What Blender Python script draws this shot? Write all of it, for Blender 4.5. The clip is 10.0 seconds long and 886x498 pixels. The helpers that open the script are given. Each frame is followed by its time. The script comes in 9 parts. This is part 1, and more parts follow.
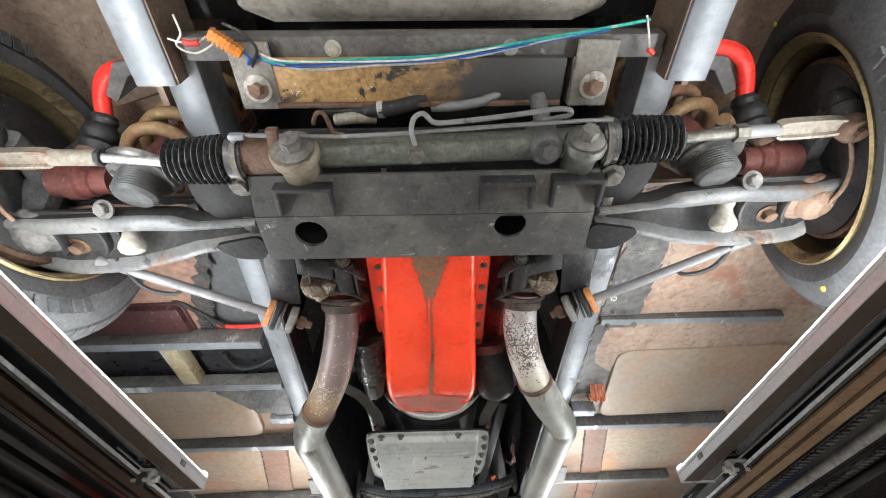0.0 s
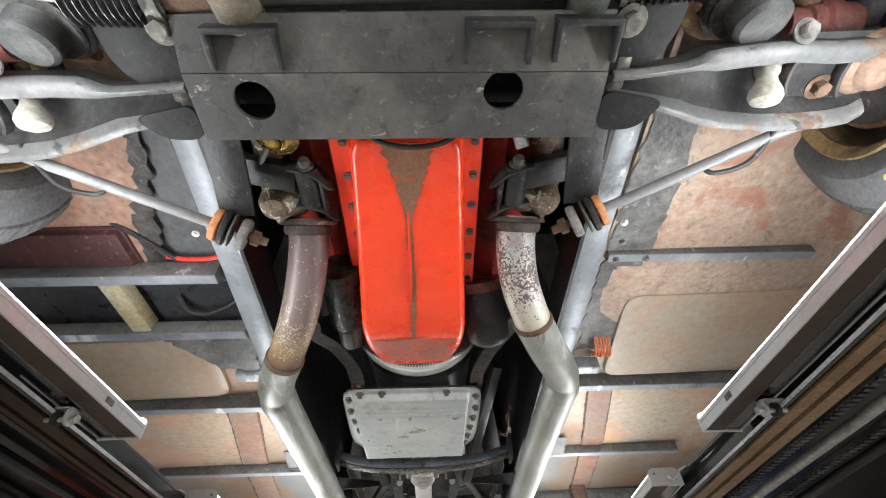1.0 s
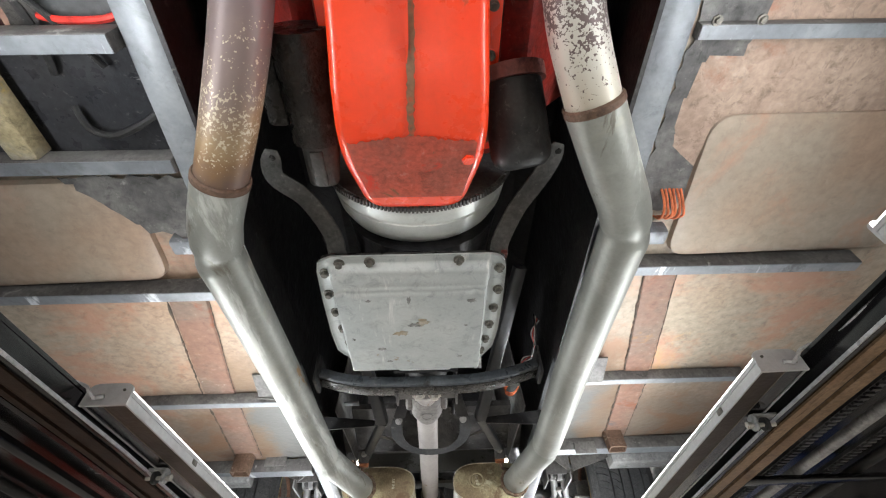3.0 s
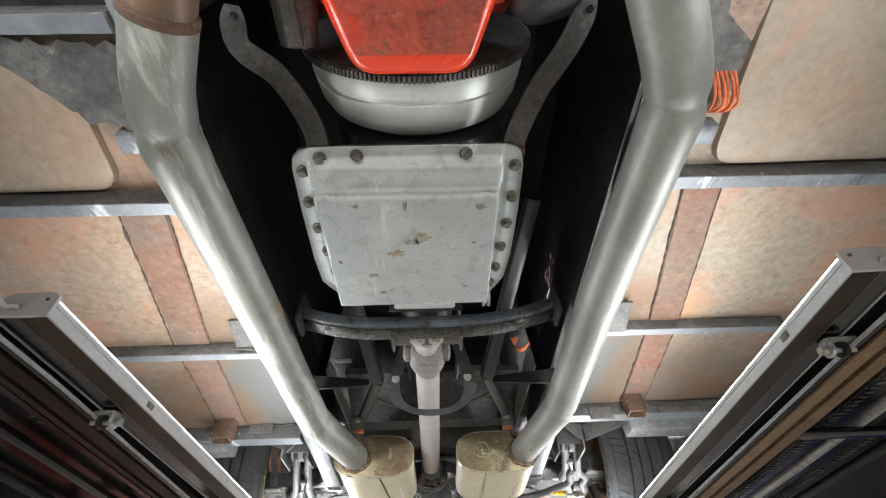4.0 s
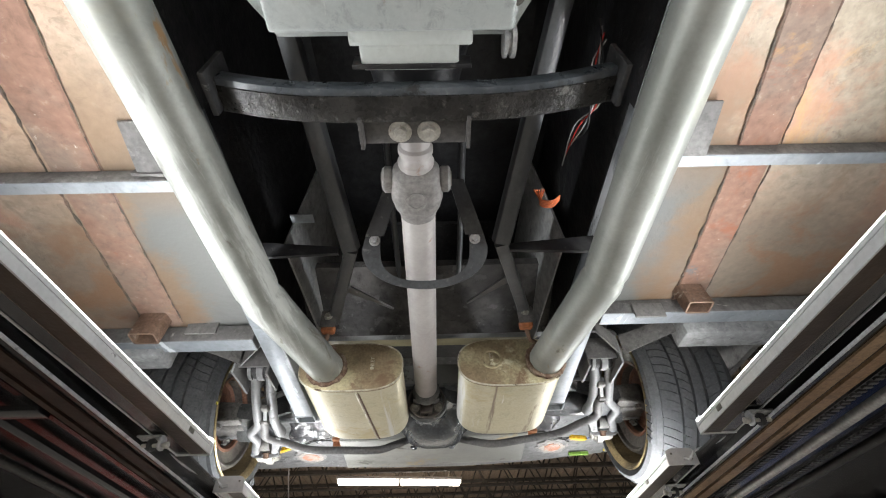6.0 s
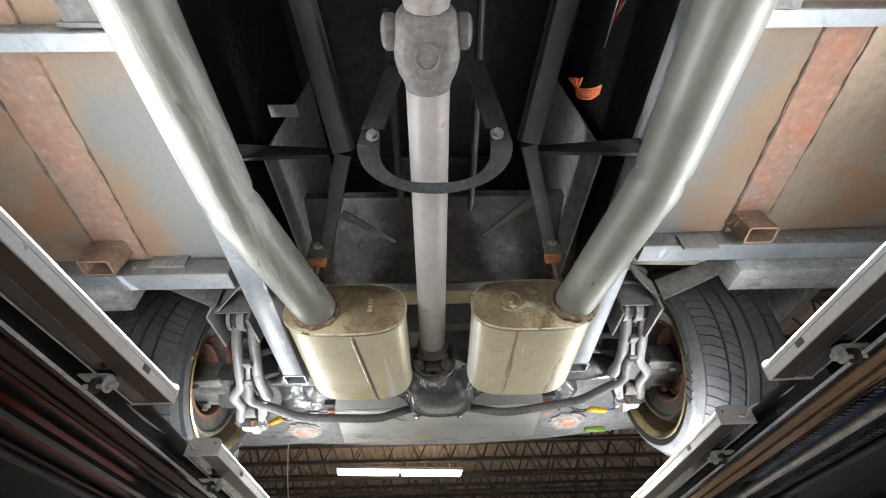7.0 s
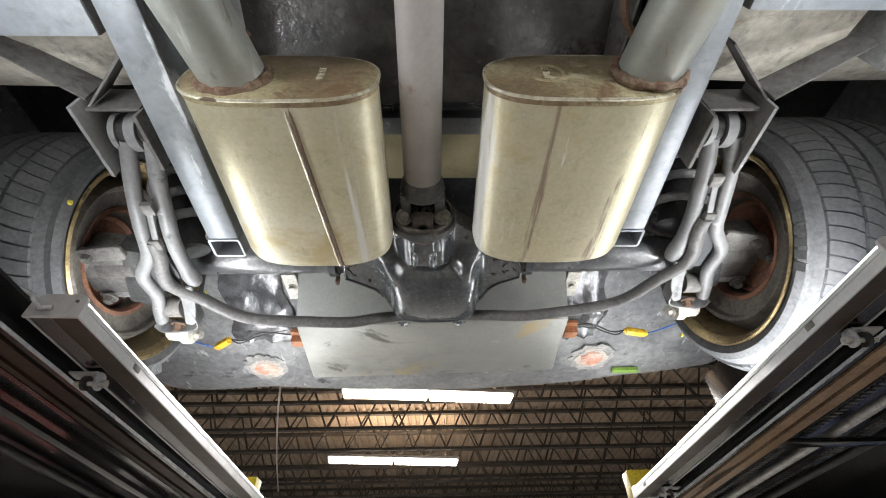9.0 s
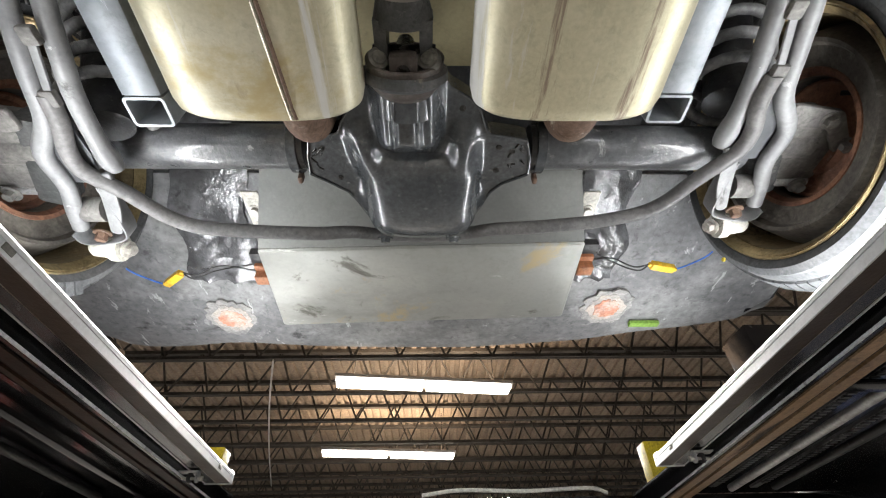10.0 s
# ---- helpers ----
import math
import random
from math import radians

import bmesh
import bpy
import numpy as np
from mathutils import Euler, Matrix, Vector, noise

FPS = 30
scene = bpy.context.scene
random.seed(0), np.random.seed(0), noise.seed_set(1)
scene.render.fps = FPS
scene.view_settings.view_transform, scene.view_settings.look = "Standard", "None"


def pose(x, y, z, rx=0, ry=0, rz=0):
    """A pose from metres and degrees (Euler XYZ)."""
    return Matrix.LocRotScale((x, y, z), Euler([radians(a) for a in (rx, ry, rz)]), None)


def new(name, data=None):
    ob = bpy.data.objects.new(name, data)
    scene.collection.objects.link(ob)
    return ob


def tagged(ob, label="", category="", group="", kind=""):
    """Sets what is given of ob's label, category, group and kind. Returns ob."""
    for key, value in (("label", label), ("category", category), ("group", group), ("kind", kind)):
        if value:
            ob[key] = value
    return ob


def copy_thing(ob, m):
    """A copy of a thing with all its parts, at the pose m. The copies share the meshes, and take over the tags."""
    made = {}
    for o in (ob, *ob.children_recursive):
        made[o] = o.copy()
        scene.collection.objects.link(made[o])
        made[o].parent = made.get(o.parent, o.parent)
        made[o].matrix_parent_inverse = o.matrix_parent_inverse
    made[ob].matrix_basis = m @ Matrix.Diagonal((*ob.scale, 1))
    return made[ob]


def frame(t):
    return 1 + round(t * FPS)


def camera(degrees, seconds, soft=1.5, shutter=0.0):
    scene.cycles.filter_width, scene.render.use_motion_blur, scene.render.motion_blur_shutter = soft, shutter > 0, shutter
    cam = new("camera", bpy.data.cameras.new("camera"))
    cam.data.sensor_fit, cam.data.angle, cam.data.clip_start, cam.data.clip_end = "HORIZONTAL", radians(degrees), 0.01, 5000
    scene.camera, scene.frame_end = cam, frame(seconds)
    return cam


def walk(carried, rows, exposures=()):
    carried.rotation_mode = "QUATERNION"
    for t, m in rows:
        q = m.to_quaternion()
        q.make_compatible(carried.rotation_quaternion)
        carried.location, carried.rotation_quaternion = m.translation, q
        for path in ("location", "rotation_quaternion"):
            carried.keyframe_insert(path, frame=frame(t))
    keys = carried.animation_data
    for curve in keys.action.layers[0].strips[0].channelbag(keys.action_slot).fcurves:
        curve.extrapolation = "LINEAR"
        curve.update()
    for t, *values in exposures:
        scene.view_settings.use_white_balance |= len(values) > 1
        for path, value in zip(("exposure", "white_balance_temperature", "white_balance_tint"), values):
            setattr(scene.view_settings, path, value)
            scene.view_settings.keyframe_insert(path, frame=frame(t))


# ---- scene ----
cam = camera(91.6, 10.0, soft=1.1)
METRES, EYE, TILT, LEAN, TURN = 2.241, 1.25, 48.0, 1.5, 0.0
ROWS = [
    (0.0, 0.0, 0.0, 0.0, 0.0, 0.0, 0.0),
    (0.5, 0.0094, 0.0296, -0.0305, -0.35, -0.04, -0.08),
    (1.0, 0.0111, 0.0576, -0.0689, -0.41, -0.2, -0.11),
    (1.5, 0.0056, 0.0897, -0.1046, -0.13, -0.38, -0.02),
    (2.0, -0.0039, 0.1235, -0.1404, 0.21, -0.52, 0.16),
    (3.5, 0.0097, 0.2156, -0.2439, -0.08, -1.21, 0.23),
    (4.0, 0.0039, 0.2456, -0.2781, 0.04, -1.58, 0.24),
    (4.5, -0.0083, 0.2851, -0.3175, 0.29, -2.0, 0.29),
    (5.0, -0.0037, 0.3119, -0.3533, 0.21, -2.43, 0.26),
    (5.5, 0.0083, 0.3481, -0.3918, -0.0, -2.88, 0.18),
    (7.0, -0.0041, 0.4473, -0.4973, 0.13, -3.96, -0.08),
    (7.5, 0.0055, 0.4798, -0.5369, -0.22, -4.12, -0.26),
    (8.0, 0.0083, 0.5101, -0.57, -0.42, -4.17, -0.43),
    (8.5, 0.0038, 0.5462, -0.6109, -0.29, -4.25, -0.56),
    (9.0, -0.0019, 0.5826, -0.6534, -0.14, -4.26, -0.68),
    (9.5, 0.0035, 0.6186, -0.6983, -0.28, -4.29, -0.82),
    (10.0, 0.0058, 0.6565, -0.7403, -0.36, -4.39, -1.01),
]
walk(cam, [(t, pose(0, 0, EYE, TILT, LEAN, TURN) @ pose(METRES * x, METRES * y, METRES * z, 90 + pitch, roll, yaw)) for t, x, y, z, yaw, pitch, roll in ROWS])

# ---- world and lights ----
world = bpy.data.worlds.new("workshop_air")
scene.world = world
world.use_nodes = True
world.node_tree.nodes["Background"].inputs[0].default_value = (0.9, 0.88, 0.85, 1)
world.node_tree.nodes["Background"].inputs[1].default_value = 0.02
scene.view_settings.exposure = 0.0

# The light bars on the inner sides of the lift's runways: (side, x at start, x at end, y start, y end)
BARS = [
    # this front pair is unseen, added to brighten the nose
    (-1, 0.500, 0.490, -1.28, -0.33), (1, 0.520, 0.510, -1.28, -0.33),
    (-1, 0.482, 0.457, -0.08, 0.905), (-1, 0.453, 0.447, 1.240, 2.185), (-1, 0.464, 0.506, 2.43, 3.45),
    (1, 0.506, 0.494, -0.08, 0.938), (1, 0.489, 0.530, 1.195, 2.150), (1, 0.533, 0.573, 2.33, 3.36),
]
BAR_Z = 1.572
BAR_WATTS = 3.7


def area_lamp(name, m, length, width, watts, colour, spread=180):
    lamp = bpy.data.lights.new(name, "AREA")
    lamp.shape, lamp.size, lamp.size_y = "RECTANGLE", width, length
    lamp.energy, lamp.color, lamp.spread = watts, colour, radians(spread)
    ob = new(name, lamp)
    ob.matrix_world = m
    return ob


for side, xa, xb, ya, yb in BARS:
    mid = Vector((side * ((xa + xb) / 2 + 0.026), (ya + yb) / 2, BAR_Z + 0.036))
    yaw = math.atan2(-side * (xb - xa), yb - ya)
    m = Matrix.Translation(mid) @ Matrix.Rotation(yaw, 4, "Z") @ Matrix.Rotation(side * radians(-55), 4, "Y") @ Matrix.Rotation(math.pi, 4, "X")
    # the added front pair is stronger left, weaker right, to even the arches
    watts = BAR_WATTS * (1.0 if ya > -1 else 1.45 if side < 0 else 0.85)
    area_lamp("bar_light", m, yb - ya - 0.04, 0.012, watts, (0.95, 0.98, 1.0))
    m = Matrix.Translation(mid + Vector((side * 0.016, 0, 0))) @ Matrix.Rotation(yaw, 4, "Z") @ Matrix.Rotation(side * radians(38), 4, "Y") @ Matrix.Rotation(math.pi, 4, "X")
    area_lamp("bar_light_outer", m, yb - ya - 0.04, 0.012, watts * 0.85, (0.95, 0.98, 1.0))

# ---- mesh helpers ----
I4 = Matrix.Identity(4)


def thing(name, at, label, category, group="", kind=""):
    ob = new(name)
    ob.empty_display_size = 0.05
    ob.location = at
    return tagged(ob, label, category, group, kind)


def offset_of(ob):
    p = Vector((0, 0, 0))
    while ob:
        p += ob.location
        ob = ob.parent
    return p


def finish(name, bm, material, sharp=38):
    me = bpy.data.meshes.new(name)
    for f in bm.faces:
        f.smooth = True
    bm.normal_update()
    bm.to_mesh(me)
    bm.free()
    me.set_sharp_from_angle(angle=radians(sharp))
    for one in (material if isinstance(material, (list, tuple)) else [material]):
        me.materials.append(one)
    return me


def part(name, bm, material, parent, label="", sharp=38):
    """One mesh under a thing or a part; the bmesh is in world metres."""
    base = offset_of(parent)
    bmesh.ops.translate(bm, verts=bm.verts, vec=-base)
    ob = new(name, finish(name, bm, material, sharp))
    ob.parent = parent
    return tagged(ob, label)


def single(name, bm, material, label, category, group="", kind="", sharp=38):
    """A thing that is one mesh; its origin is put at the middle of its base."""
    cs = np.array([v.co[:] for v in bm.verts])
    lo, hi = cs.min(0), cs.max(0)
    at = Vector(((lo[0] + hi[0]) / 2, (lo[1] + hi[1]) / 2, lo[2]))
    bmesh.ops.translate(bm, verts=bm.verts, vec=-at)
    ob = new(name, finish(name, bm, material, sharp))
    ob.location = at
    return tagged(ob, label, category, group, kind)


def box(bm, lo, hi, bev=0.0, m=I4):
    lo, hi = Vector(lo), Vector(hi)
    mid, size = (lo + hi) / 2, hi - lo
    r = bmesh.ops.create_cube(bm, size=1.0, matrix=m @ Matrix.Translation(mid) @ Matrix.Diagonal((*size, 1)))
    if bev > 0:
        es = {e for v in r["verts"] for e in v.link_edges}
        bmesh.ops.bevel(bm, geom=list(es), offset=bev, segments=2, affect="EDGES", profile=0.5)
    return bm


def axes_to(d):
    return Vector(d).to_track_quat("Z", "Y").to_matrix().to_4x4()


def rod(bm, a, b, r, seg=14, r2=None):
    a, b = Vector(a), Vector(b)
    m = Matrix.Translation((a + b) / 2) @ axes_to(b - a)
    bmesh.ops.create_cone(bm, cap_ends=True, segments=seg, radius1=r, radius2=r if r2 is None else r2, depth=(b - a).length, matrix=m)
    return bm


def glide(pts, n=6):
    """A Catmull-Rom curve through the points."""
    p = [Vector(q) for q in pts]
    p = [2 * p[0] - p[1]] + p + [2 * p[-1] - p[-2]]
    out = []
    for i in range(1, len(p) - 2):
        for k in range(n):
            t = k / n
            out.append(0.5 * (2 * p[i] + (p[i + 1] - p[i - 1]) * t + (2 * p[i - 1] - 5 * p[i] + 4 * p[i + 1] - p[i + 2]) * t * t
                              + (3 * p[i] - p[i - 1] - 3 * p[i + 1] + p[i + 2]) * t ** 3))
    return out + [p[-2]]


def frames_along(p):
    d = [(p[min(i + 1, len(p) - 1)] - p[max(i - 1, 0)]).normalized() for i in range(len(p))]
    up = Vector((0, 0, 1)) if abs(d[0].z) < 0.9 else Vector((0, 1, 0))
    u = (up - d[0] * up.dot(d[0])).normalized()
    out = []
    for di in d:
        u = (u - di * u.dot(di)).normalized()
        out.append((u, di.cross(u)))
    return out


def sweep(bm, pts, ring, caps=True, scale=None):
    """Sweeps a closed 2D ring (side, up) along points."""
    p = [Vector(q) for q in pts]
    rows = []
    for i, (c, (u, s)) in enumerate(zip(p, frames_along(p))):
        k = 1 if scale is None else scale[i]
        rows.append([bm.verts.new(c + s * (a * k) + u * (b * k)) for a, b in ring])
    n = len(ring)
    for ra, rb in zip(rows, rows[1:]):
        for j in range(n):
            bm.faces.new((ra[j], ra[(j + 1) % n], rb[(j + 1) % n], rb[j]))
    if caps:
        bm.faces.new(rows[0][::-1])
        bm.faces.new(rows[-1])
    return bm


def circle(r, n=14):
    return [(r * math.cos(2 * math.pi * k / n), r * math.sin(2 * math.pi * k / n)) for k in range(n)]


def tube(bm, pts, r, n=14, smooth=6, caps=True, scale=None):
    q = glide(pts, smooth) if smooth else [Vector(v) for v in pts]
    return sweep(bm, q, circle(r, n), caps, scale)


def rect(w, h, c=0.0):
    if c <= 0:
        return [(-w / 2, -h / 2), (w / 2, -h / 2), (w / 2, h / 2), (-w / 2, h / 2)]
    a, b = w / 2, h / 2
    out = []
    for sx, sy, a0 in ((1, -1, -90), (1, 1, 0), (-1, 1, 90), (-1, -1, 180)):
        for k in range(3):
            t = radians(a0 + 45 * k)
            out.append((sx * (a - c) + c * math.cos(t), sy * (b - c) + c * math.sin(t)))
    return out


def bar(bm, pts, w, h, c=0.004):
    return sweep(bm, pts, rect(w, h, c))


def lathe(bm, profile, m, n=32, closed=False):
    """Turns (radius, height) points about the z axis of m."""
    rings = []
    for r, z in profile:
        if r < 1e-6:
            rings.append([bm.verts.new(m @ Vector((0, 0, z)))])
        else:
            rings.append([bm.verts.new(m @ Vector((r * math.cos(2 * math.pi * k / n), r * math.sin(2 * math.pi * k / n), z))) for k in range(n)])
    pairs = list(zip(rings, rings[1:]))
    if closed:
        pairs.append((rings[-1], rings[0]))
    for a, b in pairs:
        for k in range(n):
            j = (k + 1) % n
            if len(a) == 1 and len(b) == 1:
                continue
            if len(a) == 1:
                bm.faces.new((a[0], b[j], b[k]))
            elif len(b) == 1:
                bm.faces.new((a[k], a[j], b[0]))
            else:
                bm.faces.new((a[k], a[j], b[j], b[k]))
    bmesh.ops.recalc_face_normals(bm, faces=bm.faces)
    return bm


def prism(bm, poly, lo, hi, m=I4, bev=0.0):
    """Extrudes a 2D polygon from height lo to hi under m."""
    a = [bm.verts.new(m @ Vector((x, y, lo))) for x, y in poly]
    b = [bm.verts.new(m @ Vector((x, y, hi))) for x, y in poly]
    n = len(poly)
    fs = [bm.faces.new(a[::-1]), bm.faces.new(b)]
    for k in range(n):
        fs.append(bm.faces.new((a[k], a[(k + 1) % n], b[(k + 1) % n], b[k])))
    bmesh.ops.recalc_face_normals(bm, faces=fs)
    if bev > 0:
        es = {e for f in fs for e in f.edges}
        bmesh.ops.bevel(bm, geom=list(es), offset=bev, segments=2, affect="EDGES", profile=0.5)
    return bm


def rounded(poly, r, n=4):
    """Rounds the corners of a 2D polygon."""
    out = []
    k = len(poly)
    for i in range(k):
        p, q, s = Vector(poly[i - 1]), Vector(poly[i]), Vector(poly[(i + 1) % k])
        d1, d2 = (p - q), (s - q)
        rr = min(r, d1.length * 0.45, d2.length * 0.45)
        a, b = q + d1.normalized() * rr, q + d2.normalized() * rr
        for j in range(n + 1):
            t = j / n
            out.append(tuple(a * (1 - t) ** 2 + q * 2 * t * (1 - t) + b * t * t))
    return out


def loft(bm, rings, caps=True):
    """Skins rings of equal length."""
    rows = [[bm.verts.new(Vector(v)) for v in ring] for ring in rings]
    n = len(rows[0])
    for a, b in zip(rows, rows[1:]):
        for k in range(n):
            bm.faces.new((a[k], a[(k + 1) % n], b[(k + 1) % n], b[k]))
    if caps:
        bm.faces.new(rows[0][::-1])
        bm.faces.new(rows[-1])
    bmesh.ops.recalc_face_normals(bm, faces=bm.faces)
    return bm


def bolt(bm, at, axis=(0, 0, -1), r=0.008, washer=True, h=None):
    """A hexagon head on a washer, pointing along axis."""
    at, axis = Vector(at), Vector(axis).normalized()
    h = h or r * 0.9
    if washer:
        rod(bm, at - axis * 0.001, at + axis * 0.002, r * 1.55, 18)
    rod(bm, at, at + axis * h, r, 6)
    rod(bm, at + axis * h, at + axis * (h + r * 0.12), r * 0.82, 12)
    return bm


def coil(bm, a, b, radius, turns, wire, per=18):
    """A coil spring from a to b."""
    a, b = Vector(a), Vector(b)
    m = axes_to(b - a)
    u, v, w = m.col[0].to_3d(), m.col[1].to_3d(), b - a
    pts = []
    for k in range(int(turns * per) + 1):
        t = k / (turns * per)
        ang = 2 * math.pi * turns * t
        pts.append(a + w * t + (u * math.cos(ang) + v * math.sin(ang)) * radius)
    return sweep(bm, pts, circle(wire, 10))


def holed_plate(bm, x0, x1, y0, y1, z0, z1, holes, n=32):
    """A plate from x0 to x1 with round holes (x, y, r) in a row along x, open through its thickness."""
    xs = [x0] + [(a[0] + b[0]) / 2 for a, b in zip(holes, holes[1:])] + [x1]
    for (hx, hy, r), xa, xb in zip(holes, xs, xs[1:]):
        inner, outer = [], []
        for k in range(n):
            c, s = math.cos(2 * math.pi * k / n), math.sin(2 * math.pi * k / n)
            inner.append((hx + r * c, hy + r * s))
            t = min(((xb - hx) / c if c > 0 else (xa - hx) / c) if abs(c) > 1e-9 else 9, ((y1 - hy) / s if s > 0 else (y0 - hy) / s) if abs(s) > 1e-9 else 9)
            outer.append((hx + t * c, hy + t * s))
        for cx, cy in ((xa, y0), (xa, y1), (xb, y0), (xb, y1)):
            k = min(range(n), key=lambda i: (outer[i][0] - cx) ** 2 + (outer[i][1] - cy) ** 2)
            outer[k] = (cx, cy)
        rows = [[bm.verts.new((x, y, z)) for x, y in ring] for ring, z in ((outer, z0), (inner, z0), (inner, z1), (outer, z1))]
        for a, b in zip(rows, rows[1:] + rows[:1]):
            for k in range(n):
                bm.faces.new((a[k], a[(k + 1) % n], b[(k + 1) % n], b[k]))
    bmesh.ops.remove_doubles(bm, verts=bm.verts, dist=1e-5)
    bmesh.ops.recalc_face_normals(bm, faces=bm.faces)
    return bm


# ---- materials ----
def surface(name, base, second, scale=6.0, mix=(0.42, 0.62), rough=0.5, rough_var=0.15, metal=0.0, spots=None, streaks=None, bump=0.25, grain=140.0,
            spots_rough=0.85, detail_dark=0.30, coat=0.0, spec=0.28, grime=0.40, dust=0.15, wash=None, tide=None, fade=None, rear_spots=None):
    """A worn surface: two colours mixed by broad noise, fine grain, and patches or streaks (colour, scale, threshold, softness) such as rust or dirt."""
    mat = bpy.data.materials.new(name)
    mat.use_nodes = True
    nt = mat.node_tree
    n, l = nt.nodes, nt.links
    bsdf = n["Principled BSDF"]
    co = n.new("ShaderNodeTexCoord").outputs["Object"]
    info = n.new("ShaderNodeObjectInfo")
    shift = n.new("ShaderNodeVectorMath")
    shift.operation = "SCALE"
    shift.inputs[3].default_value = 7.0
    comb = n.new("ShaderNodeCombineXYZ")
    for k in range(3):
        l.new(info.outputs["Random"], comb.inputs[k])
    l.new(comb.outputs[0], shift.inputs[0])
    add = n.new("ShaderNodeVectorMath")
    l.new(co, add.inputs[0])
    l.new(shift.outputs[0], add.inputs[1])
    vec = add.outputs[0]

    def noise_tex(sc, det=5.0, rough_=0.6, stretch=None, dist=0.0):
        t = n.new("ShaderNodeTexNoise")
        t.inputs["Scale"].default_value, t.inputs["Detail"].default_value, t.inputs["Roughness"].default_value = sc, det, rough_
        t.inputs["Distortion"].default_value = dist
        if stretch:
            mp = n.new("ShaderNodeMapping")
            mp.inputs["Scale"].default_value = stretch
            l.new(vec, mp.inputs[0])
            l.new(mp.outputs[0], t.inputs["Vector"])
        else:
            l.new(vec, t.inputs["Vector"])
        return t.outputs["Fac"]

    def ramp(fac, lo, hi):
        r = n.new("ShaderNodeMapRange")
        r.interpolation_type = "SMOOTHSTEP"
        r.inputs[1].default_value, r.inputs[2].default_value = lo, hi
        l.new(fac, r.inputs[0])
        return r.outputs[0]

    def blend(fac, a, b, mode="MIX"):
        m = n.new("ShaderNodeMix")
        m.data_type, m.blend_type = "RGBA", mode
        if isinstance(fac, float):
            m.inputs[0].default_value = fac
        else:
            l.new(fac, m.inputs[0])
        for k, v in ((6, a), (7, b)):
            if isinstance(v, tuple):
                m.inputs[k].default_value = (*v, 1)
            else:
                l.new(v, m.inputs[k])
        return m.outputs[2]

    broad = noise_tex(scale)
    fine = noise_tex(grain, 3.0)
    col = blend(ramp(broad, *mix), base, second)
    dark = n.new("ShaderNodeMapRange")
    dark.inputs[1].default_value, dark.inputs[2].default_value = 0.3, 0.7
    dark.inputs[3].default_value, dark.inputs[4].default_value = 1 - detail_dark, 1 + detail_dark * 0.4
    l.new(fine, dark.inputs[0])
    g = n.new("ShaderNodeCombineXYZ")
    for k in range(3):
        l.new(dark.outputs[0], g.inputs[k])
    col = blend(1.0, col, g.outputs[0], "MULTIPLY")
    if grime > 0:
        gm = n.new("ShaderNodeMapRange")
        gm.interpolation_type = "SMOOTHSTEP"
        gm.inputs[1].default_value, gm.inputs[2].default_value = 0.50, 0.68
        gm.inputs[3].default_value, gm.inputs[4].default_value = 1.0 + grime * 0.15, 1.0 - grime
        l.new(noise_tex(38.0, 9.0, 0.76, None, 0.6), gm.inputs[0])
        g2 = n.new("ShaderNodeCombineXYZ")
        for k in range(3):
            l.new(gm.outputs[0], g2.inputs[k])
        col = blend(1.0, col, g2.outputs[0], "MULTIPLY")
    if dust > 0:
        dm = n.new("ShaderNodeMath")
        dm.operation = "MULTIPLY"
        l.new(ramp(noise_tex(70.0, 7.0, 0.7, None, 0.3), 0.58, 0.70), dm.inputs[0])
        dm.inputs[1].default_value = dust
        col = blend(dm.outputs[0], col, (0.50, 0.475, 0.44))
    r = n.new("ShaderNodeMapRange")
    r.inputs[3].default_value, r.inputs[4].default_value = max(0.03, rough - rough_var), min(1, rough + rough_var)
    l.new(noise_tex(scale * 3.7), r.inputs[0])
    rgh = r.outputs[0]
    mtl = None
    for k, spot in enumerate(list(spots or []) + list(streaks or [])):
        colour, sc, th, soft = spot[:4]
        f = ramp(noise_tex(sc, 8.0, 0.68, spot[4] if len(spot) > 4 else None, 0.4), th, th + soft)
        col = blend(f, col, colour)
        mm = n.new("ShaderNodeMix")
        l.new(f, mm.inputs[0])
        l.new(rgh, mm.inputs[2])
        mm.inputs[3].default_value = spots_rough
        rgh = mm.outputs[0]
        if metal > 0:
            mk = n.new("ShaderNodeMix")
            l.new(f, mk.inputs[0])
            if mtl is None:
                mk.inputs[2].default_value = metal
            else:
                l.new(mtl, mk.inputs[2])
            mk.inputs[3].default_value = metal * 0.15
            mtl = mk.outputs[0]
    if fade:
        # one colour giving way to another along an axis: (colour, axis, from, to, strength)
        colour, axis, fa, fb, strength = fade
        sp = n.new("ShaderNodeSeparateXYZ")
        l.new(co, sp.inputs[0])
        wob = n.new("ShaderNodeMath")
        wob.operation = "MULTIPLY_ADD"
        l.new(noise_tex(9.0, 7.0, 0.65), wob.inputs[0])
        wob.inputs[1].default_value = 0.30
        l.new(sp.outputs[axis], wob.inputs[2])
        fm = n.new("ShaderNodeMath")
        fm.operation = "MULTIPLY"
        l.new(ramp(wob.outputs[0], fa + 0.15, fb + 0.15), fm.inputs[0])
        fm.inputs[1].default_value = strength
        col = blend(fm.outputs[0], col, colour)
    if rear_spots:
        # rust patches on the faded part alone
        rs = n.new("ShaderNodeMath")
        rs.operation = "MULTIPLY"
        l.new(fm.outputs[0], rs.inputs[0])
        l.new(ramp(noise_tex(rear_spots[1], 8.0, 0.68, None, 0.4), rear_spots[2], rear_spots[2] + rear_spots[3]), rs.inputs[1])
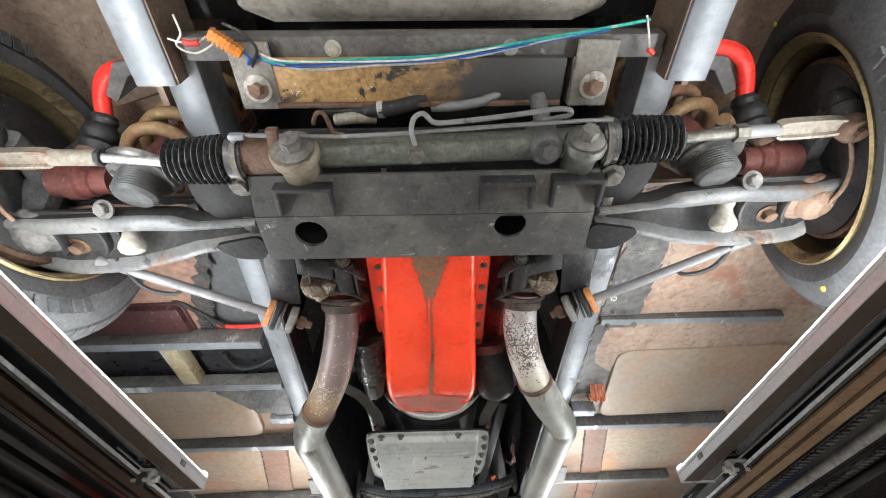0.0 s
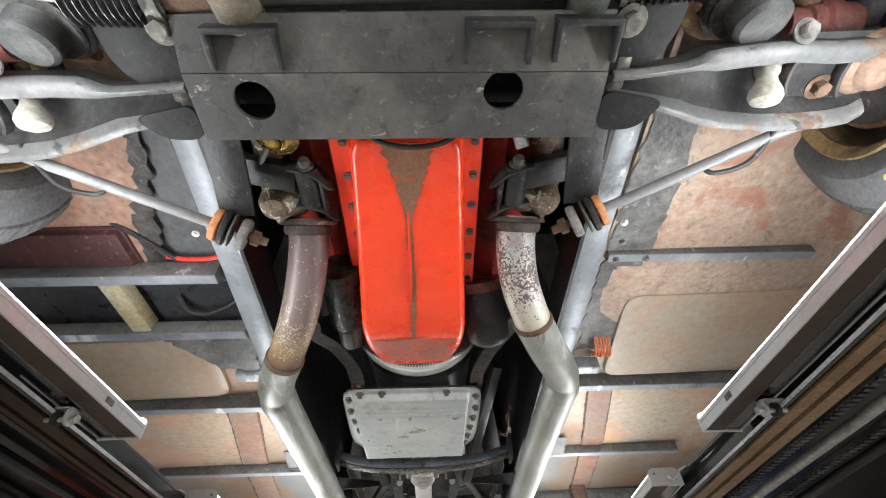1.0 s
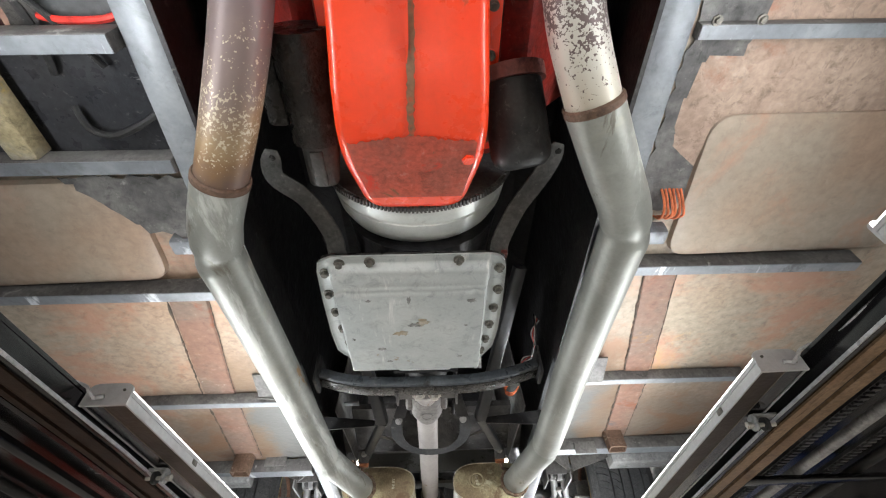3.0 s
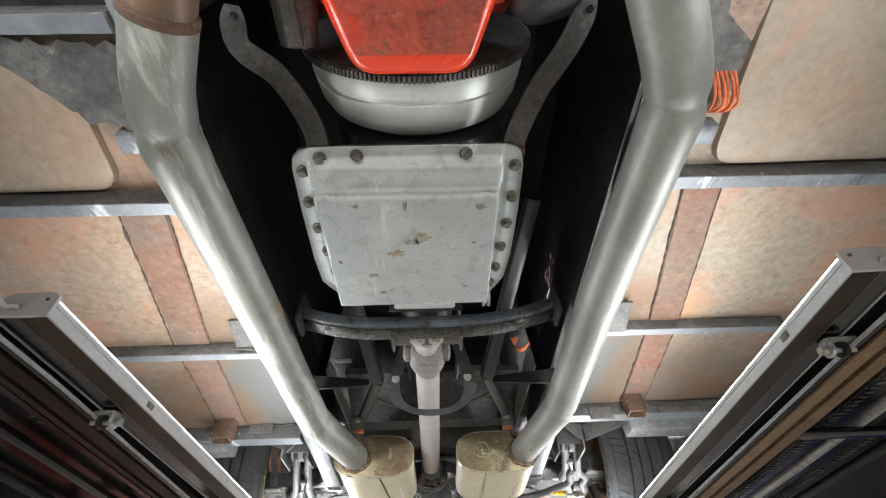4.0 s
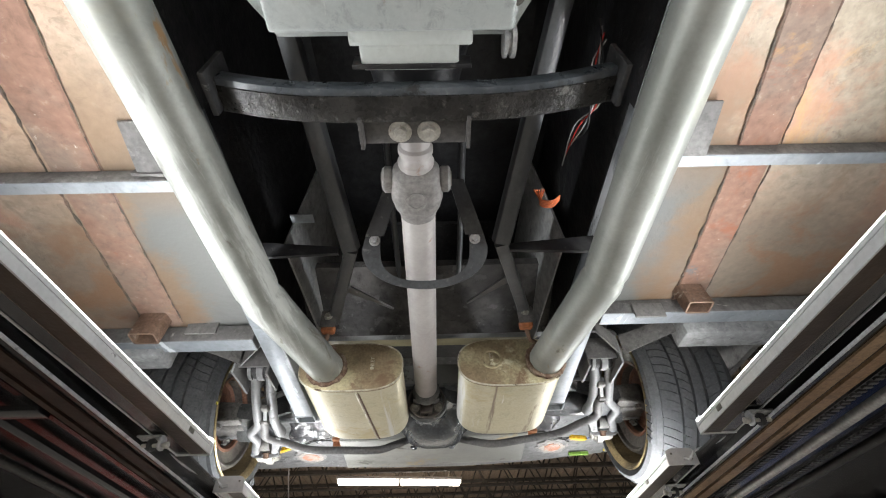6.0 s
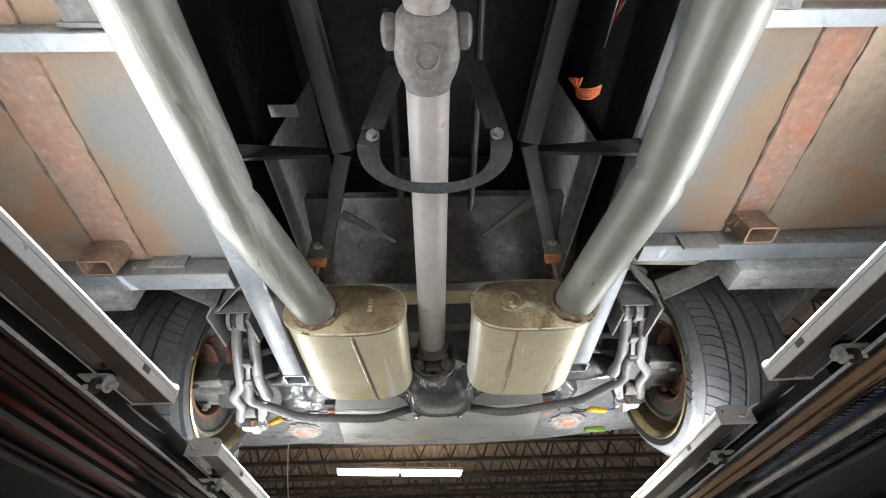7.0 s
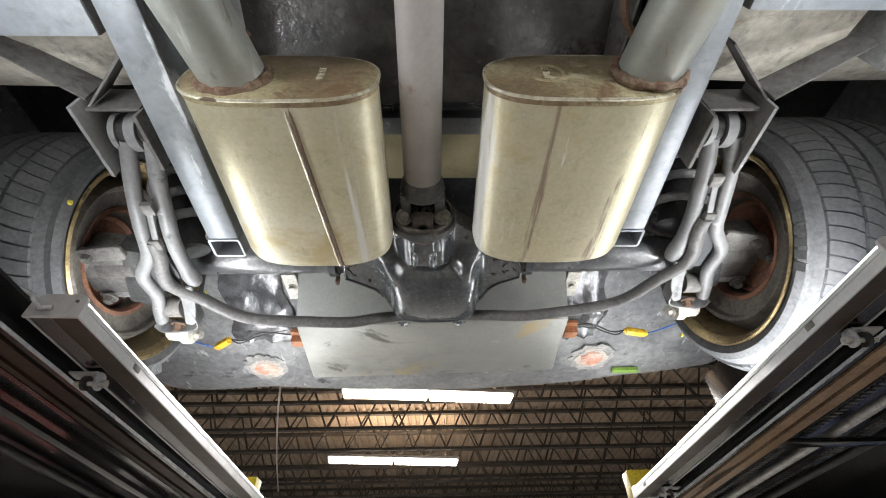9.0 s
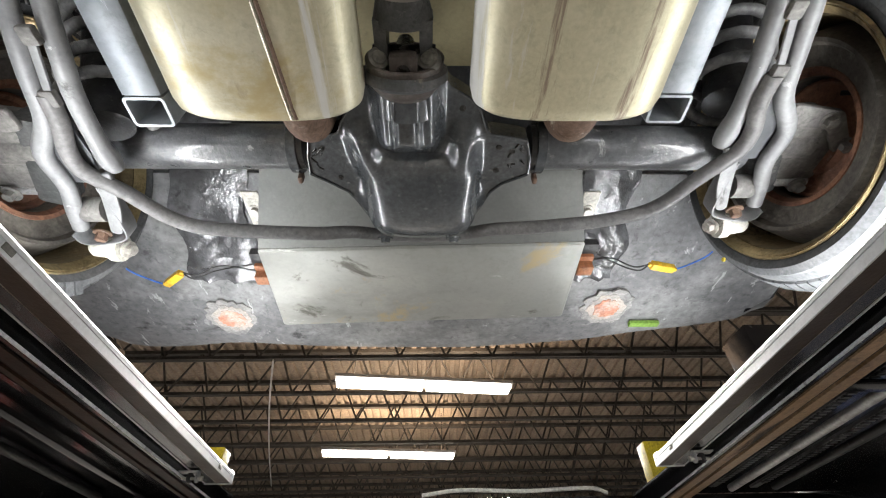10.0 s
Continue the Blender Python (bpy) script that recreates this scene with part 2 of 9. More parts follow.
        col = blend(rs.outputs[0], col, rear_spots[0])
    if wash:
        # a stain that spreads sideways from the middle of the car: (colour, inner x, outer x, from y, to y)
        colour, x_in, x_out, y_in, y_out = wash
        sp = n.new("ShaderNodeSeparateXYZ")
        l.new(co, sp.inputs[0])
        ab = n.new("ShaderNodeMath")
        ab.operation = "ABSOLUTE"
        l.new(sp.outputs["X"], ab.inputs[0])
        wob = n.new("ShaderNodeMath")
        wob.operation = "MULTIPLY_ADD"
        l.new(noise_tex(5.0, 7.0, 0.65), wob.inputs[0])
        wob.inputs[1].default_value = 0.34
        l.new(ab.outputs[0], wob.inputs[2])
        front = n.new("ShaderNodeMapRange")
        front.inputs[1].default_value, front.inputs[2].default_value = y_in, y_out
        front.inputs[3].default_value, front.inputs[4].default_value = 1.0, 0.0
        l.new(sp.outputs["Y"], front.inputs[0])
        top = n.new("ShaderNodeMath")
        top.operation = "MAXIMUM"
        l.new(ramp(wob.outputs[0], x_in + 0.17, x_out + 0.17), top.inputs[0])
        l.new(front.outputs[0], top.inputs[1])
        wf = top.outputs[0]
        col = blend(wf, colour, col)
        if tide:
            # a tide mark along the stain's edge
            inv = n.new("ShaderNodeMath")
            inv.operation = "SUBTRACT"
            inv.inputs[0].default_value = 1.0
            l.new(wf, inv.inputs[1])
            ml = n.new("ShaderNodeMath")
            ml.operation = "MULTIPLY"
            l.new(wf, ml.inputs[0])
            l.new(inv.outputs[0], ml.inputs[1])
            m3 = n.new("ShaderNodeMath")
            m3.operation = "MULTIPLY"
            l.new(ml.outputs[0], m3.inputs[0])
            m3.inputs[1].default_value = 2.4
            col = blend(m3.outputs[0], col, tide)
    l.new(col, bsdf.inputs["Base Color"])
    l.new(rgh, bsdf.inputs["Roughness"])
    bsdf.inputs["Metallic"].default_value = metal
    if mtl is not None:
        l.new(mtl, bsdf.inputs["Metallic"])
    bsdf.inputs["Coat Weight"].default_value = coat
    bsdf.inputs["Specular IOR Level"].default_value = spec
    b = n.new("ShaderNodeBump")
    b.inputs["Strength"].default_value, b.inputs["Distance"].default_value = bump, 0.002
    hsum = n.new("ShaderNodeMath")
    l.new(fine, hsum.inputs[0])
    l.new(noise_tex(scale * 6), hsum.inputs[1])
    l.new(hsum.outputs[0], b.inputs["Height"])
    l.new(b.outputs[0], bsdf.inputs["Normal"])
    return mat


def glow(name, colour, strength):
    mat = bpy.data.materials.new(name)
    mat.use_nodes = True
    b = mat.node_tree.nodes["Principled BSDF"]
    b.inputs["Base Color"].default_value = (0.8, 0.8, 0.8, 1)
    b.inputs["Emission Color"].default_value = (*colour, 1)
    b.inputs["Emission Strength"].default_value = strength
    return mat


RUST = (0.16, 0.055, 0.02)
FLOOR_SPOTS = [((0.40, 0.205, 0.135), 3.0, 0.51, 0.18), ((0.46, 0.275, 0.13), 4.0, 0.60, 0.14), ((0.28, 0.26, 0.235), 3.0, 0.60, 0.16), ((0.22, 0.115, 0.07), 34.0, 0.70, 0.03), ((0.62, 0.60, 0.57), 42.0, 0.72, 0.03)]
PAN_FIBREGLASS = surface("tan_fibreglass_pan", (0.31, 0.22, 0.16), (0.30, 0.25, 0.20), 2.2, (0.38, 0.62), 0.45, 0.15, bump=0.35, grain=60, grime=0.12, dust=0.10, detail_dark=0.15, spots=FLOOR_SPOTS)
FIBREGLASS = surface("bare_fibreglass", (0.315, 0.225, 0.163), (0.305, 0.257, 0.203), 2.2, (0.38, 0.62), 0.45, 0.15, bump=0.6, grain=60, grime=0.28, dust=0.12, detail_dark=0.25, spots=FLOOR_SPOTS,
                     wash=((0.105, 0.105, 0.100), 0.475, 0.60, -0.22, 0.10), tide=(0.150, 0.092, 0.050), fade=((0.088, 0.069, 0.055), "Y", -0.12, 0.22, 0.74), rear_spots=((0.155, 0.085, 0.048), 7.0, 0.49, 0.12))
DIRTY_FIBREGLASS = surface("stained_brown_fibreglass", (0.28, 0.20, 0.155), (0.34, 0.255, 0.20), 3.5, (0.38, 0.62), 0.5, 0.15, bump=0.45, grain=70,
                           spots=[((0.26, 0.13, 0.09), 5.0, 0.56, 0.12), ((0.15, 0.14, 0.13), 6.0, 0.60, 0.1), ((0.52, 0.48, 0.44), 40.0, 0.70, 0.03)], detail_dark=0.25)
BROWN_PANEL = surface("dark_brown_resin_panel", (0.105, 0.055, 0.042), (0.075, 0.05, 0.042), 5.0, rough=0.45, bump=0.6, grain=60, spots=[((0.03, 0.028, 0.028), 6.0, 0.58, 0.1), ((0.25, 0.22, 0.20), 40.0, 0.72, 0.03)])
BROWN_PINK = surface("pinkish_brown_fibreglass", (0.21, 0.115, 0.085), (0.26, 0.165, 0.125), 3.0, (0.40, 0.60), 0.5, 0.1, bump=0.5, grain=70, spots=[((0.14, 0.115, 0.095), 4.0, 0.55, 0.14), ((0.34, 0.24, 0.18), 9.0, 0.62, 0.08), ((0.55, 0.52, 0.48), 60.0, 0.71, 0.02)], detail_dark=0.3)
DARK_PLATE = surface("smooth_dark_grey_plate", (0.058, 0.060, 0.063), (0.080, 0.082, 0.084), 5.0, rough=0.4, bump=0.2, grain=70, grime=0.2, dust=0.06)
TAR_EDGE = surface("ragged_black_resin", (0.028, 0.026, 0.025), (0.055, 0.05, 0.046), 30.0, rough=0.35, bump=0.8, grain=90, spots=[((0.20, 0.15, 0.12), 50.0, 0.62, 0.04)])
SMEAR = surface("grey_black_resin_smear", (0.085, 0.083, 0.082), (0.14, 0.135, 0.13), 12.0, rough=0.4, bump=0.9, grain=60, spots=[((0.27, 0.26, 0.25), 16.0, 0.60, 0.1)])
SEAM_FIBREGLASS = surface("red_brown_fibreglass_strip", (0.185, 0.108, 0.080), (0.165, 0.122, 0.098), 5.0, rough=0.45, bump=0.4, grain=70, grime=0.2, detail_dark=0.2,
                          spots=[((0.215, 0.095, 0.060), 7.0, 0.56, 0.12), ((0.27, 0.165, 0.085), 9.0, 0.62, 0.1), ((0.13, 0.125, 0.125), 8.0, 0.62, 0.06), ((0.40, 0.37, 0.34), 46.0, 0.69, 0.02)])
# pale base colour puts the opposite light bar's light into this wall
TUNNEL_LIT = surface("lit_brushed_resin", (0.34, 0.345, 0.345), (0.42, 0.42, 0.415), 8.0, rough=0.45, bump=1.0, grain=50)
SILL_GREY = surface("grey_coated_sill", (0.16, 0.16, 0.16), (0.23, 0.23, 0.228), 6.0, rough=0.5, bump=0.7, grain=70, spots=[((0.36, 0.36, 0.36), 20.0, 0.62, 0.05)])
SEALER = surface("dark_joint_sealer", (0.06, 0.05, 0.04), (0.12, 0.08, 0.06), 30, rough=0.6, bump=0.8, grain=220)
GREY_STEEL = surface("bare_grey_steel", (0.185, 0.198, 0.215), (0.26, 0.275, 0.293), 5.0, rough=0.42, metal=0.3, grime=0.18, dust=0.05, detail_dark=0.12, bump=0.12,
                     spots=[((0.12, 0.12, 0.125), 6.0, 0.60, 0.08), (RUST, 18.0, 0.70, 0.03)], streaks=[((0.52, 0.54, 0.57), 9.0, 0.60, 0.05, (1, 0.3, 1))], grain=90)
BRACKET_RUST = surface("rust_stained_bracket", (0.20, 0.185, 0.165), (0.28, 0.265, 0.24), 14.0, rough=0.5, metal=0.1, grime=0.2, spots=[((0.26, 0.125, 0.06), 16.0, 0.54, 0.08), ((0.10, 0.085, 0.075), 24.0, 0.62, 0.05)])
HORN_FACE = surface("rust_brown_horn_face", (0.085, 0.062, 0.048), (0.14, 0.095, 0.07), 9.0, rough=0.5, spots=[((0.20, 0.11, 0.06), 14.0, 0.60, 0.08), ((0.26, 0.25, 0.24), 20.0, 0.66, 0.04)])
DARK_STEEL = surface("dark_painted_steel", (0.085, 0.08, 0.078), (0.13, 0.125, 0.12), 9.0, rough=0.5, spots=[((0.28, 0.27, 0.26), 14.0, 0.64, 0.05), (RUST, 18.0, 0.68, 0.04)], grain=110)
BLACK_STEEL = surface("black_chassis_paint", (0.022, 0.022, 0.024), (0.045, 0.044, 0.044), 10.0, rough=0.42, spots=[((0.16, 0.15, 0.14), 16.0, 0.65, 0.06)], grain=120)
SCRAPED_BLACK = surface("scraped_black_crossmember", (0.058, 0.058, 0.058), (0.105, 0.102, 0.097), 7.0, rough=0.42,
                        spots=[((0.13, 0.125, 0.115), 9.0, 0.60, 0.12)], streaks=[((0.26, 0.25, 0.22), 38.0, 0.655, 0.02, (0.5, 1, 1)), ((0.22, 0.21, 0.19), 30.0, 0.66, 0.02, (1, 0.35, 1))], grain=150, bump=0.2, detail_dark=0.15)
OILY_BLACK = surface("oily_black_steel", (0.015, 0.014, 0.013), (0.03, 0.028, 0.026), 14.0, rough=0.28, spots=[((0.09, 0.085, 0.08), 20.0, 0.6, 0.06)], bump=0.7, grain=170)
RUSTY = surface("rusty_steel", (0.14, 0.088, 0.062), (0.10, 0.06, 0.04), 18.0, rough=0.7, spots=[((0.34, 0.30, 0.25), 14.0, 0.6, 0.08)], bump=0.5, grain=180)
HUB_RUST = surface("rust_brown_hub", (0.24, 0.115, 0.07), (0.16, 0.08, 0.055), 12.0, rough=0.65, bump=0.5, grain=160)
RUST_CUT = surface("fresh_rust_cut_end", (0.36, 0.13, 0.05), (0.24, 0.09, 0.04), 40.0, rough=0.7, bump=0.4)
ARM_STEEL = surface("worn_control_arm_steel", (0.030, 0.030, 0.031), (0.056, 0.054, 0.053), 10.0, rough=0.5, spec=0.2, dust=0.06, spots=[((0.20, 0.195, 0.19), 17.0, 0.64, 0.06), ((0.16, 0.09, 0.055), 20.0, 0.65, 0.05)], grain=110)
EAR_BLACK = surface("scuffed_black_plate", (0.014, 0.014, 0.0145), (0.026, 0.026, 0.026), 8.0, rough=0.5, spec=0.15, dust=0.04, spots=[((0.10, 0.095, 0.09), 15.0, 0.66, 0.05), ((0.075, 0.055, 0.042), 9.0, 0.62, 0.08)])
ARM_EDGE = surface("worn_flange_edge", (0.125, 0.128, 0.130), (0.20, 0.198, 0.192), 7.0, rough=0.42, metal=0.2, grime=0.25, detail_dark=0.15, dust=0.08, spots=[((0.135, 0.092, 0.066), 13.0, 0.56, 0.10), ((0.06, 0.06, 0.062), 15.0, 0.60, 0.06)])
SLEEVE_TAN = surface("dusty_tan_sleeve", (0.185, 0.165, 0.135), (0.235, 0.205, 0.17), 8.0, rough=0.5, grime=0.25, dust=0.12, spots=[((0.17, 0.105, 0.07), 12.0, 0.57, 0.08), ((0.10, 0.09, 0.08), 20.0, 0.62, 0.05)])
JOINT_RUST = surface("dusty_rust_joint", (0.22, 0.145, 0.105), (0.16, 0.095, 0.065), 16.0, rough=0.6, spots=[((0.42, 0.37, 0.32), 24.0, 0.6, 0.08)], bump=0.4, grain=170)
SEAT_RING = surface("worn_ringed_steel", (0.055, 0.055, 0.054), (0.17, 0.165, 0.155), 18.0, rough=0.4, metal=0.3, spots=[((0.04, 0.038, 0.036), 20.0, 0.56, 0.06), ((0.34, 0.33, 0.31), 26.0, 0.64, 0.04)])
CAST_ALLOY = surface("dusty_cast_alloy", (0.105, 0.112, 0.100), (0.175, 0.180, 0.16), 12.0, rough=0.42, metal=0.3, spots=[((0.20, 0.13, 0.08), 16.0, 0.62, 0.08)], grain=200, bump=0.4)
PALE_CAST = surface("cream_grey_rusting_cast", (0.27, 0.25, 0.205), (0.20, 0.165, 0.12), 8.0, rough=0.45, metal=0.1, spots=[((0.26, 0.15, 0.07), 16.0, 0.60, 0.08)], grain=200, bump=0.4)
DARK_CAST = surface("dark_cast_iron", (0.06, 0.062, 0.062), (0.10, 0.10, 0.10), 14.0, rough=0.5, metal=0.1, spots=[((0.22, 0.20, 0.17), 22.0, 0.63, 0.06)], grain=200, bump=0.4)
MANIFOLD = surface("scaled_iron_manifold", (0.12, 0.085, 0.06), (0.20, 0.16, 0.12), 25.0, rough=0.4, metal=0.5, spots=[((0.52, 0.49, 0.42), 55.0, 0.57, 0.04), ((0.05, 0.035, 0.03), 30.0, 0.60, 0.05)], bump=1.0, spots_rough=0.5)
RED_PAINT = surface("red_engine_paint", (0.84, 0.050, 0.012), (0.78, 0.055, 0.014), 5.0, rough=0.28, rough_var=0.08, spots=[((0.55, 0.06, 0.02), 26.0, 0.67, 0.03)], detail_dark=0.04, bump=0.05, coat=0.3, spec=0.5, grime=0.06, dust=0.04)
BLOCK_RED = surface("oily_red_block_paint", (0.24, 0.018, 0.013), (0.15, 0.018, 0.014), 9.0, rough=0.4, spots=[((0.06, 0.02, 0.018), 9.0, 0.56, 0.1)], bump=0.4)
DULL_RED = surface("dull_dark_red_iron", (0.15, 0.050, 0.042), (0.10, 0.045, 0.038), 9.0, rough=0.55, spots=[((0.05, 0.02, 0.02), 12.0, 0.56, 0.1)], bump=0.4)
OIL_FILM = surface("dirty_red_film", (0.42, 0.075, 0.045), (0.30, 0.075, 0.05), 12.0, rough=0.4, spots=[((0.55, 0.045, 0.025), 16.0, 0.56, 0.1), ((0.18, 0.09, 0.05), 20.0, 0.62, 0.06)])
OIL_STAIN = surface("oil_stain_film", (0.205, 0.108, 0.064), (0.25, 0.115, 0.062), 14.0, rough=0.45, spots=[((0.38, 0.075, 0.035), 26.0, 0.56, 0.06), ((0.12, 0.085, 0.05), 18.0, 0.60, 0.06)], bump=0.2)
EXHAUST = surface("aluminised_exhaust_pipe", (0.255, 0.262, 0.24), (0.33, 0.336, 0.31), 6.0, rough=0.47, rough_var=0.1, metal=0.4, grime=0.08, dust=0.02, detail_dark=0.06, bump=0.06, spots=[((0.30, 0.295, 0.25), 7.0, 0.58, 0.14)],
                  streaks=[((0.44, 0.45, 0.42), 11.0, 0.57, 0.08, (1, 0.15, 1)), ((0.15, 0.14, 0.115), 15.0, 0.61, 0.06, (1, 0.30, 1)), ((0.27, 0.17, 0.09), 12.0, 0.63, 0.05, (1, 0.3, 1))], grain=200, spots_rough=0.5)


def heat_pipe(name, tints, fleck, flecks, length=0.275):
    """A down pipe whose tint changes along its length, with flecks of scale; tints and flecks are (place, value) from the manifold on."""
    mat = bpy.data.materials.new(name)
    mat.use_nodes = True
    n, l = mat.node_tree.nodes, mat.node_tree.links
    bsdf = n["Principled BSDF"]
    co = n.new("ShaderNodeTexCoord").outputs["Object"]
    sep = n.new("ShaderNodeSeparateXYZ")
    l.new(co, sep.inputs[0])

    def noise(scale, detail, rough):
        t = n.new("ShaderNodeTexNoise")
        t.inputs["Scale"].default_value, t.inputs["Detail"].default_value, t.inputs["Roughness"].default_value = scale, detail, rough
        l.new(co, t.inputs["Vector"])
        return t.outputs["Fac"]

    def math_node(op, a, b, clamp=False):
        m = n.new("ShaderNodeMath")
        m.operation, m.use_clamp = op, clamp
        for k, v in enumerate((a, b)):
            if isinstance(v, float):
                m.inputs[k].default_value = v
            else:
                l.new(v, m.inputs[k])
        return m.outputs[0]

    def ramp(fac, stops):
        r = n.new("ShaderNodeValToRGB")
        while len(r.color_ramp.elements) < len(stops):
            r.color_ramp.elements.new(0.5)
        for e, (p, c) in zip(r.color_ramp.elements, stops):
            e.position, e.color = p, (*c, 1) if isinstance(c, tuple) else (c, c, c, 1)
        l.new(fac, r.inputs[0])
        return r.outputs["Color"]

    place = math_node("ADD", math_node("DIVIDE", sep.outputs["Y"], length), 1.0)
    place = math_node("ADD", place, math_node("MULTIPLY", math_node("SUBTRACT", noise(14.0, 5.0, 0.6), 0.5), 0.55), True)
    base = ramp(place, tints)
    amount = ramp(place, flecks)
    thr = math_node("GREATER_THAN", math_node("ADD", noise(230.0, 3.0, 0.6), math_node("MULTIPLY", math_node("SUBTRACT", noise(34.0, 4.0, 0.6), 0.5), 0.5)), math_node("SUBTRACT", 1.0, amount))
    mix = n.new("ShaderNodeMix")
    mix.data_type = "RGBA"
    l.new(thr, mix.inputs[0])
    l.new(base, mix.inputs[6])
    mix.inputs[7].default_value = (*fleck, 1)
    l.new(mix.outputs[2], bsdf.inputs["Base Color"])
    bsdf.inputs["Metallic"].default_value, bsdf.inputs["Roughness"].default_value = 0.2, 0.46
    b = n.new("ShaderNodeBump")
    b.inputs["Strength"].default_value, b.inputs["Distance"].default_value = 0.25, 0.001
    l.new(thr, b.inputs["Height"])
    l.new(b.outputs[0], bsdf.inputs["Normal"])
    return mat


EXHAUST_HOT = heat_pipe("heat_browned_pipe", [(0.0, (0.10, 0.07, 0.066)), (0.25, (0.17, 0.125, 0.125)), (0.52, (0.20, 0.15, 0.135)), (0.72, (0.30, 0.21, 0.12)), (0.86, (0.22, 0.13, 0.065)), (1.0, (0.15, 0.10, 0.08))],
                        (0.50, 0.43, 0.32), [(0.0, 0.28), (0.14, 0.36), (0.22, 0.28), (0.42, 0.34), (0.60, 0.44), (0.85, 0.40), (1.0, 0.28)])
EXHAUST_SPECKLED = heat_pipe("dark_speckled_pale_pipe", [(0.0, (0.26, 0.18, 0.165)), (0.12, (0.40, 0.41, 0.40)), (0.35, (0.44, 0.42, 0.385)), (0.70, (0.50, 0.48, 0.42)), (1.0, (0.46, 0.42, 0.34))],
                             (0.115, 0.085, 0.08), [(0.0, 0.34), (0.18, 0.50), (0.42, 0.52), (0.62, 0.43), (0.85, 0.36), (1.0, 0.33)], 0.19)
MANIFOLD_DARK = surface("dark_scaled_flange", (0.05, 0.040, 0.037), (0.085, 0.066, 0.058), 20.0, rough=0.6, metal=0.2, bump=0.6, spots=[((0.22, 0.12, 0.07), 22.0, 0.62, 0.06)])
WELD = surface("weld_bead", (0.13, 0.075, 0.05), (0.24, 0.18, 0.13), 60.0, rough=0.6, metal=0.3, bump=0.9, grain=250)
MUFFLER = surface("straw_tinted_stainless", (0.48, 0.44, 0.310), (0.53, 0.495, 0.375), 5.0, rough=0.44, rough_var=0.10, metal=0.55, grime=0.15, dust=0.05, spots=[((0.40, 0.325, 0.17), 5.0, 0.52, 0.16), ((0.31, 0.25, 0.16), 9.0, 0.60, 0.10, (1, 0.4, 1))],
                  streaks=[((0.56, 0.55, 0.52), 11.0, 0.55, 0.06, (1, 0.10, 1)), ((0.22, 0.165, 0.12), 15.0, 0.575, 0.06, (1, 0.09, 1)), ((0.62, 0.60, 0.54), 40.0, 0.68, 0.03, (1, 0.12, 1))], grain=180, spots_rough=0.42, bump=0.1, detail_dark=0.1)
MUFFLER_FACE = surface("browned_muffler_face", (0.40, 0.35, 0.215), (0.24, 0.18, 0.11), 6.0, rough=0.45, metal=0.45, grime=0.25, spots=[((0.15, 0.095, 0.055), 9.0, 0.56, 0.08), ((0.52, 0.48, 0.33), 7.0, 0.60, 0.08), ((0.09, 0.07, 0.05), 30.0, 0.64, 0.03)], grain=200, spots_rough=0.5)
MUFFLER_EDGE = surface("thin_bright_rolled_edge", (0.50, 0.47, 0.38), (0.38, 0.33, 0.24), 20.0, rough=0.35, metal=0.5, spots=[((0.10, 0.07, 0.05), 30.0, 0.60, 0.05)])
TRANS_PAN = surface("brushed_grey_transmission_pan", (0.36, 0.385, 0.38), (0.43, 0.45, 0.44), 5.0, rough=0.42, metal=0.25, grime=0.22, dust=0.06, spots=[((0.30, 0.31, 0.295), 7.0, 0.56, 0.16), ((0.27, 0.21, 0.14), 11.0, 0.66, 0.05), ((0.07, 0.065, 0.06), 17.0, 0.68, 0.02)],
                    streaks=[((0.55, 0.56, 0.54), 20.0, 0.6, 0.08, (1, 0.2, 1))], grain=200, detail_dark=0.06, bump=0.08)
TAN_STAIN = surface("tan_oil_stain", (0.26, 0.21, 0.13), (0.34, 0.31, 0.25), 40.0, rough=0.5, grain=120)
GREY_STAIN = surface("dark_grey_scuff", (0.17, 0.17, 0.16), (0.26, 0.26, 0.25), 40.0, rough=0.5, grain=120)
DARK_ALLOY = surface("dirty_dark_alloy", (0.075, 0.075, 0.072), (0.125, 0.122, 0.118), 12.0, rough=0.55, metal=0.2, bump=0.3)
CONVERTER = surface("grey_converter_steel", (0.60, 0.63, 0.61), (0.66, 0.68, 0.66), 6.0, rough=0.42, metal=0.3, grime=0.05, dust=0.02, detail_dark=0.06, bump=0.08, spots=[((0.36, 0.37, 0.35), 10.0, 0.6, 0.12)])
# fade: scuffed rear end, darkened also for the shade between the mufflers
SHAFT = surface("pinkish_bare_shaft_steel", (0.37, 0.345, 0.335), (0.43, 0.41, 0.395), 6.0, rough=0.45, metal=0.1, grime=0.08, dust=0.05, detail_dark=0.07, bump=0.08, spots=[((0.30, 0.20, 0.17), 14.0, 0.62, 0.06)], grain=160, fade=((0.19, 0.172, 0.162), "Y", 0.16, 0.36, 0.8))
YOKE_GREY = surface("dusty_grey_yoke_casting", (0.21, 0.20, 0.195), (0.27, 0.258, 0.25), 9.0, rough=0.5, metal=0.1, grime=0.2, dust=0.1)
PINION_YOKE = surface("brown_grey_forging", (0.066, 0.055, 0.050), (0.11, 0.094, 0.085), 14.0, rough=0.45, metal=0.15, grime=0.25)
ZINC = surface("zinc_bolt", (0.42, 0.40, 0.36), (0.52, 0.50, 0.46), 60.0, rough=0.4, metal=0.6, spots=[((0.20, 0.12, 0.07), 60.0, 0.6, 0.1)])
